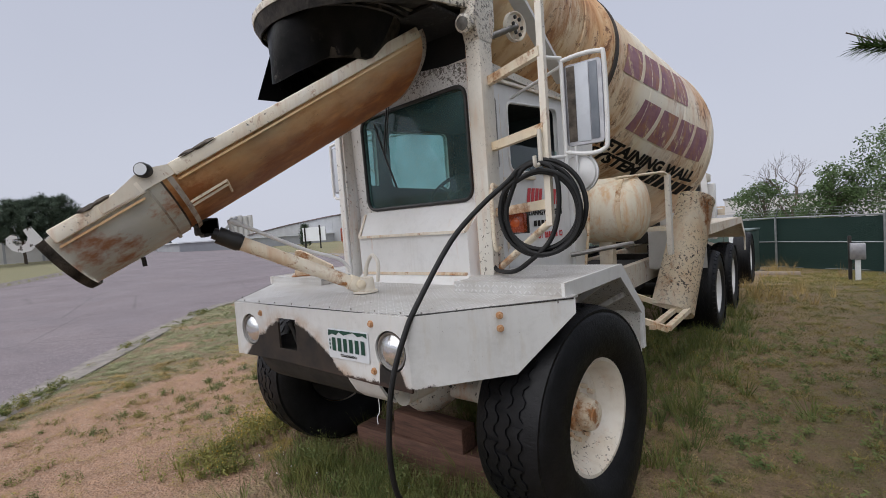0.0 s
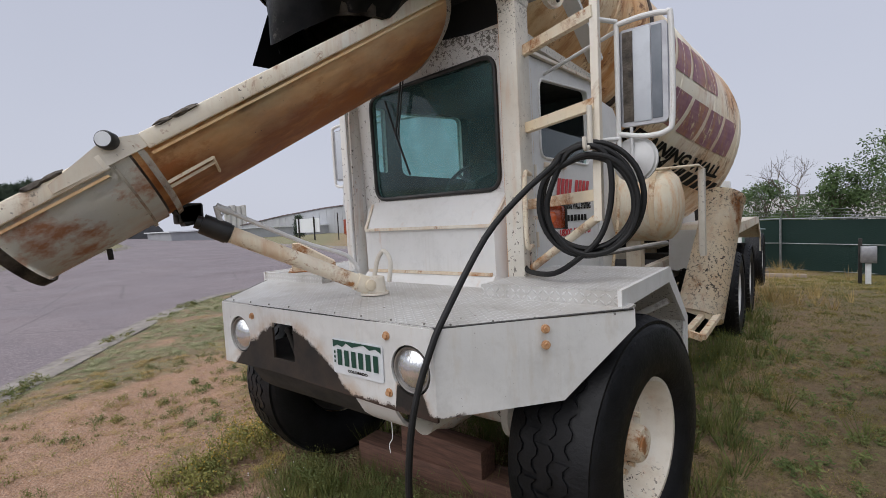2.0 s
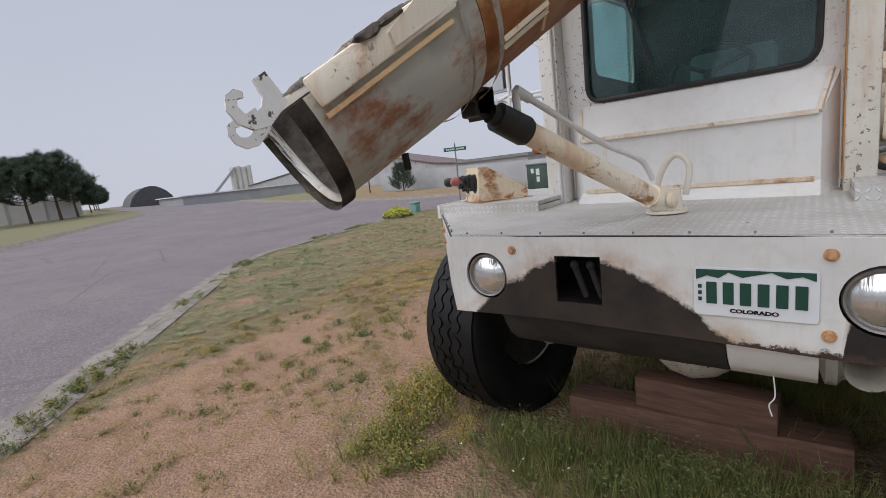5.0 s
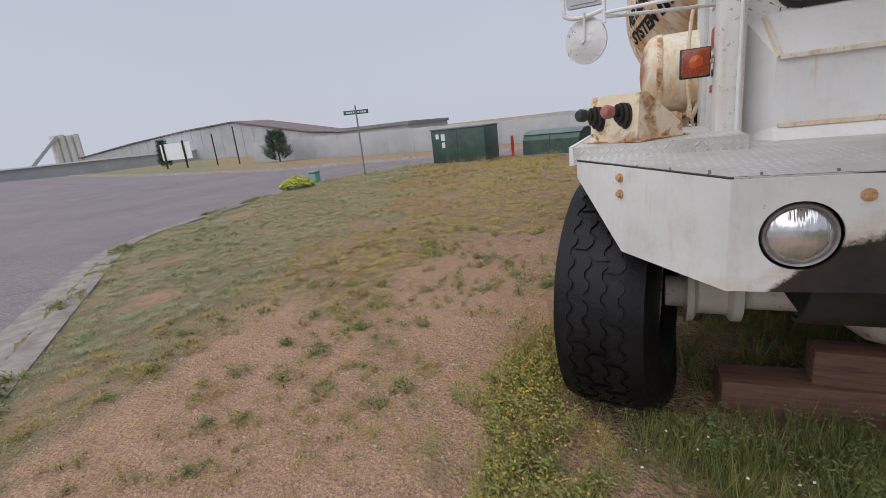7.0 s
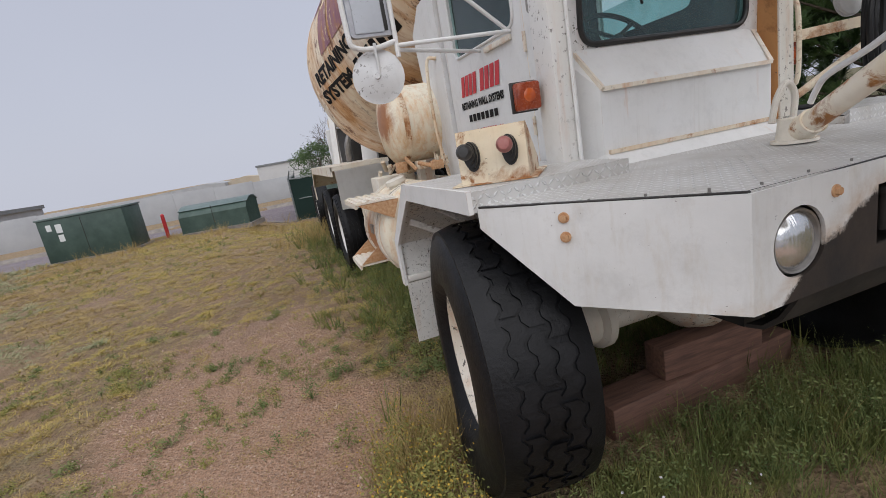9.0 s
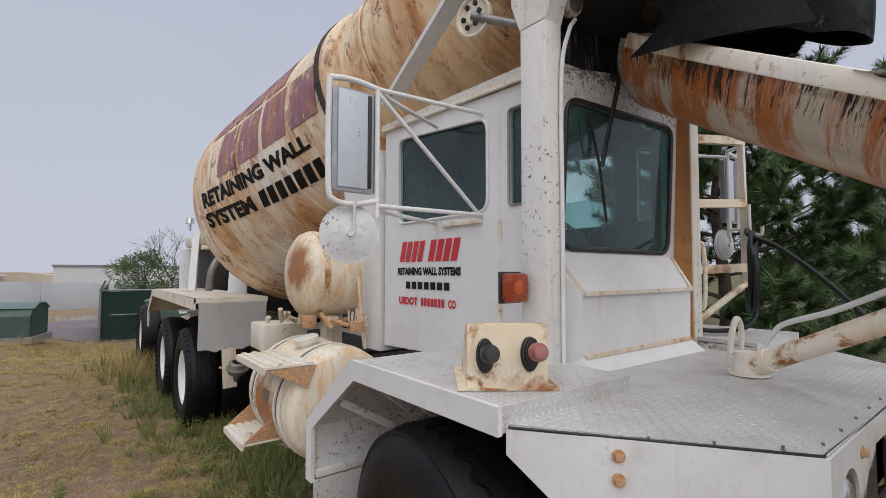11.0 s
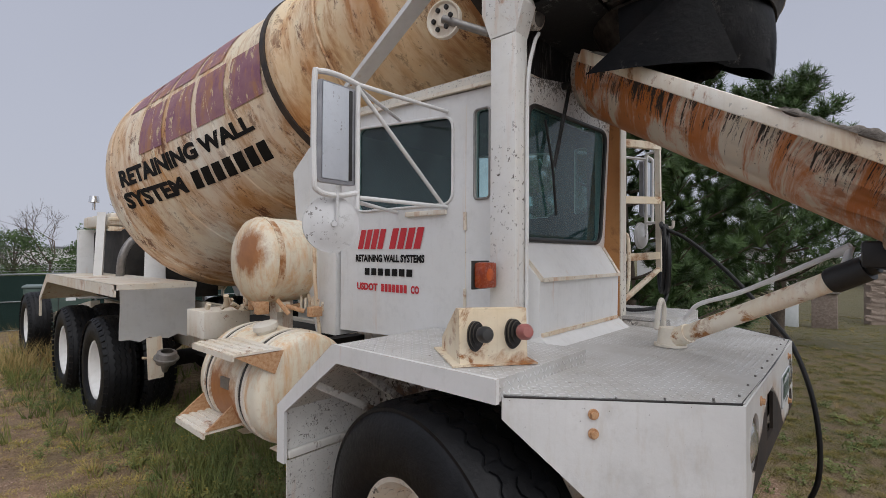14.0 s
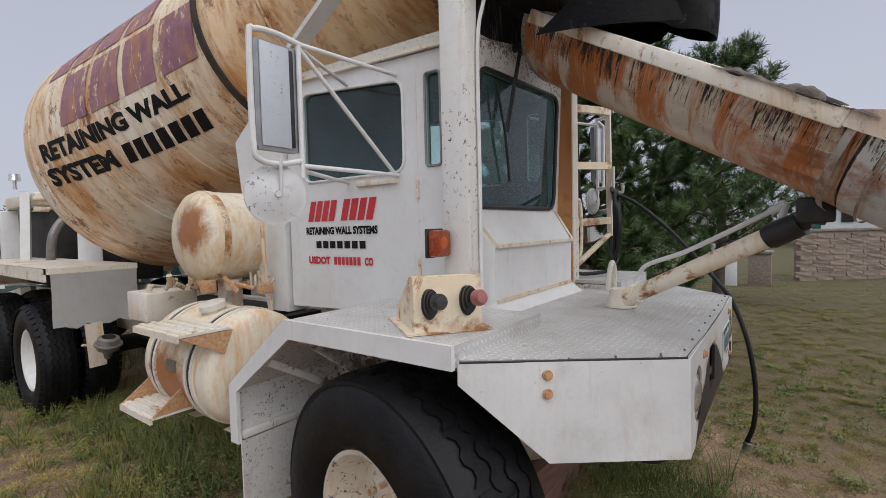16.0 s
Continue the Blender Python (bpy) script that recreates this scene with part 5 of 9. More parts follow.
box(bm, (-0.155, -0.02, 0.0), (0.155, 0.32, 0.006))
bmesh.ops.transform(bm, matrix=B, verts=bm.verts[:])
part("base_flange", bm, m_cream, cbox)
for x, z, mt in ((-0.07, 0.10, m_black), (0.068, 0.105, m_lens_faded)):
    bm = bmesh.new()
    for k, (rr, d) in enumerate(((1.0, -0.004), (0.85, -0.02), (0.9, -0.03), (0.65, -0.045), (0.7, -0.052), (0.4, -0.07))):
        r = bmesh.ops.create_cone(bm, cap_ends=True, segments=20, radius1=0.028 * rr, radius2=0.028 * rr, depth=0.014)
        bmesh.ops.transform(bm, matrix=Matrix.Translation((x, d + 0.007, z - 0.3 * d)) @ Matrix.Rotation(radians(90), 4, "X") @ Matrix.Diagonal((1, 1.9, 1, 1)), verts=r["verts"])
    bmesh.ops.transform(bm, matrix=B, verts=bm.verts[:])
    boot = part("lever_boot", bm, m_black, cbox, "black rubber lever boot")
    bm = bmesh.new()
    rod(bm, (x, -0.06, z + 0.01), (x, -0.085, z + 0.025), 0.008)
    lathe(bm, [(0.0, 0.014), (0.012, 0.027), (0.035, 0.027), (0.05, 0.018), (0.052, 0)], (x, -0.085, z + 0.022), (0.1, -1, 0.15), 16)
    bmesh.ops.transform(bm, matrix=B, verts=bm.verts[:])
    part("lever_knob", bm, mt, boot, "faded red knob" if mt is m_lens_faded else "black knob")

# transverse water tank behind the cab
bm = bmesh.new()
lathe(bm, [(-1.0, 0.0), (-0.99, 0.12), (-0.965, 0.22), (-0.925, 0.275), (-0.89, 0.29), (0.94, 0.29), (0.98, 0.275), (1.03, 0.22), (1.06, 0.12), (1.07, 0.0)], (0, 2.80, 1.69), (1, 0, 0), 48)
wt = part("water_tank", bm, m_water_tank, truck, "cream water tank with rust stains", 40)
for x in (-0.86, 0.9):
    part("tank_strap", lathe(bmesh.new(), [(x - 0.02, 0.289), (x - 0.02, 0.297), (x + 0.02, 0.297), (x + 0.02, 0.289)], (0, 2.80, 1.69), (1, 0, 0), 48), m_cream, wt)
for sx in (-1, 1):
    bm = bmesh.new()
    beam(bm, (sx * 0.7, 2.8, 1.0), (sx * 0.7, 2.8, 1.42), 0.12, 0.10)
    part("tank_stand", bm, m_white_rusty, wt)
    bm = bmesh.new()
    tube(bm, curve_pts([(sx * 0.62, 2.45, 1.2), (sx * 0.68, 2.42, 1.6), (sx * 0.66, 2.45, 2.05), (sx * 0.6, 2.40, 2.08)], 6), 0.012)
    part("grab_handle", bm, m_cream, wt)
# slanting white box behind the cab
bm = bmesh.new()
prism(bm, [(-0.60, y, z) for y, z in ((2.30, 1.2), (2.30, 2.5), (2.62, 2.48), (2.83, 2.33), (2.78, 2.0), (2.52, 1.2))], (1.2, 0, 0))
part("hydraulic_tank", bm, m_white, truck, "white hydraulic tank behind the cab", 25)

# fuel tank with straps and folding steps
FT = Vector((-0.985, 0, 0.985))
bm = bmesh.new()
lathe(bm, [(1.995, 0.0), (1.998, 0.20), (2.004, 0.268), (2.018, 0.294), (2.045, 0.305), (2.66, 0.305), (2.70, 0.298), (2.73, 0.27), (2.75, 0.0)], (FT.x, 0, FT.z), (0, 1, 0), 48)
ft = part("fuel_tank", bm, m_fuel_tank, truck, "round cream fuel tank with rusty straps", 40)
for y in (2.17, 2.58):
    for dy in (-0.03, 0.03):
        part("tank_strap", lathe(bmesh.new(), [(y + dy - 0.012, 0.304), (y + dy - 0.012, 0.316), (y + dy + 0.012, 0.316), (y + dy + 0.012, 0.304)], (FT.x, 0, FT.z), (0, 1, 0), 48), m_white_rusty, ft)
    part("strap_cushion", lathe(bmesh.new(), [(y - 0.019, 0.303), (y - 0.019, 0.309), (y + 0.019, 0.309), (y + 0.019, 0.303)], (FT.x, 0, FT.z), (0, 1, 0), 48), m_black, ft)
bm = bmesh.new()
lathe(bm, [(-0.02, 0.055), (0.02, 0.06), (0.022, 0.072), (0.05, 0.07), (0.056, 0.06), (0.058, 0.0)], (-1.06, 2.33, 1.275), (-0.25, 0, 1), 20)
part("filler_cap", bm, m_spatter, ft, "round ribbed filler cap")
bm = bmesh.new()
box(bm, (-1.296, 2.31, 0.99), (-1.282, 2.40, 1.05))
part("data_plate", bm, m_steel, ft)
for x1, x0, y0, y1, z, up in ((-1.42, -1.17, 1.98, 2.46, 1.245, -1), (-1.43, -1.22, 2.28, 2.66, 0.80, 1)):
    bm = bmesh.new()
    box(bm, (x1, y0, z - 0.012), (x0, y1, z))
    box(bm, (x1 - 0.003, y0 + 0.003, z - 0.032), (x1 + 0.009, y1 - 0.003, z - 0.003))
    step = part("tank_step", bm, m_white_rusty, ft, "rusty cream step")
    for k in range(4):
        bm = bmesh.new()
        xx = x1 + 0.02 + (x0 - x1 - 0.03) * k / 4
        box(bm, (xx, y0 + 0.01, z), (xx + 0.025, y1 - 0.01, z + 0.008))
        part("tread_bar", bm, m_white_rusty, step)
    for y in (y0, y1 - 0.012):
        bm = bmesh.new()
        prism(bm, [(x1 + 0.012, y + 0.002, z + up * 0.002 - (0.013 if up < 0 else 0)), (x0 + 0.018, y + 0.002, z + up * 0.002 - (0.013 if up < 0 else 0)), (x0 - 0.03, y + 0.002, z + up * 0.13)], (0, 0.012, 0))
        part("step_bracket", bm, m_bolt, step, "rusty bracket")
for y in (2.02, 2.4):
    bm = prism(bmesh.new(), [(-1.16, y, 0.69), (-0.75, y, 0.62), (-0.75, y, 0.72)], (0, 0.09, 0))
    part("tank_cradle", bm, m_white_rusty, ft)
# valve gear and battery box beside the frame
bm = bmesh.new()
box(bm, (-0.98, 3.42, 1.08), (-0.62, 3.76, 1.29), 0.012)
part("battery_box", bm, m_white_rusty, truck, "white battery box")
bm = bmesh.new()
box(bm, (-0.72, 2.98, 1.40), (-0.5, 3.4, 1.62), 0.01)
part("valve_cover", bm, m_white, truck)
rng = random.Random(5)
for k in range(22):
    x, y = rng.uniform(-0.95, -0.62), rng.uniform(2.28, 3.5)
    z = 1.36 if y < 3.2 else 1.31
    bm = bmesh.new()
    if k % 3:
        rod(bm, (x, y, z), (x + rng.uniform(-0.08, 0.08), y + rng.uniform(-0.12, 0.12), z + rng.uniform(0.02, 0.09)), rng.uniform(0.012, 0.025), seg=10)
    else:
        box(bm, (x - 0.04, y - 0.03, z - 0.02), (x + 0.04, y + 0.03, z + rng.uniform(0.03, 0.08)), 0.006)
    part("valve_fitting", bm, m_bolt if k % 2 else m_hub, truck)
for k in range(6):
    y = 2.36 + 0.05 * k
    bm = bmesh.new()
    rod(bm, (-0.66, y, 1.36), (-0.66, y, 1.42 + 0.015 * (k % 3)), 0.009, seg=8)
    part("valve_lever", bm, m_hub, truck)
for sx in (-1, 1):
    bm = bmesh.new()
    lathe(bm, [(0, 0.05), (0.01, 0.078), (0.055, 0.088), (0.058, 0.102), (0.072, 0.102), (0.075, 0.088), (0.11, 0.08), (0.13, 0.04), (0.2, 0.02)], (sx * 0.92, 4.35, 0.86), (0, 0.3, -1), 22)
    part("brake_chamber", bm, m_steel, truck, "grey brake chamber")
    bm = bmesh.new()
    rod(bm, (sx * 0.92, 4.35, 0.80), (sx * 0.95, 4.9, 0.72), 0.012)
    part("brake_rod", bm, m_cream, truck)

# spare chute standing on the right flank
bm = bmesh.new()
ctop, cbot = Vector((1.17, 4.28, 1.74)), Vector((1.02, 3.62, 0.62))
d = (cbot - ctop).normalized()
lathe(bm, [(0, 0.185), (0.0, 0.20), (0.03, 0.20), (0.04, 0.19), (0.7, 0.205), ((cbot - ctop).length, 0.22), ((cbot - ctop).length, 0.21)], ctop, d, 20, (math.pi * 0.0, math.pi * 1.15), (0.3, 0.95, 0))
bmesh.ops.solidify(bm, geom=bm.faces[:], thickness=0.008)
part("spare_chute", bm, m_spare, truck, "spattered white spare chute", 50)
bm = bmesh.new()
box(bm, (1.12, 3.18, 1.24), (1.16, 3.26, 1.98))
box(bm, (1.10, 3.26, 1.26), (1.12, 3.34, 1.96))
part("flap_board", bm, m_spatter, truck)
bm = bmesh.new()
tube(bm, [(0.9, 2.5, 1.95), (1.13, 3.1, 2.0), (1.14, 3.2, 1.98)], 0.012)
part("stay", bm, m_cream, truck)
for y in (2.75, 3.5):
    bm = bmesh.new()
    beam(bm, (0.5, y, 0.86), (1.2, y, 0.64), 0.04, 0.05)
    part("step_bracket", bm, m_cream, truck)
for x in (1.08, 1.2):
    bm = bmesh.new()
    beam(bm, (x, 2.7, 0.66), (x, 3.6, 0.66), 0.05, 0.04)
    part("side_step", bm, m_cream, truck, "rusty cream side step")
bm = bmesh.new()
tube(bm, curve_pts([(0.6, 2.2, 1.34), (0.85, 2.35, 1.38), (1.0, 2.5, 1.40), (0.9, 2.7, 1.36)]), 0.02)
part("pipe", bm, m_steel, truck)

# ---- hopper over the cab ----
m_crust = flat("black_crust", (0.008, 0.007, 0.007), (0.055, 0.046, 0.038), 9, 0.85, bump=0.9)
m_rimpaint = painted("hopper_rim_paint", (0.70, 0.66, 0.58), (0.50, 0.43, 0.34), rust=0.56, speck=0.52, streak=0.55, deep=(0.05, 0.035, 0.028), orange=(0.30, 0.17, 0.10))
m_funnel = painted("hopper_funnel_paint", (0.74, 0.73, 0.70), (0.62, 0.60, 0.55), rust=0.70, speck=0.62, streak=0.60)
_k = Nodes("streaked_black_panel", 0.8)
_kr = _k.noise(4.0, 8, 0.75, _k.scaled(9, 9, 1.2))
m_streaked = _k.color(_k.mix(_k.math("MULTIPLY", _k.step(_kr, 0.54, 0.60), _k.step(_k.noise(2.0, 3), 0.45, 0.6)), (0.010, 0.009, 0.009), (0.26, 0.25, 0.24))).bump(_kr, 0.4, 0.01).mat

def smoothed(t):
    t = max(0.0, min(1.0, t))
    return t * t * (3 - 2 * t)


def rise(y):
    """The plate lifts a little towards the posts."""
    return 0.07 * max(0.0, (y - 0.4) / 0.6)


rim_plan = [tuple(p[:2]) for p in curve_pts([(-0.64, 1.0, 0), (-0.62, 0.7, 0), (-0.56, 0.42, 0), (-0.45, 0.2, 0), (-0.28, 0.04, 0), (-0.06, -0.03, 0), (0.2, 0.0, 0), (0.38, 0.12, 0), (0.5, 0.34, 0), (0.58, 0.62, 0), (0.64, 1.0, 0)], 4)]
bm = prism(bmesh.new(), [(x, y, 2.872 + rise(y)) for x, y in rim_plan], (0, 0, 0.012))
hop = part("hopper_plate", bm, m_crust, truck, "hopper plate caked with dark concrete")


def sweep(bm, plan, prof, fade=0):
    """A section of (outward, up) pairs carried along the rim of the plate; it fades out over so many steps at its ends."""
    rows = []
    top = max(w for u, w in prof)
    for i, p in enumerate(plan):
        a, b = Vector(plan[max(i - 1, 0)]), Vector(plan[min(i + 1, len(plan) - 1)])
        d = (b - a).normalized()
        o = Vector((d.y, -d.x))
        k = smoothed(min(i, len(plan) - 1 - i) / fade) if fade else 1.0
        rows.append([bm.verts.new((p[0] + o.x * u, p[1] + o.y * u, top + (w - top) * (0.1 + 0.9 * k) + rise(p[1]))) for u, w in prof])
    for p, q in zip(rows, rows[1:]):
        for k in range(len(prof)):
            k2 = (k + 1) % len(prof)
            bm.faces.new((p[k], p[k2], q[k2], q[k]))
    bm.faces.new(rows[0])
    bm.faces.new(rows[-1])
    bmesh.ops.recalc_face_normals(bm, faces=bm.faces[:])
    return bm


part("hopper_rim", sweep(bmesh.new(), rim_plan, [(-0.016, 2.868), (0.010, 2.866), (0.016, 2.895), (0.008, 2.908), (-0.022, 2.906)]), m_rimpaint, hop, "chipped white hopper rim", 50)
part("front_apron", sweep(bmesh.new(), rim_plan[6:38], [(-0.030, 2.795), (-0.022, 2.793), (0.006, 2.866), (-0.006, 2.87)], 12), m_crust, hop, "dark caked wall below the hopper rim", 50)
for rr, z0 in ((0.455, 2.858), (0.425, 2.842)):
    bm = lathe(bmesh.new(), [(0.0, rr), (0.0, rr - 0.02), (-0.018, rr - 0.022), (-0.018, rr)], (0.0, 0.44, z0), (0, 0, 1), 44, (radians(165), radians(375)), (1, 0, 0))
    part("collar_ring", bm, m_crust, hop, "caked clamping ring", 50)
rng = random.Random(21)
for k in range(9):
    i = rng.randrange(15, 30)
    x, y = rim_plan[i]
    bm = bmesh.new()
    bmesh.ops.create_icosphere(bm, subdivisions=2, radius=1)
    for v in bm.verts:
        v.co = Vector((x, y + 0.01, 2.905)) + v.co * rng.uniform(0.8, 1.2) * 0.022
        v.co.z = 2.905 + (v.co.z - 2.905) * 0.5
    part("crust_lump", bm, m_cake, hop)
bm = bmesh.new()
fun0 = [(-0.38, 0.66), (-0.36, 0.42), (-0.28, 0.14), (-0.06, 0.03), (0.26, 0.06), (0.38, 0.3), (0.42, 0.66)]
fun1 = [(-0.56, 0.86), (-0.48, 0.42), (-0.38, 0.10), (-0.08, 0.0), (0.34, 0.0), (0.5, 0.26), (0.55, 0.86)]
v0, v1 = [bm.verts.new((x, y, 2.885)) for x, y in fun0], [bm.verts.new((x, y, 3.75)) for x, y in fun1]
for k in range(len(v0) - 1):
    bm.faces.new((v0[k], v0[k + 1], v1[k + 1], v1[k]))
bmesh.ops.solidify(bm, geom=bm.faces[:], thickness=0.012)
part("hopper_funnel", bm, m_funnel, hop, "rust-spotted white hopper funnel", 50)
for sx, (x0, y0), (x1, y1) in ((-1, fun0[0], fun1[0]), (1, fun0[-1], fun1[-1])):
    bm = prism(bmesh.new(), [(x0, y0, 2.885), (sx * 0.575, 0.985, 2.93), (sx * 0.575, 0.985, 3.75), (x1, y1, 3.75)], (0, 0.012, 0))
    part("hopper_wing", bm, m_streaked, hop, "black wing plate with pale concrete streaks")
bm = bmesh.new()
box(bm, (-0.58, 0.98, 2.62), (0.58, 1.02, 3.4))
box(bm, (-0.57, 0.60, 2.872), (0.57, 1.0, 2.89))
part("hopper_back", bm, m_streaked, hop, "black panel above the windscreen with pale concrete streaks")
for x, y, z in ((-0.497, 0.875, 2.855), (0.632, 0.80, 2.81)):
    bm = bmesh.new()
    lathe(bm, [(-0.02, 0.0), (-0.02, 0.04), (-0.01, 0.052), (0.03, 0.05), (0.05, 0.03), (0.05, 0)], (x, y, z), (0.1 if x < 0 else -0.1, 1, 0.25), 24)
    lamp = part("work_lamp", bm, m_spatter, hop, "dirty round work lamp")
    ax = Vector((0.1 if x < 0 else -0.1, 1, 0.25)).normalized()
    bm = lathe(bmesh.new(), [(-0.028, 0.0), (-0.026, 0.02), (-0.021, 0.037)], (x, y, z), ax, 24)
    part("lamp_glass", bm, m_dirtyglass, lamp, "dusty dark lamp glass")
# rubber skirt, drawn in on the side where it hangs inside the chute
bm = bmesh.new()
cx, cy = 0.0, 0.42
NA, NZ = 52, 12
grid = []
for k in range(NZ + 1):
    rowv = []
    for i in range(NA + 1):
        deg = 165 + 205 * i / NA
        a = radians(deg)
        dip = math.exp(-((deg - 262) / 24) ** 2)
        tuck = smoothed((deg - 272) / 34)
        low = 2.56 - 0.03 * smoothed((deg - 190) / 30) - 0.04 * dip + 0.10 * tuck + 0.008 * math.sin(deg * 0.21)
        z = 2.875 + (low - 2.875) * k / NZ
        t = k / NZ
        r = 0.41 + (0.012 * math.sin(t * 3.1) + 0.012 * dip * t) * (1 - tuck) - 0.17 * tuck * t - 0.06 * (1 - tuck) * (1 - dip) * t + 0.012 * math.sin(deg * 0.19 + 3 * t) * t
        rowv.append(bm.verts.new((cx + r * math.cos(a), cy + r * math.sin(a), z)))
    grid.append(rowv)
for k in range(NZ):
    for i in range(NA):
        bm.faces.new((grid[k][i], grid[k][i + 1], grid[k + 1][i + 1], grid[k + 1][i]))
bmesh.ops.solidify(bm, geom=bm.faces[:], thickness=0.012)
part("rubber_skirt", bm, m_blackrubber, hop, "black rubber discharge skirt", 40)
bm = bmesh.new()
flap = [[Vector((-0.36, 0.20, 2.835)).lerp(Vector((-0.375, 0.072, 2.478)), t).lerp(Vector((-0.40, 0.26, 2.835)).lerp(Vector((-0.43, 0.66, 2.555)), t), u) + Vector((-0.03, -0.02, 0)) * math.sin(math.pi * u) * t for u in [q / 6 for q in range(7)]] for t in [q / 6 for q in range(7)]]
flap = [[bm.verts.new(p) for p in row] for row in flap]
for p, q in zip(flap, flap[1:]):
    for k in range(6):
        bm.faces.new((p[k], p[k + 1], q[k + 1], q[k]))
bmesh.ops.solidify(bm, geom=bm.faces[:], thickness=0.01)
part("rubber_flap", bm, m_blackrubber, hop, "stiff black rubber flap", 40)
for k in range(9):
    a = radians(190 + 20 * k)
    bolt((cx + 0.418 * math.cos(a), cy + 0.418 * math.sin(a), 2.835), (math.cos(a), math.sin(a), 0), 0.010, m_cake, hop)
bm = bmesh.new()
lathe(bm, [(0, 0.36), (-0.25, 0.23)], (cx, cy, 2.87), (0, 0, 1), 32)
bmesh.ops.solidify(bm, geom=bm.faces[:], thickness=0.01)
part("inner_cone", bm, m_cake, hop)

# ---- discharge chute ----
CP = Vector((-0.1351, 0.2262, 2.4488))
CD = Vector((-0.2619, -0.8116, -0.5223)).normalized()
CR = Vector((0.9489, -0.3152, 0.014)).normalized()
CN = CR.cross(CD)
CN = CN if CN.z > 0 else -CN


def on_chute(s, r, n):
    """A point by its run along the chute, its offset to the right and its height."""
    return CP + CD * s + CR * r + CN * n


def trough(bm, stations, thick=0.007, seg=24):
    """A half-round trough. stations: (s at right edge, s at bottom, s at left edge, radius)."""
    rings = []
    for sr, sb, sl, r in stations:
        row = []
        for k in range(seg + 1):
            a = math.pi * k / seg
            w = math.cos(a)
            s = sb + (sr - sb) * max(w, 0) ** 1.5 + (sl - sb) * max(-w, 0) ** 1.5
            row.append(bm.verts.new(on_chute(s, r * w, -r * math.sin(a))))
        rings.append(row)
    for p, q in zip(rings, rings[1:]):
        for k in range(seg):
            bm.faces.new((p[k], p[k + 1], q[k + 1], q[k]))
    bmesh.ops.solidify(bm, geom=bm.faces[:], thickness=thick)
    return bm


def chute_paint(name, rusty):
    """Cream paint; broad rust along the belly, concrete drips down the left flank."""
    n = Nodes(name, 0.5)

    def along(axis, origin):
        v = n.t.nodes.new("ShaderNodeVectorMath")
        v.operation = "DOT_PRODUCT"
        v.inputs[1].default_value = axis
        n.link(n.co, v.inputs[0])
        return n.math("SUBTRACT", v.outputs["Value"], origin.dot(axis))
    s, side, depth = along(CD, CP), along(CR, CP), n.math("MULTIPLY", along(CN, CP), -1.0)
    comb = n.t.nodes.new("ShaderNodeCombineXYZ")
    for k, v in enumerate((s, depth, side)):
        n.link(v, comb.inputs[k])

    def local(a, b, c):
        m = n.t.nodes.new("ShaderNodeMapping")
        m.inputs["Scale"].default_value = (a, b, c)
        n.link(comb.outputs[0], m.inputs["Vector"])
        return m.outputs[0]
    c = n.mix(n.step(n.noise(1.8, 6, vec=local(1, 1, 1)), 0.35, 0.68), (0.92, 0.72, 0.44) if rusty else (0.88, 0.88, 0.84), (0.88, 0.54, 0.23) if rusty else (0.86, 0.86, 0.81))
    c = n.mix(n.math("MULTIPLY", n.step(n.noise(0.9, 4, vec=local(1, 1, 1)), 0.5, 0.62), 0.18 if rusty else 0.9), c, (0.88, 0.84, 0.74))
    left = n.step(side, 0.0, -0.14)
    c = n.mix(n.math("MULTIPLY", left, 0.8), c, (0.93, 0.88, 0.77) if rusty else (0.90, 0.90, 0.87))
    rag = n.noise(3.0, 7, 0.65, local(0.8, 2.0, 2.0))
    belly = n.step(n.math("ADD", depth, n.math("MULTIPLY", n.math("SUBTRACT", rag, 0.5), 0.34)), 0.04 if rusty else 0.20, 0.22 if rusty else 0.36)
    tone = n.mix(n.step(n.noise(8, 6, vec=local(1, 2, 2)), 0.35, 0.65), (0.74, 0.33, 0.10), (0.46, 0.155, 0.06))
    tone = n.mix(n.math("MULTIPLY", n.step(n.noise(2.0, 9, 0.7, local(0.7, 3.0, 3.0)), 0.46, 0.58), 0.7), tone, (0.34, 0.10, 0.045))
    c = n.mix(n.math("MULTIPLY", n.math("MULTIPLY", belly, n.math("SUBTRACT", 1.0, n.math("MULTIPLY", left, 0.92))), 0.9), c, tone)
    scab = n.noise(2.6, 8, 0.7, local(1, 1.4, 1.4))
    c = n.mix(n.math("MULTIPLY", n.step(scab, 0.55, 0.64), 0.85), c, (0.56, 0.21, 0.065))
    drip = n.math("ADD", n.math("MAXIMUM", n.noise(5.0, 10, 0.8, local(10, 1.0, 0.6), 0.5), n.noise(5.0, 8, 0.75, local(19, 1.6, 1.0), 0.6)), n.math("MULTIPLY", n.math("SUBTRACT", n.noise(2.4, 3, 0.5, local(1, 1, 1)), 0.5), 0.35))
    hang = n.math("SUBTRACT", drip, n.math("MULTIPLY", depth, 0.55))
    drips = n.math("MULTIPLY", n.step(hang, 0.545, 0.56) if rusty else n.step(hang, 0.50, 0.515), left)
    orange = n.math("MULTIPLY", n.step(n.math("SUBTRACT", n.noise(3.0, 8, 0.7, local(2.2, 0.6, 0.4), 0.6), n.math("MULTIPLY", n.step(s, 0.2, 1.0), 0.10)), 0.46, 0.54), left)
    c = n.mix(n.math("MULTIPLY", orange, 0.9 if rusty else 0.35), c, (0.70, 0.235, 0.04))
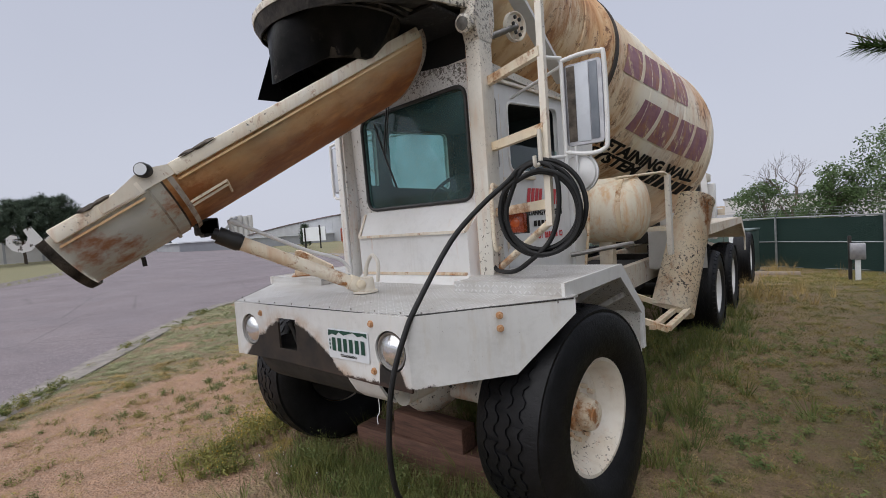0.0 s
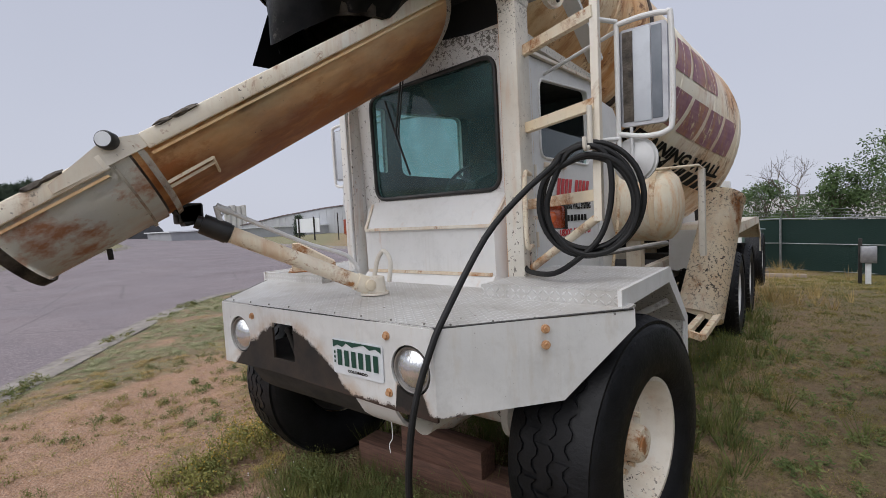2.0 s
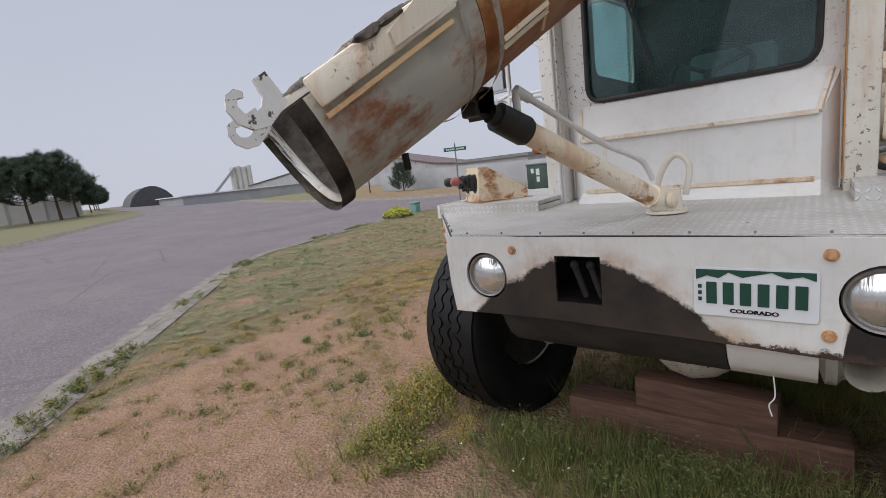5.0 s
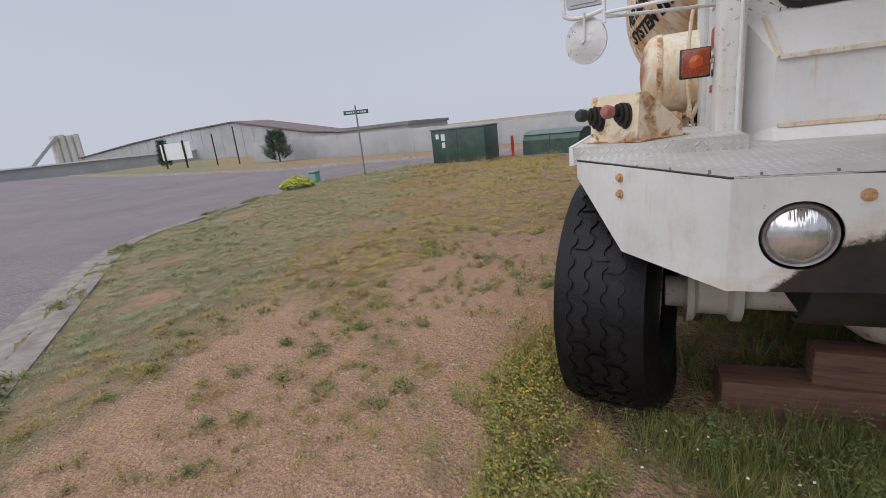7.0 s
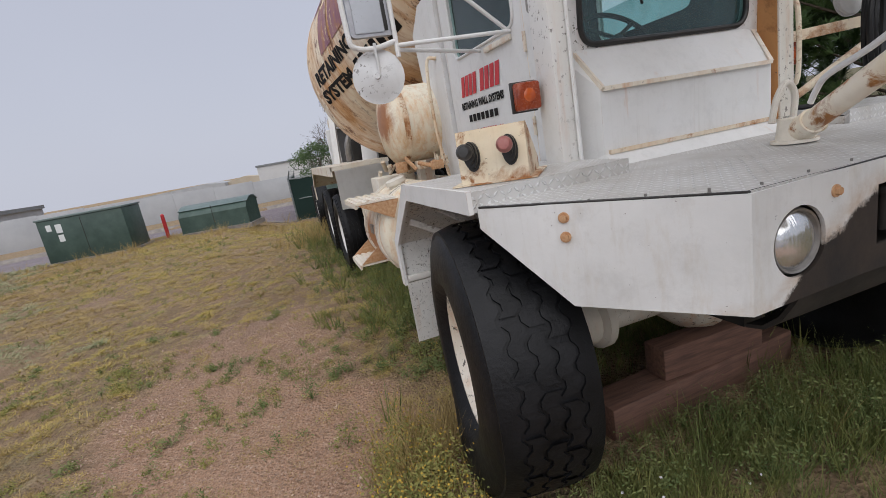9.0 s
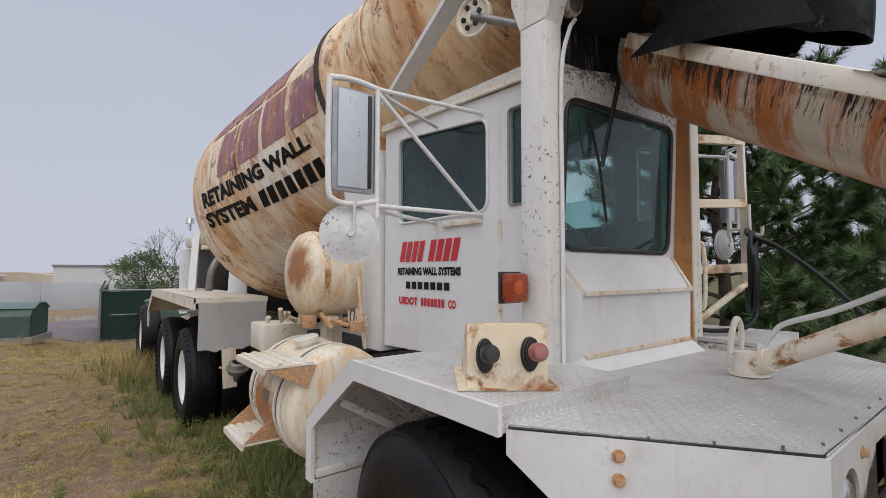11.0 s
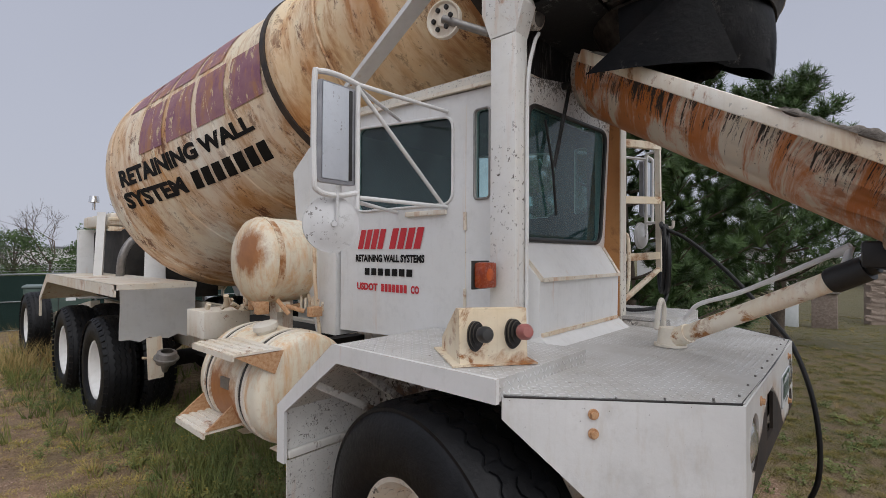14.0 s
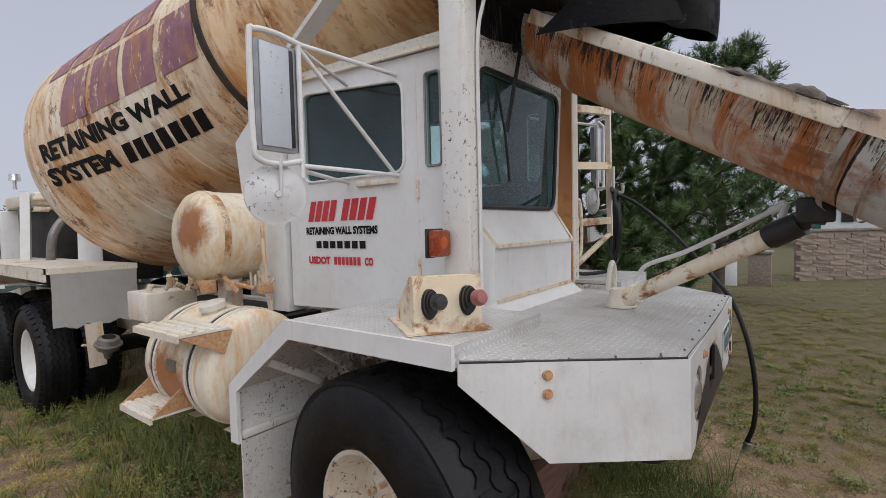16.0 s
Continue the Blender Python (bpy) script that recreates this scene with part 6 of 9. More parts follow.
    c = n.mix(drips, c, n.mix(n.noise(30, 4), (0.025, 0.02, 0.017), (0.10, 0.078, 0.06)))
    c = n.mix(n.step(n.noise(34, 5, 0.7), 0.68, 0.71), c, (0.10, 0.08, 0.06))
    n.color(c).rough(rag, 0.35, 0.75).bump(n.math("ADD", n.noise(40, 5), drips), 0.3, 0.006)
    return n.mat


m_rail = painted("chute_rail_paint", (0.88, 0.85, 0.77), (0.84, 0.70, 0.48), rust=0.57, speck=0.64, streak=0.47)
m_greycrust = flat("grey_crust", (0.085, 0.072, 0.06), (0.25, 0.22, 0.19), 18, 0.95, bump=1.0)
m_chute, m_fold = chute_paint("chute_paint", True), chute_paint("fold_chute_paint", False)
bm = trough(bmesh.new(), [(-0.77, -0.50, -0.574, 0.282), (-0.66, -0.40, -0.48, 0.282), (-0.3, -0.22, -0.25, 0.280), (0.1, 0.1, 0.1, 0.276), (0.5, 0.5, 0.5, 0.270), (0.92, 0.92, 0.92, 0.263)])
chute = part("chute", bm, m_chute, truck, "rust-streaked cream discharge chute", 50)
bm = trough(bmesh.new(), [(0.93, 0.93, 0.93, 0.270), (1.1, 1.1, 1.1, 0.263), (1.25, 1.25, 1.24, 0.255), (1.425, 1.40, 1.365, 0.247)])
fold = part("fold_over_chute", bm, m_fold, chute, "folding end section with rusty patch", 50)
bm = trough(bmesh.new(), [(0.875, 0.875, 0.875, 0.283), (0.90, 0.90, 0.90, 0.288)], 0.014)
part("hinge_ring", bm, m_spatter, chute, "spattered hinge ring", 50)
bm = trough(bmesh.new(), [(0.985, 0.985, 0.985, 0.279), (0.995, 0.995, 0.995, 0.279)], 0.01)
part("hinge_ring", bm, m_spatter, chute, "", 50)
bm = trough(bmesh.new(), [(1.408, 1.383, 1.348, 0.262), (1.447, 1.422, 1.384, 0.258)], 0.024)
part("lip_flange", bm, m_cake, fold, "dark caked lip flange", 50)
bm = trough(bmesh.new(), [(-0.4, -0.2, -0.3, 0.262), (0.4, 0.4, 0.4, 0.262), (0.92, 0.92, 0.92, 0.252), (1.40, 1.38, 1.34, 0.238)], 0.006)
part("chute_lining", bm, m_greycrust, chute, "grey concrete crust", 50)
bm = trough(bmesh.new(), [(-0.79, -0.52, -0.594, 0.286), (-0.755, -0.485, -0.559, 0.286)], 0.016)
part("end_flange", bm, m_spatter, chute, "spattered end flange", 50)
for sgn, s0 in ((1, -0.75), (-1, -0.55)):
    for a, b, dr, de in ((s0, 0.86, 0.0, 0.0), (1.0, 1.385, -0.006, -0.016)):
        bm = bmesh.new()
        beam(bm, on_chute(a, sgn * (0.282 + dr), -0.004), on_chute(b, sgn * (0.280 + dr + de), -0.004), 0.024, 0.062, CN, 0.007)
        part("chute_lip", bm, m_rail, chute, "chipped white folded edge")
        bm = bmesh.new()
        beam(bm, on_chute(a + 0.02, sgn * (0.276 + dr), -0.052), on_chute(b, sgn * (0.274 + dr + de), -0.052), 0.008, 0.010, CN)
        if sgn < 0:
            bm.free()
            continue
        part("edge_bead", bm, m_chute if sgn > 0 else m_cake, chute)
# hinge gusset, crust, hooks and lamp
rngs = random.Random(8)
for sgn, s0, s1 in ((-1, 0.42, 0.93), (-1, 0.97, 1.36), (1, 0.62, 0.80), (-1, -0.5, -0.2)):
    bm = bmesh.new()
    rows, count = [], int((s1 - s0) / 0.012)
    for k in range(count + 1):
        s = s0 + (s1 - s0) * k / count
        f = min(1.0, 6 * k / count, 6 * (count - k) / count) * (0.55 + 0.9 * noise.noise((s * 9, sgn * 3.0, 1.0)))
        h, w = max(0.002, (0.024 if sgn < 0 else 0.012) * f + rngs.uniform(-0.003, 0.003)), max(0.004, 0.019 + 0.010 * f)
        rows.append([bm.verts.new(on_chute(s, sgn * 0.278 + w * math.cos(q), 0.022 + h * math.sin(q) * rngs.uniform(0.85, 1.15))) for q in [math.pi * j / 6 for j in range(7)]])
    for p, q in zip(rows, rows[1:]):
        for j in range(6):
            bm.faces.new((p[j], p[j + 1], q[j + 1], q[j]))
    outward(bm, tuple(on_chute((s0 + s1) / 2, sgn * 0.278, -0.1)))
    part("crust_ridge", bm, m_greycrust, chute, "lumpy grey concrete crust", 60)
for sgn in (1, -1):
    prof = ((1.19, -0.045), (1.185, -0.015), (0.995, 0.03), (0.94, 0.03), (0.86, 0.004), (0.84, -0.045))
    bm = prism(bmesh.new(), [on_chute(s, sgn * 0.275, 0.02 + h) for s, h in prof], CR * sgn * 0.012)
    part("hinge_gusset", bm, m_white_rusty, chute, "chipped white gusset plate")
rngs = random.Random(3)
for s, r in ((0.70, 0.285), (0.76, 0.28), (0.66, 0.28), (1.16, 0.27), (1.22, 0.27), (0.5, -0.285), (0.74, -0.285), (0.8, -0.28), (1.1, -0.27)):
    bm = bmesh.new()
    bmesh.ops.create_icosphere(bm, subdivisions=2, radius=1)
    for v in bm.verts:
        v.co *= rngs.uniform(0.75, 1.15)
        v.co = on_chute(s + v.co.x * 0.045, r + v.co.y * 0.02, 0.025 + v.co.z * 0.012)
    part("crust_lump", bm, m_cake, chute)
c = on_chute(0.955, 0.29, 0.048)
lathe(bm := bmesh.new(), [(-0.03, 0.0), (-0.03, 0.025), (-0.02, 0.033), (0.02, 0.033), (0.03, 0.028), (0.03, 0.0)], c, (0.75, -0.65, 0.05), 22)
part("pressure_gauge", bm, m_black, chute, "round glass-faced fitting")
lathe(bm := bmesh.new(), [(0.031, 0.0), (0.031, 0.026)], c, (0.75, -0.65, 0.05), 22)
part("gauge_face", bm, m_plate_white, chute, "white gauge face")


def hook_plate(s, off, up):
    """A flat plate that ends in an open hook."""
    prof = [(0.0, -0.03), (0.10, -0.055), (0.155, -0.04), (0.185, 0.0), (0.185, 0.045), (0.16, 0.075), (0.125, 0.078), (0.105, 0.06), (0.115, 0.045), (0.135, 0.052), (0.150, 0.035), (0.145, 0.01), (0.12, -0.005), (0.085, 0.0), (0.06, 0.02), (0.05, 0.07), (0.0, 0.07)]
    o = on_chute(s, off, up)
    return prism(bmesh.new(), [o + CD * a * 0.56 + CN * b * 0.66 for a, b in prof], CR * 0.014)


for off in (0.195, -0.215):
    part("chute_hook", hook_plate(1.415 if off > 0 else 1.355, off, 0.03 if off > 0 else 0.0), m_hookwhite, fold, "chipped white hook plate")
# stay and stud on the belly
bm = bmesh.new()
for a in (0.70, 0.62):
    beam(bm, on_chute(0.68, 0.281 * math.cos(a), -0.281 * math.sin(a)), on_chute(0.875, 0.281 * math.cos(a), -0.281 * math.sin(a)), 0.008, 0.012)
beam(bm, on_chute(0.682, 0.281 * math.cos(0.62), -0.281 * math.sin(0.62)), on_chute(0.682, 0.281 * math.cos(0.9), -0.281 * math.sin(0.9)), 0.008, 0.012)
part("side_stay", bm, m_cream, chute)
bm = bmesh.new()
rod(bm, on_chute(1.18, 0.03, -0.26), on_chute(1.20, 0.03, -0.30), 0.010)
part("drip_stud", bm, m_dark, fold)
# lift cylinder
m_ram = painted("ram_paint", (0.86, 0.81, 0.70), (0.80, 0.60, 0.33), rust=0.52, speck=0.66, streak=0.42, orange=(0.58, 0.25, 0.055))
base, tip = Vector((0.034, 0.427, 1.29)), CP + CD * 0.86 - CN * 0.285
bm = bmesh.new()
rod(bm, base, base + Vector((0, 0, 0.09)), 0.062, 0.052, 24)
rod(bm, base + Vector((0, 0, 0.0)), base + Vector((0, 0, 0.012)), 0.075, seg=24)
piv = part("cylinder_post", bm, m_white_rusty, truck, "white swivel post")
p0, p1 = base + Vector((-0.02, -0.05, 0.055)), tip + Vector((0.03, 0.02, -0.05))
v = (p1 - p0)
bm = bmesh.new()
rod(bm, p0, p0 + v * 0.85, 0.038, seg=24)
rod(bm, p0 - v.normalized() * 0.02, p0 + v * 0.06, 0.046, seg=24)
ram = part("lift_cylinder", bm, m_ram, truck, "cream hydraulic lift cylinder")
bm = bmesh.new()
rod(bm, p0 + v * 0.82, p0 + v * 0.835, 0.043, seg=24)
rod(bm, p0 + v * 0.835, p0 + v * 0.97, 0.048, 0.045, 24)
part("cylinder_head", bm, m_black, ram, "black cylinder head")
bm = bmesh.new()
rod(bm, p0 + v * 0.9, p1, 0.03)
box(bm, tip + Vector((-0.03, -0.05, -0.06)), tip + Vector((0.03, 0.06, 0.03)), 0.01)
prism(bm, [tip + Vector((-0.02, 0.05, 0.03)), tip + Vector((-0.02, -0.06, 0.0)), tip + Vector((-0.02, -0.02, -0.07)), tip + Vector((-0.02, 0.04, -0.06))], (0.05, 0, 0))
part("clevis", bm, m_black, ram, "black clevis under the chute")
bm = bmesh.new()
line = [(-0.224, -0.246, 1.769), (-0.204, -0.196, 1.741), (-0.178, -0.127, 1.704), (-0.143, -0.035, 1.654), (-0.082, 0.124, 1.573), (-0.023, 0.279, 1.513), (-0.005, 0.326, 1.469), (0.005, 0.352, 1.427)]
tube(bm, curve_pts(line), 0.0105)
rod(bm, line[0], p0 + v * 0.86, 0.012)
rod(bm, line[0], line[1], 0.016)
part("hydraulic_line", bm, m_white, ram, "white-painted hydraulic line")
bm = bmesh.new()
tube(bm, curve_pts([base + Vector((-0.05, 0.05, 0.08)), base + Vector((-0.02, 0.05, 0.17)), base + Vector((0.03, 0.05, 0.22)), base + Vector((0.075, 0.05, 0.17)), base + Vector((0.06, 0.05, 0.06))]), 0.012)
part("lifting_eye", bm, m_spatter, piv, "bent grey hose loop")
bm = bmesh.new()
lathe(bm, [(0, 0.028), (0.02, 0.028), (0.024, 0.016), (0.03, 0.0)], p0 + Vector((0.045, -0.01, 0)), (1, -0.2, 0), 16)
part("pivot_pin", bm, m_cream, piv)

# ---- loose things on and under the truck ----
bm = bmesh.new()
hx, hy, hz = 1.075, 0.72, 1.72
u1, u2 = Vector((0.93, 0.36, 0)), Vector((0, 0, 1))
pts = [(0.737, -0.07, 0.42), (0.722, -0.108, 0.54), (0.717, -0.12, 0.70), (0.722, -0.105, 0.885), (0.737, -0.072, 1.045), (0.765, -0.018, 1.20), (0.785, 0.045, 1.31), (0.83, 0.27, 1.58), (0.90, 0.44, 1.74), (0.97, 0.60, 1.86)]
for k in range(4):
    for i in range(12):
        a = radians(120 - 30 * i)
        rr = 0.212 + 0.016 * math.sin(k * 2.1 + i * 0.4) - 0.008 * k
        pts.append(Vector((hx, hy, hz)) + u1 * rr * math.cos(a) + u2 * (rr * 1.12 * math.sin(a) - 0.01 * k) + Vector((0.25, -0.9, 0)) * (0.012 * k - 0.05))
for p, q in ((-0.08, 0.20), (0.02, 0.225), (0.085, 0.17), (0.10, 0.06), (0.085, -0.07), (0.04, -0.18), (-0.05, -0.265)):
    pts.append(Vector((hx, hy, hz)) + u1 * p + u2 * q + Vector((0.25, -0.9, 0)) * -0.02)
pts += [Vector((0.9, 0.74, 1.385)), Vector((0.72, 0.86, 1.372)), Vector((0.66, 0.9, 1.40))]
hose = thing("hose", "long black rubber hose coiled on the ladder hook", "hose", at=(0.737, -0.07, 0.42))
run = curve_pts(pts, 4)
for nm, stretch in (("tail", run[:41]), ("coil", run[40:])):
    bm = bmesh.new()
    tube(bm, [Vector(p) - hose.location for p in stretch], 0.0128, 10)
    part(nm, bm, m_hose, hose)
bm = bmesh.new()
lathe(bm, [(0.0, 0.0), (0.0, 0.019), (0.05, 0.019), (0.055, 0.015)], (0.0, 0.0, -0.03), (-0.12, -0.3, 1), 14)
part("coupling", bm, m_steel, hose, "dull steel hose coupling")

for a, b, z0, z1 in (((-0.62, 0.835), (0.645, 1.03), -0.02, 0.175), ((-0.25, 0.845), (0.385, 0.99), 0.175, 0.345)):
    bm = bmesh.new()
    box(bm, (a[0], a[1], z0), (b[0], b[1], z1), 0.012)
    bmesh.ops.rotate(bm, verts=bm.verts[:], cent=(0, 0.95, 0), matrix=Matrix.Rotation(radians(-2 if z0 > 0 else 3), 3, "Z"))
    solo("timber_block", bm, m_wood, "weathered red-brown timber block under the axle", "timber", "timber blocks under the axle")

# ---- terrain ----
KERB = [(1.5, -6.2), (-1.5, -3.6), (-4.2, -1.2), (-5.5, -0.1), (-7.9, 1.95), (-9.3, 3.2), (-10.15, 4.25), (-10.55, 5.5), (-10.9, 7.2), (-11.25, 8.8), (-11.6, 10.3), (-11.7, 12.2), (-11.0, 14.4), (-9.2, 16.0), (-6.0, 17.2), (0, 18.4), (12, 20.5), (40, 25)]
FAR = [(40, 33), (0, 25), (-11, 22.6), (-20, 21.6), (-27.7, 21.9), (-41, 25), (-70, 36), (-110, 60), (-140, 60), (-130, 40), (-84, 21.8), (-62, 18.5), (-54, 17.0), (-49, 15.4), (-46.2, 13.7), (-43, 11.3), (-37.3, 7.1), (-32.2, 3.6), (-26, -1.2), (-10, -15), (-4, -20), (6, -20)]


def smooth(t):
    t = np.clip(t, 0, 1)
    return t * t * (3 - 2 * t)


def height(x, y):
    """The lie of the land, without bumps."""
    x, y = np.asarray(x, float), np.asarray(y, float)
    h = 0.02 * np.clip(-x - 22, 0, 90) - 0.045 * np.clip(y - 20, 0, 22) - 0.004 * np.clip(y - 42, 0, 400)
    h = h - 0.5 * smooth((y - 8) / 8.5) * smooth((x + 4) / 2.5) * smooth((24 - y) / 4)
    return h - 0.43 * smooth((x - 8) / 9) * smooth((9 - y) / 5)


def inside(x, y, poly):
    x, y = np.asarray(x, float), np.asarray(y, float)
    r = np.zeros(x.shape, bool)
    for (x0, y0), (x1, y1) in zip(poly, poly[1:] + poly[:1]):
        if y0 != y1:
            r ^= ((y0 > y) != (y1 > y)) & (x < (x1 - x0) * (y - y0) / (y1 - y0) + x0)
    return r


ROAD = KERB + FAR


def bare(x, y):
    """How bare the soil is, 0 to 1."""
    e = 0
    for cx, cy, rx, ry in ((-2.3, -0.9, 1.7, 1.5), (-1.85, 1.2, 0.6, 1.7), (-3.0, 0.3, 1.4, 1.5), (-2.4, 2.4, 0.75, 2.2), (1.75, 0.35, 0.45, 0.5), (-1.3, -2.4, 2.4, 0.9), (14.5, -1.2, 2.0, 0.5)):
        e = max(e, 1.45 - math.hypot((x - cx) / rx, (y - cy) / ry))
    e += 0.75 * noise.fractal((x * 0.9, y * 0.9, 3.1), 1.0, 2.0, 4) - (0.3 if x > 1.2 else 0.0)
    return max(0.0, min(1.0, e * 1.05))


gx = np.concatenate([-np.geomspace(1500, 71, 26), np.arange(-70, -14.2, 0.8), np.arange(-14, 9, 0.1), np.geomspace(9, 1500, 42)])
gy = np.concatenate([-np.geomspace(1500, 6.5, 36), np.arange(-6, 18, 0.1), np.arange(18, 40, 0.8), np.geomspace(40, 1500, 34)])
X, Y = np.meshgrid(gx, gy)
Z = height(X, Y)
near = (X > -14) & (X < 9) & (Y > -6) & (Y < 18)
soil, cushion = np.zeros(X.shape), np.full(X.shape, 0.6)
for i, k in zip(*np.nonzero(near)):
    p = (X[i, k], Y[i, k])
    soil[i, k] = bare(*p)
    c = noise.noise((p[0] * 6.5, p[1] * 6.5, 4.0))
    mild = 1.0 if p[0] < 1.2 else 0.45
    cushion[i, k] = 0.5 + 1.6 * mild * c
    Z[i, k] += 0.045 * mild * max(0.0, c) * (1 - 0.7 * soil[i, k])
    Z[i, k] += 0.035 * noise.fractal((p[0] * 0.8, p[1] * 0.8, 0), 1.0, 2.0, 4) * min(1, max(0, math.hypot(p[0], p[1] - 0.8) - 1.2)) + 0.01 * noise.noise((p[0] * 4, p[1] * 4, 5)) * (1 if math.hypot(p[0], p[1] - 0.8) > 1.7 else 0)
shrunk = inside(X, Y, ROAD)
Z = np.where(shrunk, height(X, Y) - 0.35, Z)
nx, ny = len(gx), len(gy)
idx = np.arange(nx * ny).reshape(ny, nx)
quads = np.stack([idx[:-1, :-1], idx[:-1, 1:], idx[1:, 1:], idx[1:, :-1]], -1).reshape(-1, 4)
me = bpy.data.meshes.new("ground")
me.from_pydata(np.stack([X, Y, Z], -1).reshape(-1, 3).tolist(), [], quads.tolist())
me.polygons.foreach_set("use_smooth", [True] * len(me.polygons))
att = me.attributes.new("bare", "FLOAT", "POINT")
att.data.foreach_set("value", soil.reshape(-1).astype(np.float32))
att = me.attributes.new("cushion", "FLOAT", "POINT")
att.data.foreach_set("value", cushion.reshape(-1).astype(np.float32))
n = Nodes("verge_ground", 0.95)
a = n.t.nodes.new("ShaderNodeAttribute")
a.attribute_name = "bare"
cu = n.t.nodes.new("ShaderNodeAttribute")
cu.attribute_name = "cushion"
dirt = n.mix(n.step(n.noise(1.4, 6), 0.35, 0.68), (0.50, 0.30, 0.185), (0.34, 0.195, 0.12))
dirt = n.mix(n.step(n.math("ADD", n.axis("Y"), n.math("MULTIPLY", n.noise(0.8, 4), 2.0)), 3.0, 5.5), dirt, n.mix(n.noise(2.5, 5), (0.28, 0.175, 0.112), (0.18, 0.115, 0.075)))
dirt = n.mix(n.step(n.noise(0.9, 5), 0.5, 0.68), dirt, (0.42, 0.25, 0.155))
dirt = n.mix(n.step(n.axis("X"), 1.1, 2.4), dirt, n.mix(n.noise(1.7, 5), (0.30, 0.18, 0.11), (0.17, 0.105, 0.062)))
gravel = n.t.nodes.new("ShaderNodeSeparateColor")
n.link(n.voronoi(75, out="Color"), gravel.inputs[0])
grit = n.t.nodes.new("ShaderNodeSeparateColor")
n.link(n.voronoi(170, out="Color"), grit.inputs[0])
dirt = n.mix(n.math("MULTIPLY", n.step(n.noise(11, 8, 0.75), 0.50, 0.64), 0.55), dirt, (0.17, 0.108, 0.075))
dirt = n.mix(n.math("MULTIPLY", n.step(n.noise(24, 8, 0.75), 0.54, 0.62), 0.5), dirt, (0.47, 0.34, 0.25))
dirt = n.mix(n.math("MULTIPLY", gravel.outputs[0], 0.5), dirt, (0.20, 0.12, 0.08))
dirt = n.mix(n.math("MULTIPLY", n.step(grit.outputs[1], 0.6, 1.0), 0.6), dirt, (0.66, 0.45, 0.33))
dirt = n.mix(n.step(n.voronoi(55), 0.28, 0.05), dirt, n.mix(n.noise(40, 2), (0.42, 0.33, 0.27), (0.10, 0.07, 0.055)))
turf = n.mix(n.step(n.noise(0.5, 5), 0.38, 0.6), (0.33, 0.25, 0.13), (0.38, 0.255, 0.15))
turf = n.mix(n.step(n.noise(3.2, 6), 0.45, 0.68), turf, (0.25, 0.23, 0.11))
turf = n.mix(n.step(n.noise(17, 6, 0.7), 0.46, 0.60), turf, (0.17, 0.115, 0.062))
turf = n.mix(n.math("MULTIPLY", n.step(n.noise(90, 4), 0.54, 0.66), 0.6), turf, (0.40, 0.30, 0.16))
turf = n.mix(n.step(n.noise(2.2, 6, 0.65), 0.36, 0.58), n.mix(0.45, dirt, turf), turf)
kerbward = n.math("ADD", n.math("ADD", n.math("MULTIPLY", n.axis("X"), 0.653), n.math("MULTIPLY", n.axis("Y"), 0.757)), n.math("MULTIPLY", n.noise(0.7, 5), 3.0))
turf = n.mix(n.math("MULTIPLY", n.step(kerbward, 1.6, -1.0), 0.8), turf, n.mix(n.noise(2.6, 6), (0.26, 0.26, 0.15), (0.15, 0.16, 0.08)))
turf = n.mix(n.step(n.axis("X"), 1.4, 3.0), turf, n.mix(n.noise(1.3, 5), (0.15, 0.125, 0.06), (0.07, 0.072, 0.03)))
between = n.step(n.math("ADD", cu.outputs["Fac"], n.math("MULTIPLY", n.math("SUBTRACT", n.noise(19, 6, 0.7), 0.5), 0.7)), 0.62, 0.30)
turf = n.mix(n.math("MULTIPLY", between, 0.62), turf, n.mix(n.noise(6, 4), (0.26, 0.16, 0.10), (0.14, 0.10, 0.058)))
cover = n.step(n.math("ADD", a.outputs["Fac"], n.math("MULTIPLY", n.math("SUBTRACT", n.noise(7, 5), 0.5), 0.9)), 0.27, 0.68)
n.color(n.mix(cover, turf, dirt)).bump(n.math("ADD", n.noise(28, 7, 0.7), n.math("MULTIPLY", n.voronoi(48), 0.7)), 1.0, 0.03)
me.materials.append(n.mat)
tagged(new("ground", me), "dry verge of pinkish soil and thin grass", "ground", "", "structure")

# road, gutter and kerb
n = Nodes("asphalt", 0.55)
c = n.mix(n.step(n.noise(0.22, 6), 0.35, 0.7), (0.15, 0.118, 0.130), (0.205, 0.163, 0.170))
c = n.mix(n.math("MULTIPLY", n.step(n.noise(0.9, 5, 0.6, n.scaled(0.25, 1.0, 1)), 0.52, 0.66), 0.55), c, (0.125, 0.10, 0.115))
stones = n.t.nodes.new("ShaderNodeSeparateColor")
n.link(n.voronoi(60, out="Color"), stones.inputs[0])
c = n.mix(n.math("MULTIPLY", stones.outputs[0], 0.6), c, (0.07, 0.055, 0.06))
c = n.mix(n.math("MULTIPLY", n.step(stones.outputs[1], 0.7, 1.0), 0.7), c, (0.36, 0.30, 0.30))
crack = n.t.nodes.new("ShaderNodeTexVoronoi")
crack.feature = "DISTANCE_TO_EDGE"
crack.inputs["Scale"].default_value = 0.22
wob = n.t.nodes.new("ShaderNodeTexNoise")
wob.inputs["Scale"].default_value = 0.6
wmix = n.t.nodes.new("ShaderNodeMix")
wmix.data_type = "RGBA"
wmix.blend_type = "LINEAR_LIGHT"
wmix.inputs[0].default_value = 1.6
n.link(n.co, wmix.inputs[6])
n.link(wob.outputs["Color"], wmix.inputs[7])
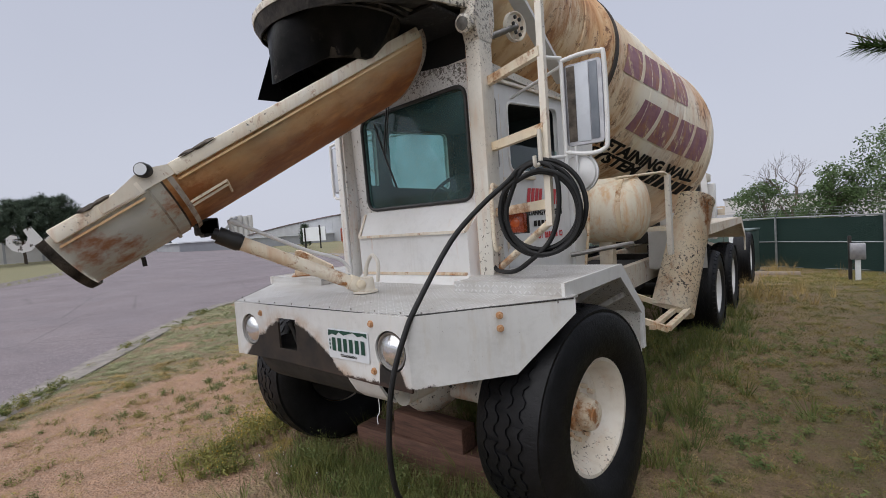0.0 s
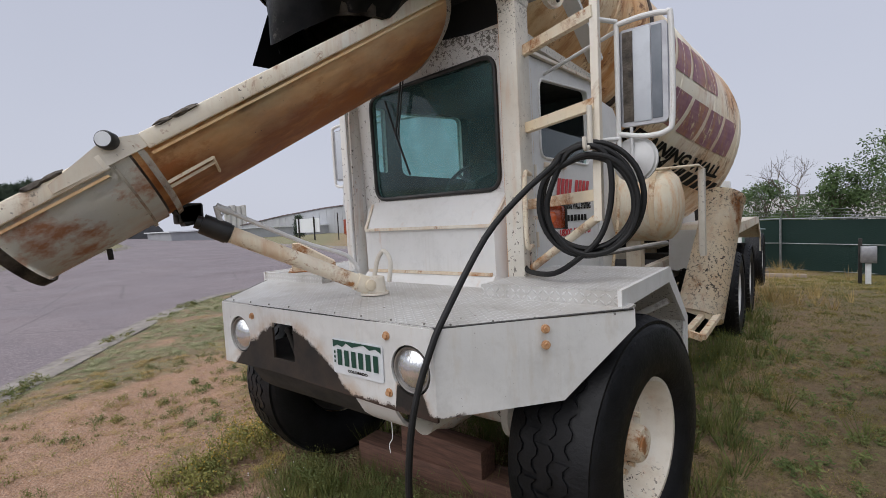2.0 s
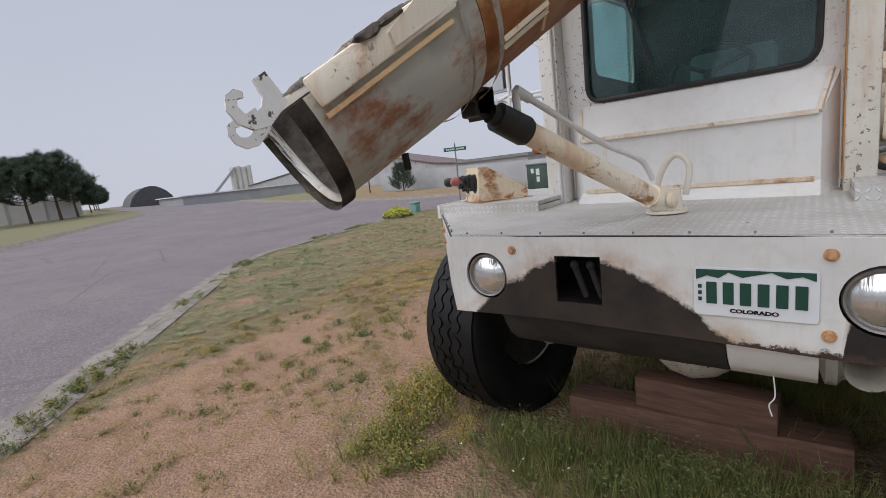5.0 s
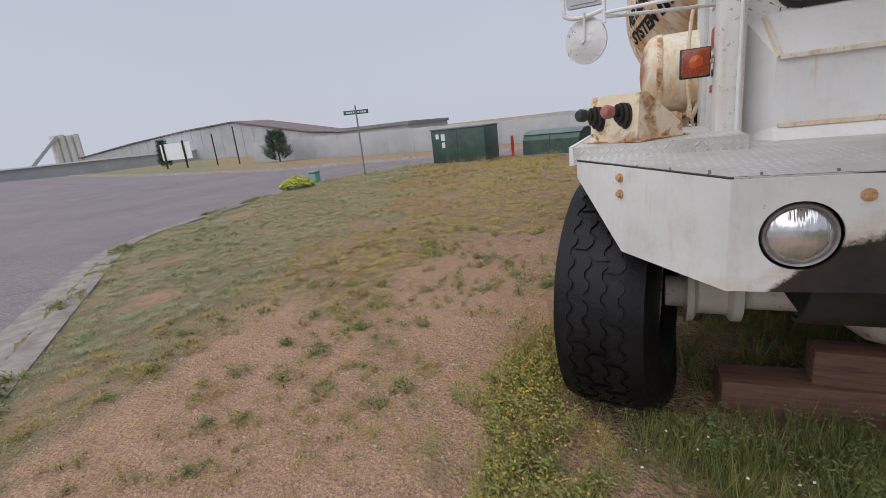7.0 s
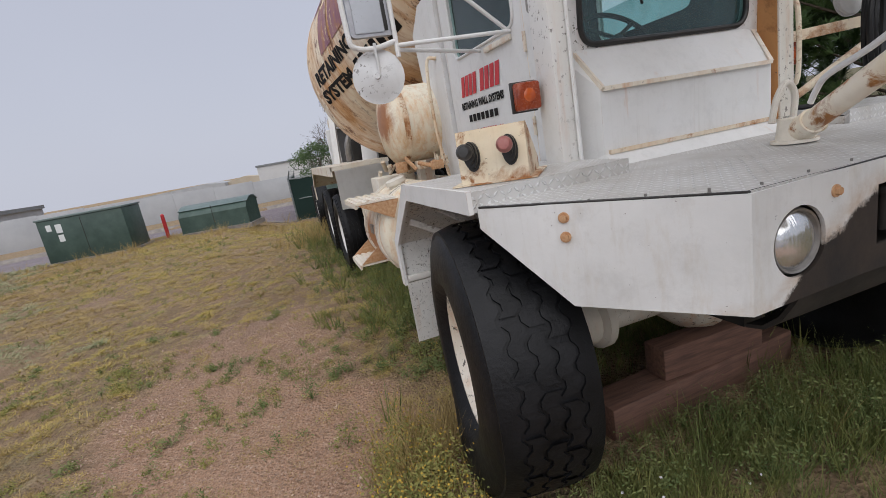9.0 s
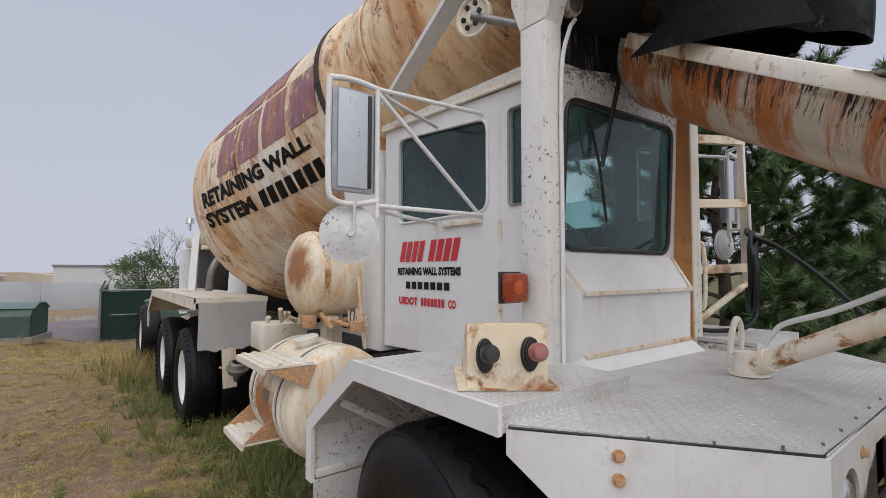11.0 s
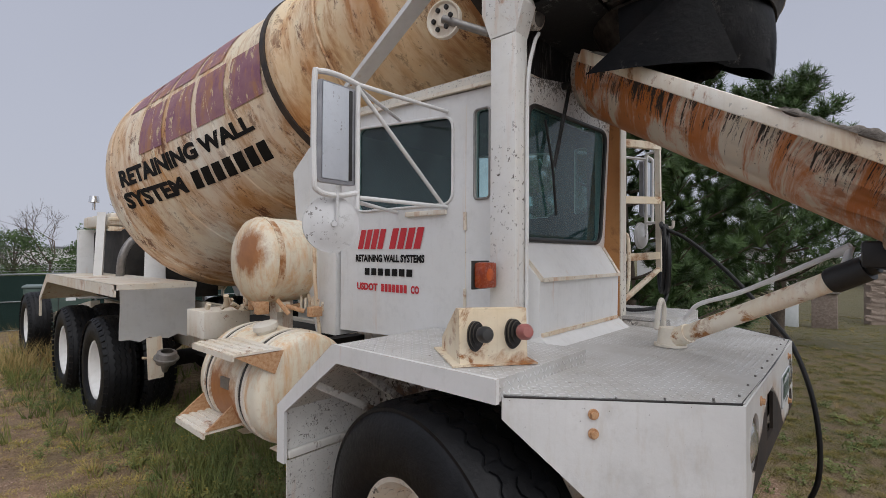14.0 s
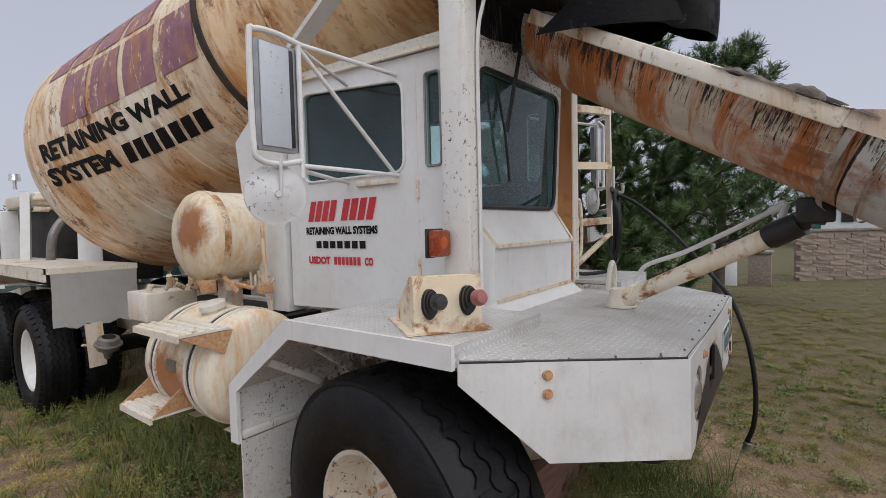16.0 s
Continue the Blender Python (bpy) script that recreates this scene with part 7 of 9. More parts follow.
n.link(wmix.outputs[2], crack.inputs["Vector"])
c = n.mix(n.math("MULTIPLY", n.step(crack.outputs["Distance"], 0.010, 0.002), 0.45), c, (0.06, 0.05, 0.053))
n.color(c).rough(n.noise(0.5, 4), 0.4, 0.75).bump(n.noise(130, 3), 0.35, 0.006)
m_road = n.mat
bm = bmesh.new()
vs = [bm.verts.new((x, y, 0)) for x, y in ROAD]
bmesh.ops.triangle_fill(bm, use_beauty=True, edges=[bm.edges.new((p, q)) for p, q in zip(vs, vs[1:] + vs[:1])])
for ax, lo, hi, st in ((0, -136, 40, 6), (1, -18, 58, 4)):
    k = lo
    while k < hi:
        co, no = [0, 0, 0], [0, 0, 0]
        co[ax], no[ax] = k, 1
        bmesh.ops.bisect_plane(bm, geom=bm.verts[:] + bm.edges[:] + bm.faces[:], plane_co=co, plane_no=no)
        k += st
for v in bm.verts:
    v.co.z = float(height(v.co.x, v.co.y)) - 0.13
bmesh.ops.recalc_face_normals(bm, faces=bm.faces[:])
if sum(f.normal.z for f in bm.faces) < 0:
    bmesh.ops.reverse_faces(bm, faces=bm.faces[:])
tagged(mesh_object("road", bm, m_road), "damp purplish asphalt road with faint patches", "road", "", "structure")
m_concrete = flat("gutter_concrete", (0.165, 0.145, 0.13), (0.28, 0.25, 0.225), 5, 0.9, bump=0.3)


def strip(pts, prof, base):
    """A kerb swept along ground points; prof: (outward, up)."""
    bm = bmesh.new()
    fine = curve_pts([(x, y, 0) for x, y in pts], 8)
    rows = []
    for i, p in enumerate(fine):
        d = (fine[min(i + 1, len(fine) - 1)] - fine[max(i - 1, 0)]).normalized()
        out = Vector((d.y, -d.x, 0)) * base
        z = float(height(p.x, p.y))
        rows.append([bm.verts.new((p.x + out.x * o, p.y + out.y * o, z + u)) for o, u in prof])
    for q, s in zip(rows, rows[1:]):
        for k in range(len(prof) - 1):
            bm.faces.new((q[k], q[k + 1], s[k + 1], s[k]))
    bmesh.ops.recalc_face_normals(bm, faces=bm.faces[:])
    return bm


tagged(mesh_object("kerb", strip(KERB, [(0.34, -0.25), (0.32, 0.012), (0.10, 0.018), (0.04, -0.02), (-0.06, -0.115), (-0.42, -0.122), (-0.44, -0.3)], 1), m_concrete, 60), "worn concrete kerb and gutter", "kerb", "", "structure")
tagged(mesh_object("kerb", strip(FAR[1:7], [(0.40, -0.25), (0.38, 0.02), (0.12, 0.03), (0.02, -0.115), (-0.35, -0.122), (-0.37, -0.3)], 1), m_concrete, 60), "far concrete kerb", "kerb", "", "structure")
tagged(mesh_object("kerb", strip(FAR[9:20], [(0.40, -0.25), (0.38, 0.02), (0.12, 0.03), (0.02, -0.115), (-0.35, -0.122), (-0.37, -0.3)], 1), m_concrete, 60), "far concrete kerb", "kerb", "", "structure")

# ---- grass and weeds ----


def leafy(name, cols, rough=0.7, trans=0.25):
    n = Nodes(name, rough)
    isl = n.island()
    f = n.math("ADD", n.math("MULTIPLY", isl, 0.3), n.math("MULTIPLY", n.step(n.noise(0.7, 3), 0.3, 0.7), 0.3))
    f = n.math("ADD", f, n.math("MULTIPLY", n.step(n.noise(7.0, 2), 0.32, 0.68), 0.4))
    ramp = n.t.nodes.new("ShaderNodeValToRGB")
    el = ramp.color_ramp.elements
    el[0].color, el[1].color = (*cols[0], 1), (*cols[-1], 1)
    for k, cc in enumerate(cols[1:-1]):
        e = el.new((k + 1) / (len(cols) - 1))
        e.color = (*cc, 1)
    n.link(f, ramp.inputs["Fac"])
    n.color(ramp.outputs["Color"])
    n.bsdf.inputs["Specular IOR Level"].default_value = 0.25
    return n.mat


m_lawn = leafy("lawn_grass", ((0.085, 0.105, 0.033), (0.21, 0.215, 0.065), (0.42, 0.335, 0.10), (0.50, 0.37, 0.13), (0.14, 0.16, 0.05)))
m_sage = leafy("sage_grass", ((0.11, 0.135, 0.065), (0.23, 0.25, 0.13), (0.40, 0.395, 0.24), (0.21, 0.22, 0.10)))
m_straw = leafy("straw_grass", ((0.48, 0.37, 0.17), (0.37, 0.27, 0.11), (0.20, 0.145, 0.06)))
m_weed = leafy("green_weeds", ((0.055, 0.085, 0.03), (0.108, 0.145, 0.048), (0.185, 0.20, 0.07), (0.085, 0.12, 0.052)))
m_olive = leafy("olive_weeds", ((0.07, 0.09, 0.025), (0.14, 0.155, 0.045), (0.27, 0.245, 0.07), (0.11, 0.13, 0.04)))
m_rank = leafy("rank_grass", ((0.055, 0.085, 0.027), (0.115, 0.145, 0.045), (0.20, 0.205, 0.062), (0.34, 0.285, 0.10)))
m_right = leafy("field_grass", ((0.042, 0.062, 0.018), (0.095, 0.112, 0.03), (0.185, 0.17, 0.05), (0.30, 0.235, 0.075), (0.075, 0.095, 0.026)))
m_yellow = leafy("yellow_blossom", ((0.52, 0.34, 0.05), (0.34, 0.22, 0.04)))
m_pale_bloom = leafy("pale_yellow_blossom", ((0.52, 0.50, 0.09), (0.36, 0.38, 0.07)))
m_whiteflower = leafy("white_blossom", ((0.62, 0.60, 0.60), (0.55, 0.50, 0.56)))


class Blades:
    """Many thin blades or leaves in one mesh."""

    def __init__(self):
        self.v, self.f = [], []

    def blade(self, p, tip, w, turn):
        k = len(self.v)
        dx, dy = w * math.cos(turn), w * math.sin(turn)
        self.v += [(p[0] - dx, p[1] - dy, p[2]), (p[0] + dx, p[1] + dy, p[2]), tip]
        self.f.append((k, k + 1, k + 2))

    def leaf(self, p, u, v):
        k = len(self.v)
        p, u, v = Vector(p), Vector(u), Vector(v)
        self.v += [tuple(p - u), tuple(p + v * 0.6 - u * 0.2), tuple(p + u), tuple(p - v * 0.6 + u * 0.2)]
        self.f.append((k, k + 1, k + 2, k + 3))

    def done(self, name, mat, label, category, parent=None):
        me = bpy.data.meshes.new(name)
        me.from_pydata(self.v, [], self.f)
        me.materials.append(mat)
        ob = new(name, me)
        if parent is None:
            return tagged(ob, label, category, "", "stuff")
        ob.parent = parent
        return tagged(ob, label)




def ground_z(x, y):
    if -14 < x < 9 and -6 < y < 18:
        i, k = int(np.searchsorted(gy, y)) - 1, int(np.searchsorted(gx, x)) - 1
        tx, ty = (x - gx[k]) / (gx[k + 1] - gx[k]), (y - gy[i]) / (gy[i + 1] - gy[i])
        return float(Z[i, k] * (1 - tx) * (1 - ty) + Z[i, k + 1] * tx * (1 - ty) + Z[i + 1, k] * (1 - tx) * ty + Z[i + 1, k + 1] * tx * ty)
    return float(height(x, y))


def tuft(b, rng, x, y, count, h, spread, w, lean=0.5):
    z = ground_z(x, y)
    for _ in range(count):
        a, r = rng.uniform(0, 6.283), spread * math.sqrt(rng.random())
        px, py = x + r * math.cos(a), y + r * math.sin(a)
        hh = h * rng.uniform(0.45, 1.0)
        l = lean * hh * rng.uniform(0.2, 1.2)
        a2 = a + rng.uniform(-1, 1)
        b.blade((px, py, z - 0.005), (px + l * math.cos(a2), py + l * math.sin(a2), z + hh), w * rng.uniform(0.7, 1.3), rng.uniform(0, 3.14))


def ground_zs(x, y):
    i = np.clip(np.searchsorted(gy, y) - 1, 0, ny - 2)
    k = np.clip(np.searchsorted(gx, x) - 1, 0, nx - 2)
    tx, ty = (x - gx[k]) / (gx[k + 1] - gx[k]), (y - gy[i]) / (gy[i + 1] - gy[i])
    return Z[i, k] * (1 - tx) * (1 - ty) + Z[i, k + 1] * tx * (1 - ty) + Z[i + 1, k] * (1 - tx) * ty + Z[i + 1, k + 1] * tx * ty


def soil_at(x, y):
    return soil[np.clip(np.searchsorted(gy, y), 0, ny - 1), np.clip(np.searchsorted(gx, x), 0, nx - 1)]


def sward(rs, x, y, count, h, spread, w, lean):
    """Blades of grass round tufts; h, spread and w are given for each tuft."""
    n = len(x) * count
    rep = lambda q: np.repeat(q, count)
    a, r = rs.uniform(0, 6.283, n), rep(spread) * np.sqrt(rs.random(n))
    px, py = rep(x) + r * np.cos(a), rep(y) + r * np.sin(a)
    hh = rep(h) * rs.uniform(0.4, 1.0, n)
    l, a2, turn = lean * hh * rs.uniform(0.2, 1.3, n), a + rs.uniform(-1.2, 1.2, n), rs.uniform(0, 3.14, n)
    z = ground_zs(px, py) - 0.004
    ww = rep(w) * rs.uniform(0.6, 1.4, n)
    dx, dy = ww * np.cos(turn), ww * np.sin(turn)
    return np.stack([np.stack([px - dx, py - dy, z], -1), np.stack([px + dx, py + dy, z], -1), np.stack([px + l * np.cos(a2), py + l * np.sin(a2), z + hh], -1)], 1)


def sward_object(name, tris, mat, label):
    co = np.concatenate(tris).reshape(-1, 3).astype(np.float32)
    me = bpy.data.meshes.new(name)
    me.vertices.add(len(co))
    me.vertices.foreach_set("co", co.reshape(-1))
    me.loops.add(len(co))
    me.loops.foreach_set("vertex_index", np.arange(len(co), dtype=np.int32))
    me.polygons.add(len(co) // 3)
    me.polygons.foreach_set("loop_start", np.arange(0, len(co), 3, dtype=np.int32))
    me.update()
    me.validate()
    me.materials.append(mat)
    return tagged(new(name, me), label, "grass", "", "stuff")


rs = np.random.default_rng(11)
kinds = {"lawn": [], "sage": [], "straw": [], "field": []}
for x0, x1, y0, y1, n, ex, ey in ((-12, -1.05, -3.6, 17, 520000, -0.6, -0.9), (1.15, 9, -3, 17, 330000, 1.4, -1.2), (9, 20, -5, 8, 60000, 1.4, -1.2), (-1.1, 1.2, -1.6, -0.15, 5000, 0, -1.2)):
    x, y = rs.uniform(x0, x1, n), rs.uniform(y0, y1, n)
    d = np.maximum(np.hypot(x - ex, y - ey), 1.3)
    keep = (rs.random(n) < np.minimum(1, (2.0 / d) ** 1.5)) & ~inside(x, y, ROAD)
    x, y, d = x[keep], y[keep], d[keep]
    sl = soil_at(x, y) if x0 < 9 else np.zeros(len(x))
    clump = np.array([noise.noise((p * 6.5, q * 6.5, 4.0)) for p, q in zip(x, y)])
    keep = (rs.random(len(x)) > np.clip(sl * 0.70, 0, 0.50)) & (clump > np.where(x > 1.2, -0.16, 0.02) + 0.11 * sl - 0.012 * d)
    x, y, d, sl, clump = x[keep], y[keep], d[keep], sl[keep], clump[keep]
    patch = np.array([noise.fractal((p * 0.35, q * 0.35, 8.0), 1.0, 2.0, 3) for p, q in zip(x, y)])
    fine = np.array([noise.noise((p * 1.7, q * 1.7, 2.0)) for p, q in zip(x, y)])
    road_d = np.min(np.stack([np.hypot(x - kx, y - ky) for kx, ky in KERB[:12]]), 0)
    big = 0.85 + 0.13 * d
    tall_ = np.clip(1 + 0.6 * fine, 0.5, 1.6) * np.where(sl > 0.4, 0.65, 1.0) * np.clip(0.55 + 2.0 * clump, 0.45, 1.5)
    sg = (-x - 5.0 - 0.45 * np.maximum(y - 6, 0) + 1.6 * patch + 0.7 * fine + 0.8 * np.clip(1 - road_d / 3.0, 0, 1) > 0) & (x < 0) & (sl < 0.5)
    st = ~sg & (((patch - 0.5 * fine < -0.10) & (x < 0)) | (rs.random(len(x)) < np.where(x > 0, 0.10, 0.22)) | ((sl > 0.5) & (rs.random(len(x)) < 0.6)))
    for key, m, c, lean in (("sage", sg, 18, 1.9), ("straw", st, 16, 2.0), ("lawn", ~sg & ~st & (x < 0), 18, 1.8), ("field", ~sg & ~st & (x >= 0), 15, 1.2)):
        kinds[key].append(sward(rs, x[m], y[m], c, (0.018 * big * tall_)[m], (0.042 * big)[m], (0.0022 * big)[m], lean))
sward_object("lawn_grass", kinds["lawn"], m_lawn, "short olive lawn grass in clumps")
sward_object("field_grass", kinds["field"], m_right, "olive and brown grass of the open field")
sward_object("roadside_grass", kinds["sage"], m_sage, "grey-green roadside grass")
sward_object("dry_grass", kinds["straw"], m_straw, "dry straw-coloured grass")
rng = random.Random(11)

weeds, olive, flowers, whites, tall = Blades(), Blades(), Blades(), Blades(), Blades()


def weed(rng, x, y, h, leaves, blossoms=0, kind=None, into=None, leaf=1.0):
    """A bushy plant: thin stems with small leaves."""
    into = into or weeds
    z = ground_z(x, y)
    for _ in range(max(3, leaves // 14)):
        a = rng.uniform(0, 6.283)
        l = h * rng.uniform(0.2, 0.7)
        top = Vector((x + l * math.cos(a), y + l * math.sin(a), z + h * rng.uniform(0.6, 1.0)))
        base = Vector((x, y, z))
        into.blade(base, tuple(top), 0.003, a + 1.57)
        for _ in range(14):
            t = rng.uniform(0.15, 1.0)
            p = base.lerp(top, t) + Vector((rng.gauss(0, 0.02), rng.gauss(0, 0.02), rng.gauss(0, 0.012)))
            u = Vector((rng.gauss(0, 1), rng.gauss(0, 1), rng.gauss(0, 0.6))).normalized() * rng.uniform(0.008, 0.02) * leaf
            v = u.orthogonal().normalized() * u.length * 0.6
            into.leaf(p, u, v)
        for _ in range(blossoms):
            p = top + Vector((rng.gauss(0, 0.03), rng.gauss(0, 0.03), rng.gauss(0, 0.02)))
            u = Vector((rng.gauss(0, 1), rng.gauss(0, 1), rng.gauss(0, 0.7))).normalized() * (0.0062 if kind is flowers else 0.007)
            kind.leaf(p, u, u.orthogonal())


for _ in range(230):
    x, y = rng.uniform(-1.0, 0.95), rng.uniform(0.02, 0.75)
    if rng.random() < 0.60 and y > 0.2 - 0.3 * x:
        weed(rng, x, y, rng.uniform(0.07, 0.24), rng.randint(60, 120), leaf=0.55)
for _ in range(6):
    weed(rng, rng.uniform(-1.3, -0.4), rng.uniform(0.1, 0.5), rng.uniform(0.08, 0.16), 28, 1, whites, None, 0.6)
for _ in range(110):
    x, y = -1.52 + rng.gauss(0, 0.15), 0.76 + rng.gauss(0, 0.38)
    if x < -1.27 or y < 0.2:
        weed(rng, x, y, rng.uniform(0.10, 0.26), rng.randint(60, 120), rng.choice((0, 1, 1, 2, 3)), flowers, olive, 0.7)
for _ in range(60):
    weed(rng, rng.uniform(-1.6, -1.1), rng.uniform(-0.1, 0.2), rng.uniform(0.07, 0.15), 60, rng.choice((0, 1)), flowers, olive, 0.7)
for _ in range(800):
    sx = rng.choice((-1, -1, 1))
    weed(rng, sx * (0.55 + abs(rng.gauss(0, 0.42))), rng.uniform(1.9, 8.5), rng.uniform(0.05, 0.22), rng.randint(60, 120), rng.choice((0, 0, 0, 0, 1)), flowers, rng.choice((weeds, weeds, olive)), 0.75)
for _ in range(950):
    k = rng.randrange(1, 9)
    a, b = KERB[k], KERB[k + 1]
    t = rng.random()
    kx, ky = a[0] + (b[0] - a[0]) * t, a[1] + (b[1] - a[1]) * t
    if noise.noise((kx * 0.8, ky * 0.8, 1.0)) > -0.05:
        side = rng.choice((-0.42, 0.08, 0.2, 0.3))
        weed(rng, kx + 0.66 * side + rng.gauss(0, 0.05), ky + 0.74 * side + rng.gauss(0, 0.05), rng.uniform(0.04, 0.11), 30, 0, None, rng.choice((weeds, olive)), 0.8)
for _ in range(420):
    x = rng.uniform(1.3, 4.5)
    weed(rng, x, rng.uniform(-1.2, 6), rng.uniform(0.04, 0.12), 30)
for k in range(1500):
    x, y = (rng.uniform(-9, -1.5), rng.uniform(-2.2, 13)) if k % 2 else (rng.uniform(-4.5, -1.3), rng.uniform(-2.4, 4.0))
    if noise.noise((x * 0.9, y * 0.9, 6.0)) > -0.05 and not inside(x, y, ROAD):
        weed(rng, x, y, rng.uniform(0.025, 0.055) + 0.004 * max(y, 0), 42, 0, None, rng.choice((olive, olive, weeds)), 0.5 + 0.03 * max(y, 0))
for k in range(85):
    cx, cy = rng.uniform(-4.6, -1.7), rng.uniform(-1.8, 4.6)
    kind = rng.choice((weeds, weeds, olive))
    for _ in range(rng.randint(3, 7)):
        weed(rng, cx + rng.gauss(0, 0.045), cy + rng.gauss(0, 0.045), rng.uniform(0.03, 0.075), 48, 0, None, kind, 0.6)
# tall straw by the wheels and the fence
for cx, cy, sd, nn, h in ((-1.42, 1.30, 0.13, 34, 0.34), (-1.55, 1.12, 0.14, 24, 0.24), (-1.48, 0.9, 0.12, 12, 0.26), (-1.2, 8.9, 0.35, 50, 0.5), (1.4, 8.5, 0.5, 40, 0.35), (-0.6, 14.8, 1.2, 60, 0.5), (-7.2, 14.9, 1.4, 60, 0.35), (-3.6, 15.0, 1.0, 40, 0.3), (4.2, 1.6, 0.9, 40, 0.2), (0.1, 0.0, 0.5, 14, 0.2)):
    for _ in range(nn):
        tuft(tall, rng, cx + rng.gauss(0, sd), cy + rng.gauss(0, sd), 16, h, 0.05, 0.0022 if h < 0.4 and cy < 5 else 0.005, 0.7)
rank = Blades()
# the tufts below the belly are unseen, added to dim the soil there
for cx, cy, sx_, sy_, nn, h in ((0.1, 1.75, 0.5, 0.35, 190, 0.26), (0.75, 1.9, 0.22, 0.3, 60, 0.22), (0.0, 3.0, 0.6, 0.8, 160, 0.3), (0.0, 4.4, 0.6, 1.6, 150, 0.3), (-0.95, 4.2, 0.16, 1.0, 50, 0.26), (-1.2, 3.3, 0.15, 0.6, 12, 0.16), (-1.42, 6.8, 0.15, 1.3, 28, 0.22), (1.2, 4.5, 0.2, 1.8, 90, 0.26), (1.5, 1.6, 0.12, 0.8, 36, 0.18), (0.15, 0.32, 0.5, 0.16, 120, 0.20), (-0.7, 0.42, 0.2, 0.15, 70, 0.15), (0.5, 0.36, 0.35, 0.2, 150, 0.2), (-0.3, 0.5, 0.3, 0.15, 70, 0.17), (-1.1, 9.5, 0.5, 1.0, 60, 0.4)):
    for _ in range(nn):
        tuft(rank, rng, cx + rng.gauss(0, sx_), cy + rng.gauss(0, sy_), 18, h, 0.05, 0.0022 if cy < 2 else 0.005, 0.6)
rank.done("rank_grass", m_rank, "tall green grass under the flanks of the truck", "grass")
olive.done("olive_weeds", m_olive, "olive and yellowing cushions of weeds", "weeds")
weeds.done("weeds", m_weed, "low dark green weeds round the wheels", "weeds")
flowers.done("yellow_flowers", m_yellow, "small yellow blossoms among the weeds", "flowers")
whites.done("white_flowers", m_whiteflower, "small pale wild asters", "flowers")
tall.done("tall_grass", m_straw, "tall dry grass stems", "grass")
# pebbles
rng = random.Random(4)
pv, pf = [], []
for _ in range(42000):
    x, y = (rng.uniform(-4.4, -1.2), rng.uniform(-2.8, 4.5)) if rng.random() < 0.8 else (rng.uniform(1.2, 3.4), rng.uniform(-1.5, 2.0))
    if float(soil_at(x, y)) < 0.25 or inside(x, y, ROAD):
        continue
    r, z = rng.uniform(0.0025, 0.007) + 0.008 * rng.random() ** 6, ground_z(x, y)
    k = len(pv)
    pv += [(x + r * math.cos(t) * rng.uniform(0.7, 1.2), y + r * math.sin(t) * rng.uniform(0.7, 1.2), z - 0.003) for t in (0, 1.57, 3.14, 4.71)] + [(x, y, z + r * 0.7)]
    pf += [(k, k + 1, k + 4), (k + 1, k + 2, k + 4), (k + 2, k + 3, k + 4), (k + 3, k, k + 4)]
me = bpy.data.meshes.new("pebbles")
me.from_pydata(pv, [], pf)
me.materials.append(leafy("pebble", ((0.46, 0.30, 0.21), (0.28, 0.17, 0.115), (0.56, 0.42, 0.33), (0.16, 0.105, 0.08)), 0.9))
tagged(new("pebbles", me), "pinkish gravel strewn on the soil", "gravel", "", "stuff")

# ---- trees ----
m_bark = flat("bark", (0.075, 0.055, 0.04), (0.14, 0.11, 0.085), 12, 0.95, bump=0.8)
m_needle = leafy("pine_needles", ((0.032, 0.070, 0.022), (0.068, 0.118, 0.038), (0.12, 0.175, 0.058)), 0.5)
m_leaf = leafy("broad_leaves", ((0.035, 0.068, 0.022), (0.06, 0.10, 0.032), (0.10, 0.145, 0.045)), 0.6)
# needles of distant pines, with the haze of distance put into their colour
m_hazedpine = leafy("hazed_needles", ((0.05, 0.078, 0.052), (0.085, 0.11, 0.075)), 0.8)


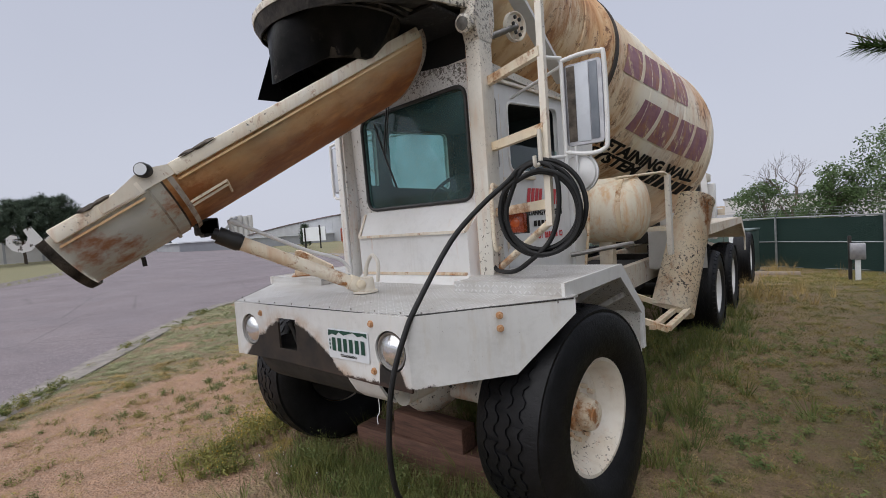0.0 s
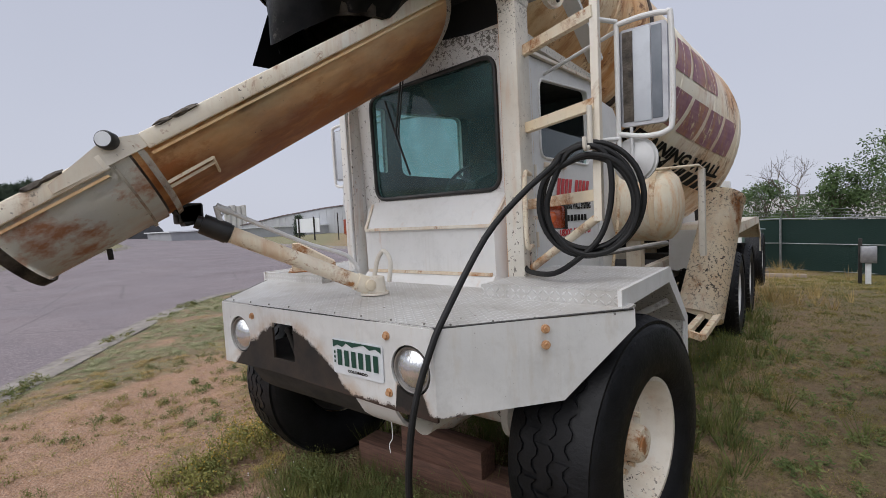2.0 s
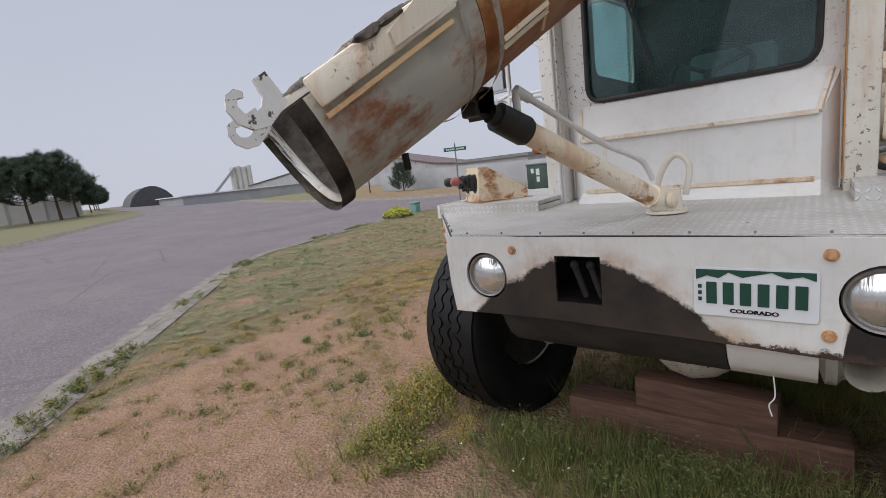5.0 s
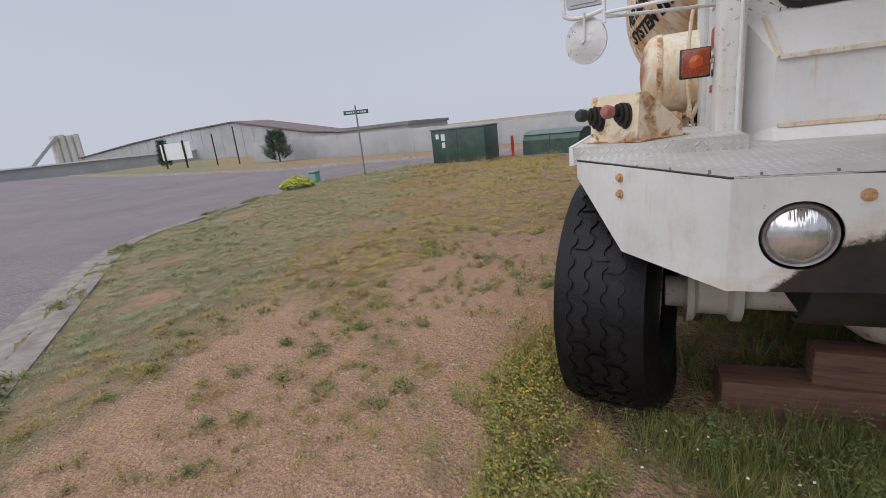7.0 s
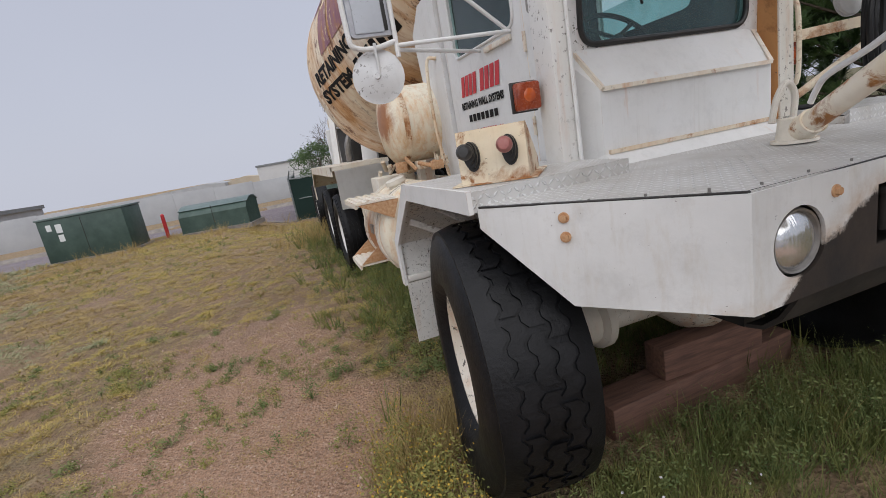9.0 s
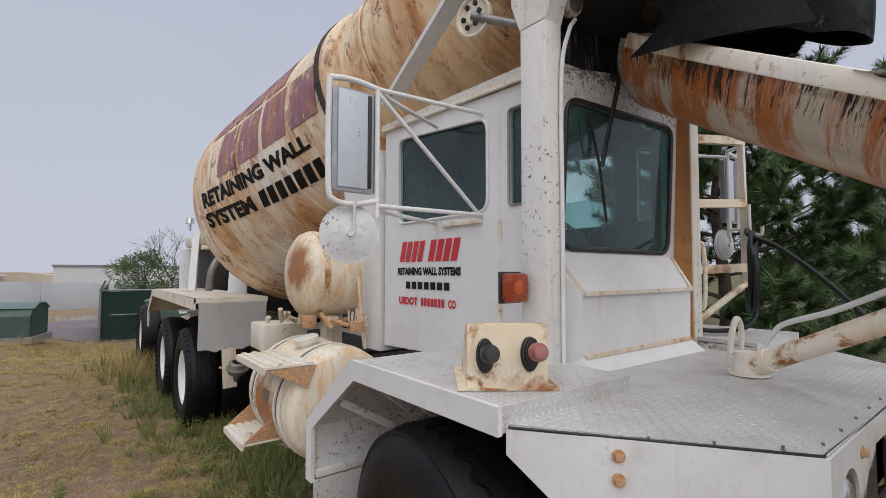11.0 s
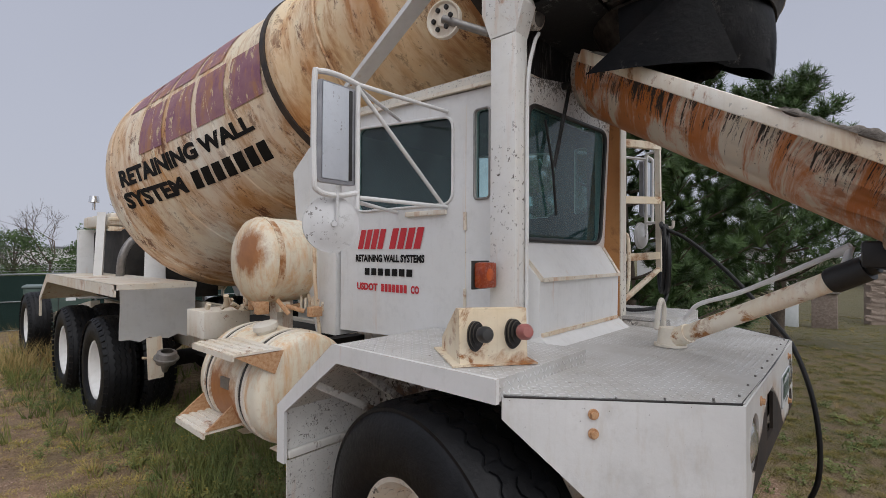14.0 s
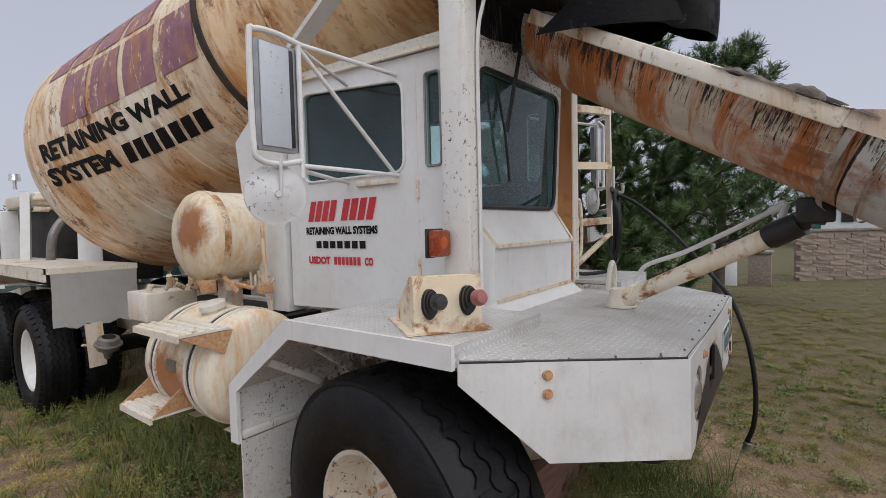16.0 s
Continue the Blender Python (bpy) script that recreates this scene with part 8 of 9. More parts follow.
def pine(x, y, h, radius, seed, low=0.6, needles=46, size=0.13, clumps=5, shape=1.25, thick=0.0042, label="tall dark green pine with open whorled branches"):
    rng = random.Random(seed)
    z0 = ground_z(x, y)
    tree = thing("pine_tree", label, "tree", at=(x, y, z0))
    bm = bmesh.new()
    tube(bm, [(0.05 * math.sin(k), 0.04 * math.cos(k * 1.3), h * k / 8 - (0.05 if k == 0 else 0)) for k in range(9)], [0.15 * h / 6 * (1 - 0.11 * k) for k in range(9)], 10)
    crown = Blades()
    ends = []
    lv = low
    while lv < h * 0.97:
        n = rng.randint(4, 6) + (3 if clumps > 7 else 0)
        a0 = rng.uniform(0, 6.28)
        for i in range(n):
            a = a0 + 6.283 * i / n + rng.uniform(-0.35, 0.35)
            f = 1 - ((lv - low) / (h - low)) ** shape
            ln = max(0.25, radius * (0.35 + 0.65 * f) * (rng.uniform(0.88, 1.02) if clumps > 7 else rng.uniform(0.74, 1.06)))
            pts = []
            for k in range(6):
                t = k / 5
                pts.append(Vector((ln * t * math.cos(a + 0.2 * t), ln * t * math.sin(a + 0.2 * t), lv + ln * (0.10 * t + 0.32 * t * t))))
            tube(bm, pts, [0.03 * (1 - 0.16 * k) * h / 6 for k in range(6)], 5)
            for t in [0.35 + 0.65 * q / (clumps * 2) for q in range(clumps * 2 + 1)]:
                p = pts[min(4, int(t * 5))].lerp(pts[min(5, int(t * 5) + 1)], t * 5 - int(t * 5))
                for _ in range(2):
                    side = Vector((rng.gauss(0, 1), rng.gauss(0, 1), abs(rng.gauss(0.5, 0.5)))).normalized()
                    tw = rng.uniform(0.08, 0.36) * (1.15 - 0.5 * t) * h / 6
                    q = p + side * tw
                    ends.append((p, q))
        lv += rng.uniform(0.26, 0.42) * h / 6
    for p, q in ends:
        d = (q - p).normalized()
        d = (d + Vector((0, 0, 0.5)) + Vector((p.x, p.y, 0)).normalized() * 0.5).normalized()
        crown.blade(tuple(p), tuple(q), 0.008, 0.5)
        o1 = d.orthogonal().normalized()
        o2 = d.cross(o1)
        ax_len = size * rng.uniform(1.0, 2.0)
        for _ in range(needles):
            t = rng.random()
            b = q + d * ax_len * (t - 0.5)
            a = rng.uniform(0, 6.283)
            out = (o1 * math.cos(a) + o2 * math.sin(a)) * 0.85 + d * rng.uniform(0.35, 0.9)
            tip = b + out.normalized() * size * rng.uniform(0.7, 1.1)
            k = len(crown.v)
            wv = out.cross(d).normalized() * (thick * size / 0.13)
            crown.v += [tuple(b - wv), tuple(b + wv), tuple(tip)]
            crown.f.append((k, k + 1, k + 2))
    part("trunk", bm, m_bark, tree, "", 60)
    crown.done("crown", m_needle if size < 0.2 else m_hazedpine, "", "", tree)
    return tree


def broadleaf(x, y, h, radius, seed, leaf=0.065, count=15000, label="leafy green broadleaf tree behind the fence", bottom=0.3):
    rng = random.Random(seed)
    z0 = ground_z(x, y)
    tree = thing("broadleaf_tree", label, "tree", at=(x, y, z0))
    bm = bmesh.new()
    tube(bm, [(0, 0, -0.05), (0.05, 0, h * 0.3), (0, 0.06, h * 0.55), (0, 0, h * 0.85)], [0.02 * h, 0.016 * h, 0.011 * h, 0.003 * h], 8)
    crown, blobs = Blades(), []
    for _ in range(60):
        a, r = rng.uniform(0, 6.283), radius * math.sqrt(rng.random())
        zz = h * rng.uniform(bottom, 1.0)
        lim = radius * math.sin(math.pi * min(0.98, max(0.08, (zz / h - bottom * 0.6) / (1 - bottom * 0.6)))) ** 0.7
        r = min(r, lim)
        c = Vector((r * math.cos(a), r * math.sin(a), zz * 0.93))
        blobs.append((c, radius * rng.uniform(0.16, 0.34)))
        tube(bm, [(0, 0, zz * 0.45), tuple(c * 0.6 + Vector((0, 0, zz * 0.2))), tuple(c)], [0.006 * h, 0.004 * h, 0.001 * h], 5)
    for _ in range(count):
        c, r = rng.choice(blobs)
        d = Vector((rng.gauss(0, 1), rng.gauss(0, 1), rng.gauss(0, 0.8))).normalized()
        p = c + d * r * rng.uniform(0.55, 1.1)
        u = Vector((rng.gauss(0, 1), rng.gauss(0, 1), rng.gauss(0, 0.7))).normalized() * leaf * rng.uniform(0.5, 1.1)
        crown.leaf(p, u, u.orthogonal().normalized() * leaf)
    part("trunk", bm, m_bark, tree, "", 60)
    crown.done("crown", m_leaf, "", "", tree)


def bare_tree(x, y, h, seed):
    rng = random.Random(seed)
    z0 = ground_z(x, y)
    tree = thing("bare_tree", "leafless grey tree behind the fence", "tree", at=(x, y, z0))
    bm = bmesh.new()

    def grow(p, d, ln, r, depth):
        q = p + d * ln
        mid = p.lerp(q, 0.5) + Vector((rng.gauss(0, 0.04), rng.gauss(0, 0.04), 0)) * ln
        tube(bm, [p, mid, q], [r, r * 0.8, r * 0.6], 5)
        if depth:
            for _ in range(3):
                nd = (d + Vector((rng.gauss(0, 0.55), rng.gauss(0, 0.55), rng.gauss(0.1, 0.3)))).normalized()
                grow(p.lerp(q, rng.uniform(0.5, 1.0)), nd, ln * rng.uniform(0.55, 0.85), r * 0.55, depth - 1)
    grow(Vector((0, 0, -0.05)), Vector((0, 0, 1)), h * 0.33, 0.013 * h, 5)
    part("crown", bm, m_bark, tree)


pine(4.4, 2.2, 4.3, 2.2, 24, 0.35, 165, 0.15, 3, 2.4, 0.0056)
pine(9.6, 0.9, 5.4, 1.9, 5, 0.9, 40, 0.17, 6, 2.0, 0.006)
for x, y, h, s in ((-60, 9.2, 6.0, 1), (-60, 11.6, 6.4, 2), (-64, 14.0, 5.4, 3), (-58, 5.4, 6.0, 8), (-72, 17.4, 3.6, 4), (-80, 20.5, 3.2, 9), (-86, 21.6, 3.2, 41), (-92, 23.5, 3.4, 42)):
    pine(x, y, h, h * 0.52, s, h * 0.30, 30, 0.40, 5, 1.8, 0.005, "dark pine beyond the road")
pine(-36.5, 38, 3.1, 1.9, 31, 0.2, 16, 0.3, 3, 1.25, 0.0042, "small round evergreen by the warehouse")
pine(-56.5, 40, 3.4, 1.0, 32, 0.3, 16, 0.3, 3, 1.25, 0.0042, "small evergreen by the sign")
broadleaf(5.6, 24.5, 4.9, 2.4, 6)
broadleaf(9.4, 23, 4.6, 2.2, 7)
broadleaf(13.5, 22, 5.0, 2.6, 12)
broadleaf(0.4, 26, 2.9, 1.6, 8, 0.055, 9000, "dark juniper thicket behind the fence", 0.05)
broadleaf(2.9, 25, 3.3, 1.4, 9, 0.06, 8000, "bushy shrub behind the fence", 0.1)
bare_tree(1.5, 25.5, 5.2, 3)
broadleaf(17.5, 4.2, 2.6, 1.6, 15, 0.08, 3000, "shrub beyond the stone wall", 0.1)

# ---- chain-link fence with green screen ----
m_fence = Nodes("green_mesh", 0.75)
_f = m_fence.noise(1.2, 5)
_w = m_fence.voronoi(26, m_fence.scaled(1, 1, 1.4))
m_fence.color(m_fence.mix(m_fence.step(_w, 0.1, 0.5), m_fence.mix(_f, (0.012, 0.040, 0.032), (0.022, 0.062, 0.05)), (0.02, 0.052, 0.044))).bump(_w, 0.3, 0.01)
m_fence = m_fence.mat
m_galv = flat("galvanised_steel", (0.20, 0.22, 0.22), (0.30, 0.32, 0.32), 8, 0.45, 0.6)
FENCE = [(-1.54, 17.7), (1.26, 16.95), (3.75, 16.1), (6.3, 15.3), (8.9, 14.4), (11.5, 13.6), (14.2, 12.7), (17.0, 11.8)]
fence = thing("fence", "green screened chain-link fence with barbed wire arms", "fence")
FH = 1.62


def fence_run(pts, tops=True):
    for a, b in zip(pts, pts[1:]):
        za, zb = ground_z(*a), ground_z(*b)
        bm = bmesh.new()
        nseg = 12
        rows = []
        for k in range(nseg + 1):
            t = k / nseg
            x, y, z = a[0] + (b[0] - a[0]) * t, a[1] + (b[1] - a[1]) * t, za + (zb - za) * t
            w = 0.015 * math.sin(t * 9.4 + a[0])
            rows.append([bm.verts.new((x, y + w + 0.01 * math.sin(q * 2 + k), z + 0.03 + (FH - 0.06 - 0.02 * math.sin(t * math.pi)) * q / 4)) for q in range(5)])
        for p, q in zip(rows, rows[1:]):
            for j in range(4):
                bm.faces.new((p[j], q[j], q[j + 1], p[j + 1]))
        bmesh.ops.solidify(bm, geom=bm.faces[:], thickness=0.006)
        part("screen", bm, m_fence, fence, "dark green privacy mesh", 60)
        for zz, r in ((FH, 0.024), (0.85, 0.018), (0.05, 0.01)):
            bm = bmesh.new()
            rod(bm, (*a, za + zz), (*b, zb + zz), r)
            part("rail", bm, m_galv, fence)
        for k in range(3):
            bm = bmesh.new()
            rod(bm, (a[0] + 0.12 * (k + 1) * 0.3, a[1] - 0.1 * (k + 1), za + FH + 0.09 * (k + 1)), (b[0] + 0.12 * (k + 1) * 0.3, b[1] - 0.1 * (k + 1), zb + FH + 0.09 * (k + 1)), 0.004, seg=5)
            part("barbed_wire", bm, m_galv, fence)
    for p in pts:
        z = ground_z(*p)
        bm = bmesh.new()
        rod(bm, (p[0], p[1] - 0.04, z - 0.1), (p[0], p[1] - 0.04, z + FH + 0.03), 0.032)
        part("post", bm, m_galv, fence, "grey steel post")
        bm = bmesh.new()
        beam(bm, (p[0], p[1] - 0.04, z + FH), (p[0] + 0.1, p[1] - 0.36, z + FH + 0.30), 0.03, 0.02)
        part("barb_arm", bm, m_galv, fence)


fence_run(FENCE)
fence_run([(-1.54, 17.9), (-1.2, 21.5)])

# ---- street furniture ----
m_utility = flat("utility_green", (0.028, 0.055, 0.045), (0.05, 0.085, 0.07), 3, 0.5)
m_utility_top = flat("utility_grey_green", (0.10, 0.14, 0.135), (0.15, 0.19, 0.185), 3, 0.5)
m_label = flat("label_white", (0.60, 0.62, 0.62), (0.68, 0.70, 0.70), 10, 0.5)


def cabinet(x, y, w, d, h, turn, label, group="", domed=False, stickers=()):
    z = ground_z(x, y)
    cab_ = thing("utility_cabinet", label, "cabinet", group, (x, y, z))
    cab_.rotation_euler = (0, 0, radians(turn))
    bm = bmesh.new()
    box(bm, (-w / 2 - 0.08, -d / 2 - 0.08, -0.1), (w / 2 + 0.08, d / 2 + 0.08, 0.05))
    part("plinth", bm, m_concrete, cab_)
    bm = bmesh.new()
    if domed:
        prism(bm, [(-w / 2, yy, zz) for yy, zz in ((-d / 2, 0.05), (-d / 2, h * 0.66), (-d * 0.36, h * 0.88), (-d * 0.1, h), (d * 0.25, h), (d / 2, h * 0.85), (d / 2, 0.05))], (w, 0, 0))
    else:
        box(bm, (-w / 2, -d / 2, 0.05), (w / 2, d / 2, h), 0.02)
    part("body", bm, m_utility, cab_)
    bm = bmesh.new()
    if domed:
        prism(bm, [(-w / 2 - 0.03, yy, zz) for yy, zz in ((-d * 0.40, h * 0.88), (-d * 0.1, h + 0.03), (d * 0.27, h + 0.03), (d / 2 + 0.03, h * 0.86), (d / 2 + 0.03, h * 0.83), (d * 0.26, h), (-d * 0.1, h), (-d * 0.38, h * 0.86))], (w + 0.06, 0, 0))
    else:
        box(bm, (-w / 2 - 0.03, -d / 2 - 0.03, h), (w / 2 + 0.03, d / 2 + 0.03, h + 0.05), 0.01)
    part("lid", bm, m_utility_top, cab_)
    bm = bmesh.new()
    box(bm, (-0.008, -d / 2 - 0.006, 0.12), (0.008, -d / 2, h - 0.05))
    part("door_joint", bm, m_dark, cab_)
    for sx_, sz, sw, sh in stickers:
        bm = bmesh.new()
        box(bm, (sx_ - sw / 2, -d / 2 - 0.008, sz - sh / 2), (sx_ + sw / 2, -d / 2 - 0.002, sz + sh / 2))
        part("sticker", bm, m_label, cab_)
    return cab_


cabinet(-7.3, 15.7, 2.25, 1.2, 1.28, -8, "large dark green steel utility cabinet with white stickers", "utility cabinets", False, ((-0.85, 1.05, 0.13, 0.18), (-0.6, 1.0, 0.16, 0.25), (-0.6, 0.72, 0.14, 0.2)))
cabinet(-3.9, 16.0, 2.15, 1.1, 0.86, -16, "low green utility box with a pale rounded lid", "utility cabinets", True)
cabinet(0.15, 15.4, 1.35, 0.9, 1.3, -12, "dark green transformer cabinet beside the fence", "utility cabinets", False, ((0.25, 1.05, 0.2, 0.2),))

bm = bmesh.new()
z = ground_z(-5.66, 16.6)
rod(bm, (-5.66, 16.5, z - 0.1), (-5.66, 16.5, z + 0.74), 0.055, seg=14)
bmesh.ops.create_uvsphere(bm, u_segments=14, v_segments=8, radius=0.055, matrix=Matrix.Translation((-5.66, 16.5, z + 0.74)))
solo("marker_post", bm, flat("red_paint", (0.50, 0.03, 0.035), (0.42, 0.025, 0.03), 6, 0.5), "round red marker post on the verge", "post")

# street sign
m_sign = flat("sign_green", (0.006, 0.10, 0.075), (0.01, 0.12, 0.09), 6, 0.4)
z = ground_z(-10.27, 13.06)
sg = thing("street_sign", "two crossed green street name blades on a post", "sign", at=(-10.27, 13.06, z))
bm = bmesh.new()
rod(bm, (0, 0, -0.1), (0, 0, 2.36), 0.028, seg=10)
part("post", bm, m_galv, sg)
for zz, turn, ln in ((2.20, 35, 0.86), (2.37, 125, 0.62)):
    bm = bmesh.new()
    m4 = Matrix.Translation((0, 0, zz)) @ Matrix.Rotation(radians(turn), 4, "Z")
    box(bm, (-ln / 2, -0.006, -0.07), (ln / 2, 0.006, 0.07), 0.003)
    bmesh.ops.transform(bm, matrix=m4, verts=bm.verts[:])
    bl = part("name_blade", bm, m_sign, sg)
    bm = mapped(blocks(bmesh.new(), -ln * 0.4, -0.03, ln * 0.8, 0.06, 9, 0.3), lambda u, v: (u, -0.009, v))
    bmesh.ops.transform(bm, matrix=m4, verts=bm.verts[:])
    part("lettering", bm, m_label, bl, "", None)

# pedestal on the lawn
z = ground_z(3.0, 13.0)
pd = thing("meter_post", "grey meter box on a white post", "post", at=(3.0, 13.0, z))
bm = bmesh.new()
box(bm, (-0.05, -0.05, -0.1), (0.05, 0.05, 0.75), 0.01)
part("post", bm, m_label, pd)
bm = bmesh.new()
box(bm, (-0.14, -0.12, 0.5), (0.14, 0.05, 0.88), 0.02)
part("box", bm, m_mirror_back, pd)
bm = bmesh.new()
box(bm, (-0.17, 0.05, -0.1), (-0.10, 0.12, 1.05), 0.01)
part("side_post", bm, m_dark, pd)

# plank on the grass, paper scrap
bm = bmesh.new()
beam(bm, (0.55, 14.7, ground_z(0.55, 14.7) + 0.05), (1.9, 14.9, ground_z(1.9, 14.9) + 0.05), 0.2, 0.1, bevel=0.01)
solo("plank", bm, flat("grey_timber", (0.25, 0.20, 0.15), (0.34, 0.28, 0.22), 9, 0.85), "weathered plank lying in the grass", "plank")
bm = bmesh.new()
g = [[bm.verts.new((0.10 + 0.02 * i, 0.55 + 0.02 * k, ground_z(0.1, 0.55) + 0.02 + 0.008 * math.sin(i * 2 + k * 3))) for i in range(4)] for k in range(3)]
for k in range(2):
    for i in range(3):
        bm.faces.new((g[k][i], g[k][i + 1], g[k + 1][i + 1], g[k + 1][i]))
bmesh.ops.solidify(bm, geom=bm.faces[:], thickness=0.002)
solo("paper_scrap", bm, m_label, "crumpled white paper scrap in the weeds", "litter")

# yellow bush and small green pedestal by the kerb
PED = (-11.6, 11.9)
m_pedestal = flat("pale_green_plastic", (0.12, 0.27, 0.22), (0.16, 0.32, 0.27), 4, 0.5)
rng = random.Random(9)
bush, bloom = Blades(), Blades()
bz = ground_z(-11.3, 10.6)
for _ in range(1500):
    a, r = rng.uniform(0, 6.283), 0.55 * math.sqrt(rng.random())
    hh = 0.34 * (1 - (r / 0.62) ** 2) + 0.06
    p = (-11.25 + r * math.cos(a), 10.5 + r * math.sin(a), bz + hh * rng.uniform(0.2, 1.0))
    u = Vector((rng.gauss(0, 1), rng.gauss(0, 1), rng.gauss(0, 0.6))).normalized() * 0.03
    (bloom if p[2] > bz + hh * 0.62 else bush).leaf(p, u, u.orthogonal() * 1.2)
yb = thing("rabbitbrush", "rounded bush of yellow blossom by the kerb", "bush", at=(0, 0, 0))
bush.done("leaves", m_weed, "", "", yb)
bloom.done("blossom", m_pale_bloom, "pale yellow blossom", "", yb)

bm = bmesh.new()
gz = ground_z(PED[0], PED[1])
box(bm, (PED[0] - 0.14, PED[1] - 0.14, gz - 0.05), (PED[0] + 0.14, PED[1] + 0.14, gz + 0.34), 0.03)
ped = thing("cable_pedestal", "small pale green cable pedestal by the kerb", "pedestal", at=(0, 0, 0))
part("body", bm, m_pedestal, ped)
bm = bmesh.new()
box(bm, (PED[0] - 0.16, PED[1] - 0.16, gz + 0.34), (PED[0] + 0.16, PED[1] + 0.16, gz + 0.42), 0.03)
part("cap", bm, m_pedestal, ped)

# ---- stone wall to the east ----
m_stone = Nodes("split_stone", 0.9)
_r = m_stone.t.nodes.new("ShaderNodeObjectInfo").outputs["Random"]
_c = m_stone.mix(_r, (0.29, 0.225, 0.18), (0.20, 0.155, 0.125))
_n = m_stone.noise(14, 6)
m_stone.color(m_stone.mix(m_stone.step(_n, 0.4, 0.75), _c, (0.30, 0.24, 0.20))).bump(_n, 0.8, 0.03)
m_stone = m_stone.mat
WA, WB = Vector((17.8, -0.63, 0)), Vector((23.5, -7.6, 0))
wd = (WB - WA).normalized()
wn_ = Vector((wd.y, -wd.x, 0))
wz = ground_z(17.8, -0.6) - 0.1
wall = tagged(new("wall_stone"), "grey-brown split-stone retaining wall", "wall", "", "structure")
bm = bmesh.new()
beam(bm, WA + Vector((0, 0, wz + 0.9)), WB + Vector((0, 0, wz + 0.9)), 0.24, 1.8)
part("core", bm, m_stone, wall)
bm = bmesh.new()
beam(bm, WA - wd * 0.1 + Vector((0, 0, wz + 1.83)), WB + Vector((0, 0, wz + 1.83)), 0.36, 0.09, bevel=0.01)
part("coping", bm, m_concrete, wall)
rng = random.Random(2)
stone_meshes = []
for k in range(6):
    bm = bmesh.new()
    box(bm, (-0.29, -0.04, -0.085), (0.29, 0.04, 0.085))
    bmesh.ops.subdivide_edges(bm, edges=bm.edges[:], cuts=1, use_grid_fill=True)
    for v in bm.verts:
        v.co += Vector((rng.gauss(0, 0.012), rng.gauss(0, 0.012), rng.gauss(0, 0.006)))
    me = bpy.data.meshes.new("stone")
    bm.to_mesh(me)
    bm.free()
    me.materials.append(m_stone)
    stone_meshes.append(me)
ang = math.atan2(wd.y, wd.x)
for course in range(9):
    s = 0.15 if course % 2 else 0.3
    while s < (WB - WA).length and s < 8.7:
        ob = new("stone", rng.choice(stone_meshes))
        p = WA + wd * s - wn_ * -0.0
        side = -1 if (Vector((-2.4, -0.3, 0)) - WA).dot(wn_) < 0 else 1
        ob.matrix_world = Matrix.Translation(p + wn_ * side * 0.105 + Vector((0, 0, wz + 0.12 + course * 0.19))) @ Matrix.Rotation(ang, 4, "Z")
        ob.parent = wall
        s += 0.61
pier = thing("gate_pier", "short brick gate pier beside the wall", "pier", at=(15.6, 0.35, ground_z(15.6, 0.35)))
bm = bmesh.new()
box(bm, (-0.3, -0.3, -0.1), (0.3, 0.3, 1.05), 0.02)
part("shaft", bm, m_stone, pier)
bm = bmesh.new()
box(bm, (-0.36, -0.36, 1.05), (0.36, 0.36, 1.13), 0.015)
part("cap", bm, m_concrete, pier)
box_z = ground_z(15.2, 1.1)
bm = bmesh.new()
box(bm, (15.0, 0.95, box_z - 0.05), (15.4, 1.3, box_z + 0.85), 0.02)
solo("meter_cabinet", bm, m_label, "small pale grey meter cabinet by the pier", "cabinet")

# ---- far buildings ----
m_metal = flat("grey_cladding", (0.33, 0.34, 0.36), (0.40, 0.41, 0.43), 0.5, 0.7)
m_pale = flat("pale_cladding", (0.52, 0.51, 0.50), (0.60, 0.59, 0.58), 0.4, 0.7)
m_roofgrey = flat("grey_roof", (0.16, 0.17, 0.18), (0.22, 0.23, 0.24), 0.6, 0.7)
m_eave = flat("brown_eave", (0.13, 0.10, 0.10), (0.18, 0.14, 0.14), 0.6, 0.7)
m_whiteroof = flat("white_roof", (0.66, 0.68, 0.70), (0.72, 0.74, 0.76), 0.4, 0.6)


def ribs(bld, x0, x1, y, z0, zfun, step=3.0):
    x = x0
    while x <= x1:
        bm = bmesh.new()
        box(bm, (x - 0.06, y - 0.05, z0), (x + 0.06, y, zfun(x)))
        part("cladding_rib", bm, m_metal, bld)
        x += step


w1 = thing("warehouse", "long grey metal warehouse with a low gable", "warehouse", "warehouses")
gable = [(-108, -2.2), (-108, 2.6), (-91, 4.1), (-76, 5.05), (-64.7, 5.45), (-49.3, 2.35), (-44, 1.9), (-44, -2.2)]
bm = bmesh.new()
prism(bm, [(x, 60, z) for x, z in gable], (0, 8, 0))
part("wall", bm, m_metal, w1)
bm = bmesh.new()
prism(bm, [(x, 59.7, z) for x, z in ((-108.4, 2.6), (-91, 4.15), (-76, 5.1), (-64.7, 5.5), (-49, 2.4), (-43.6, 1.95), (-43.6, 2.15), (-49, 2.65), (-64.7, 5.68), (-76, 5.3), (-91, 4.33), (-108.4, 2.78))], (0, 8.6, 0))
part("roof", bm, m_eave, w1, "brown metal verge")
ribs(w1, -92, -44.5, 60, -2.2, lambda x: float(np.interp(x, [-108, -91, -76, -64.7, -49.3, -44], [2.5, 4.05, 5.0, 5.4, 2.3, 1.9])), 2.4)
w2 = thing("screen_wall", "long pale grey precast screen wall across the street", "wall")
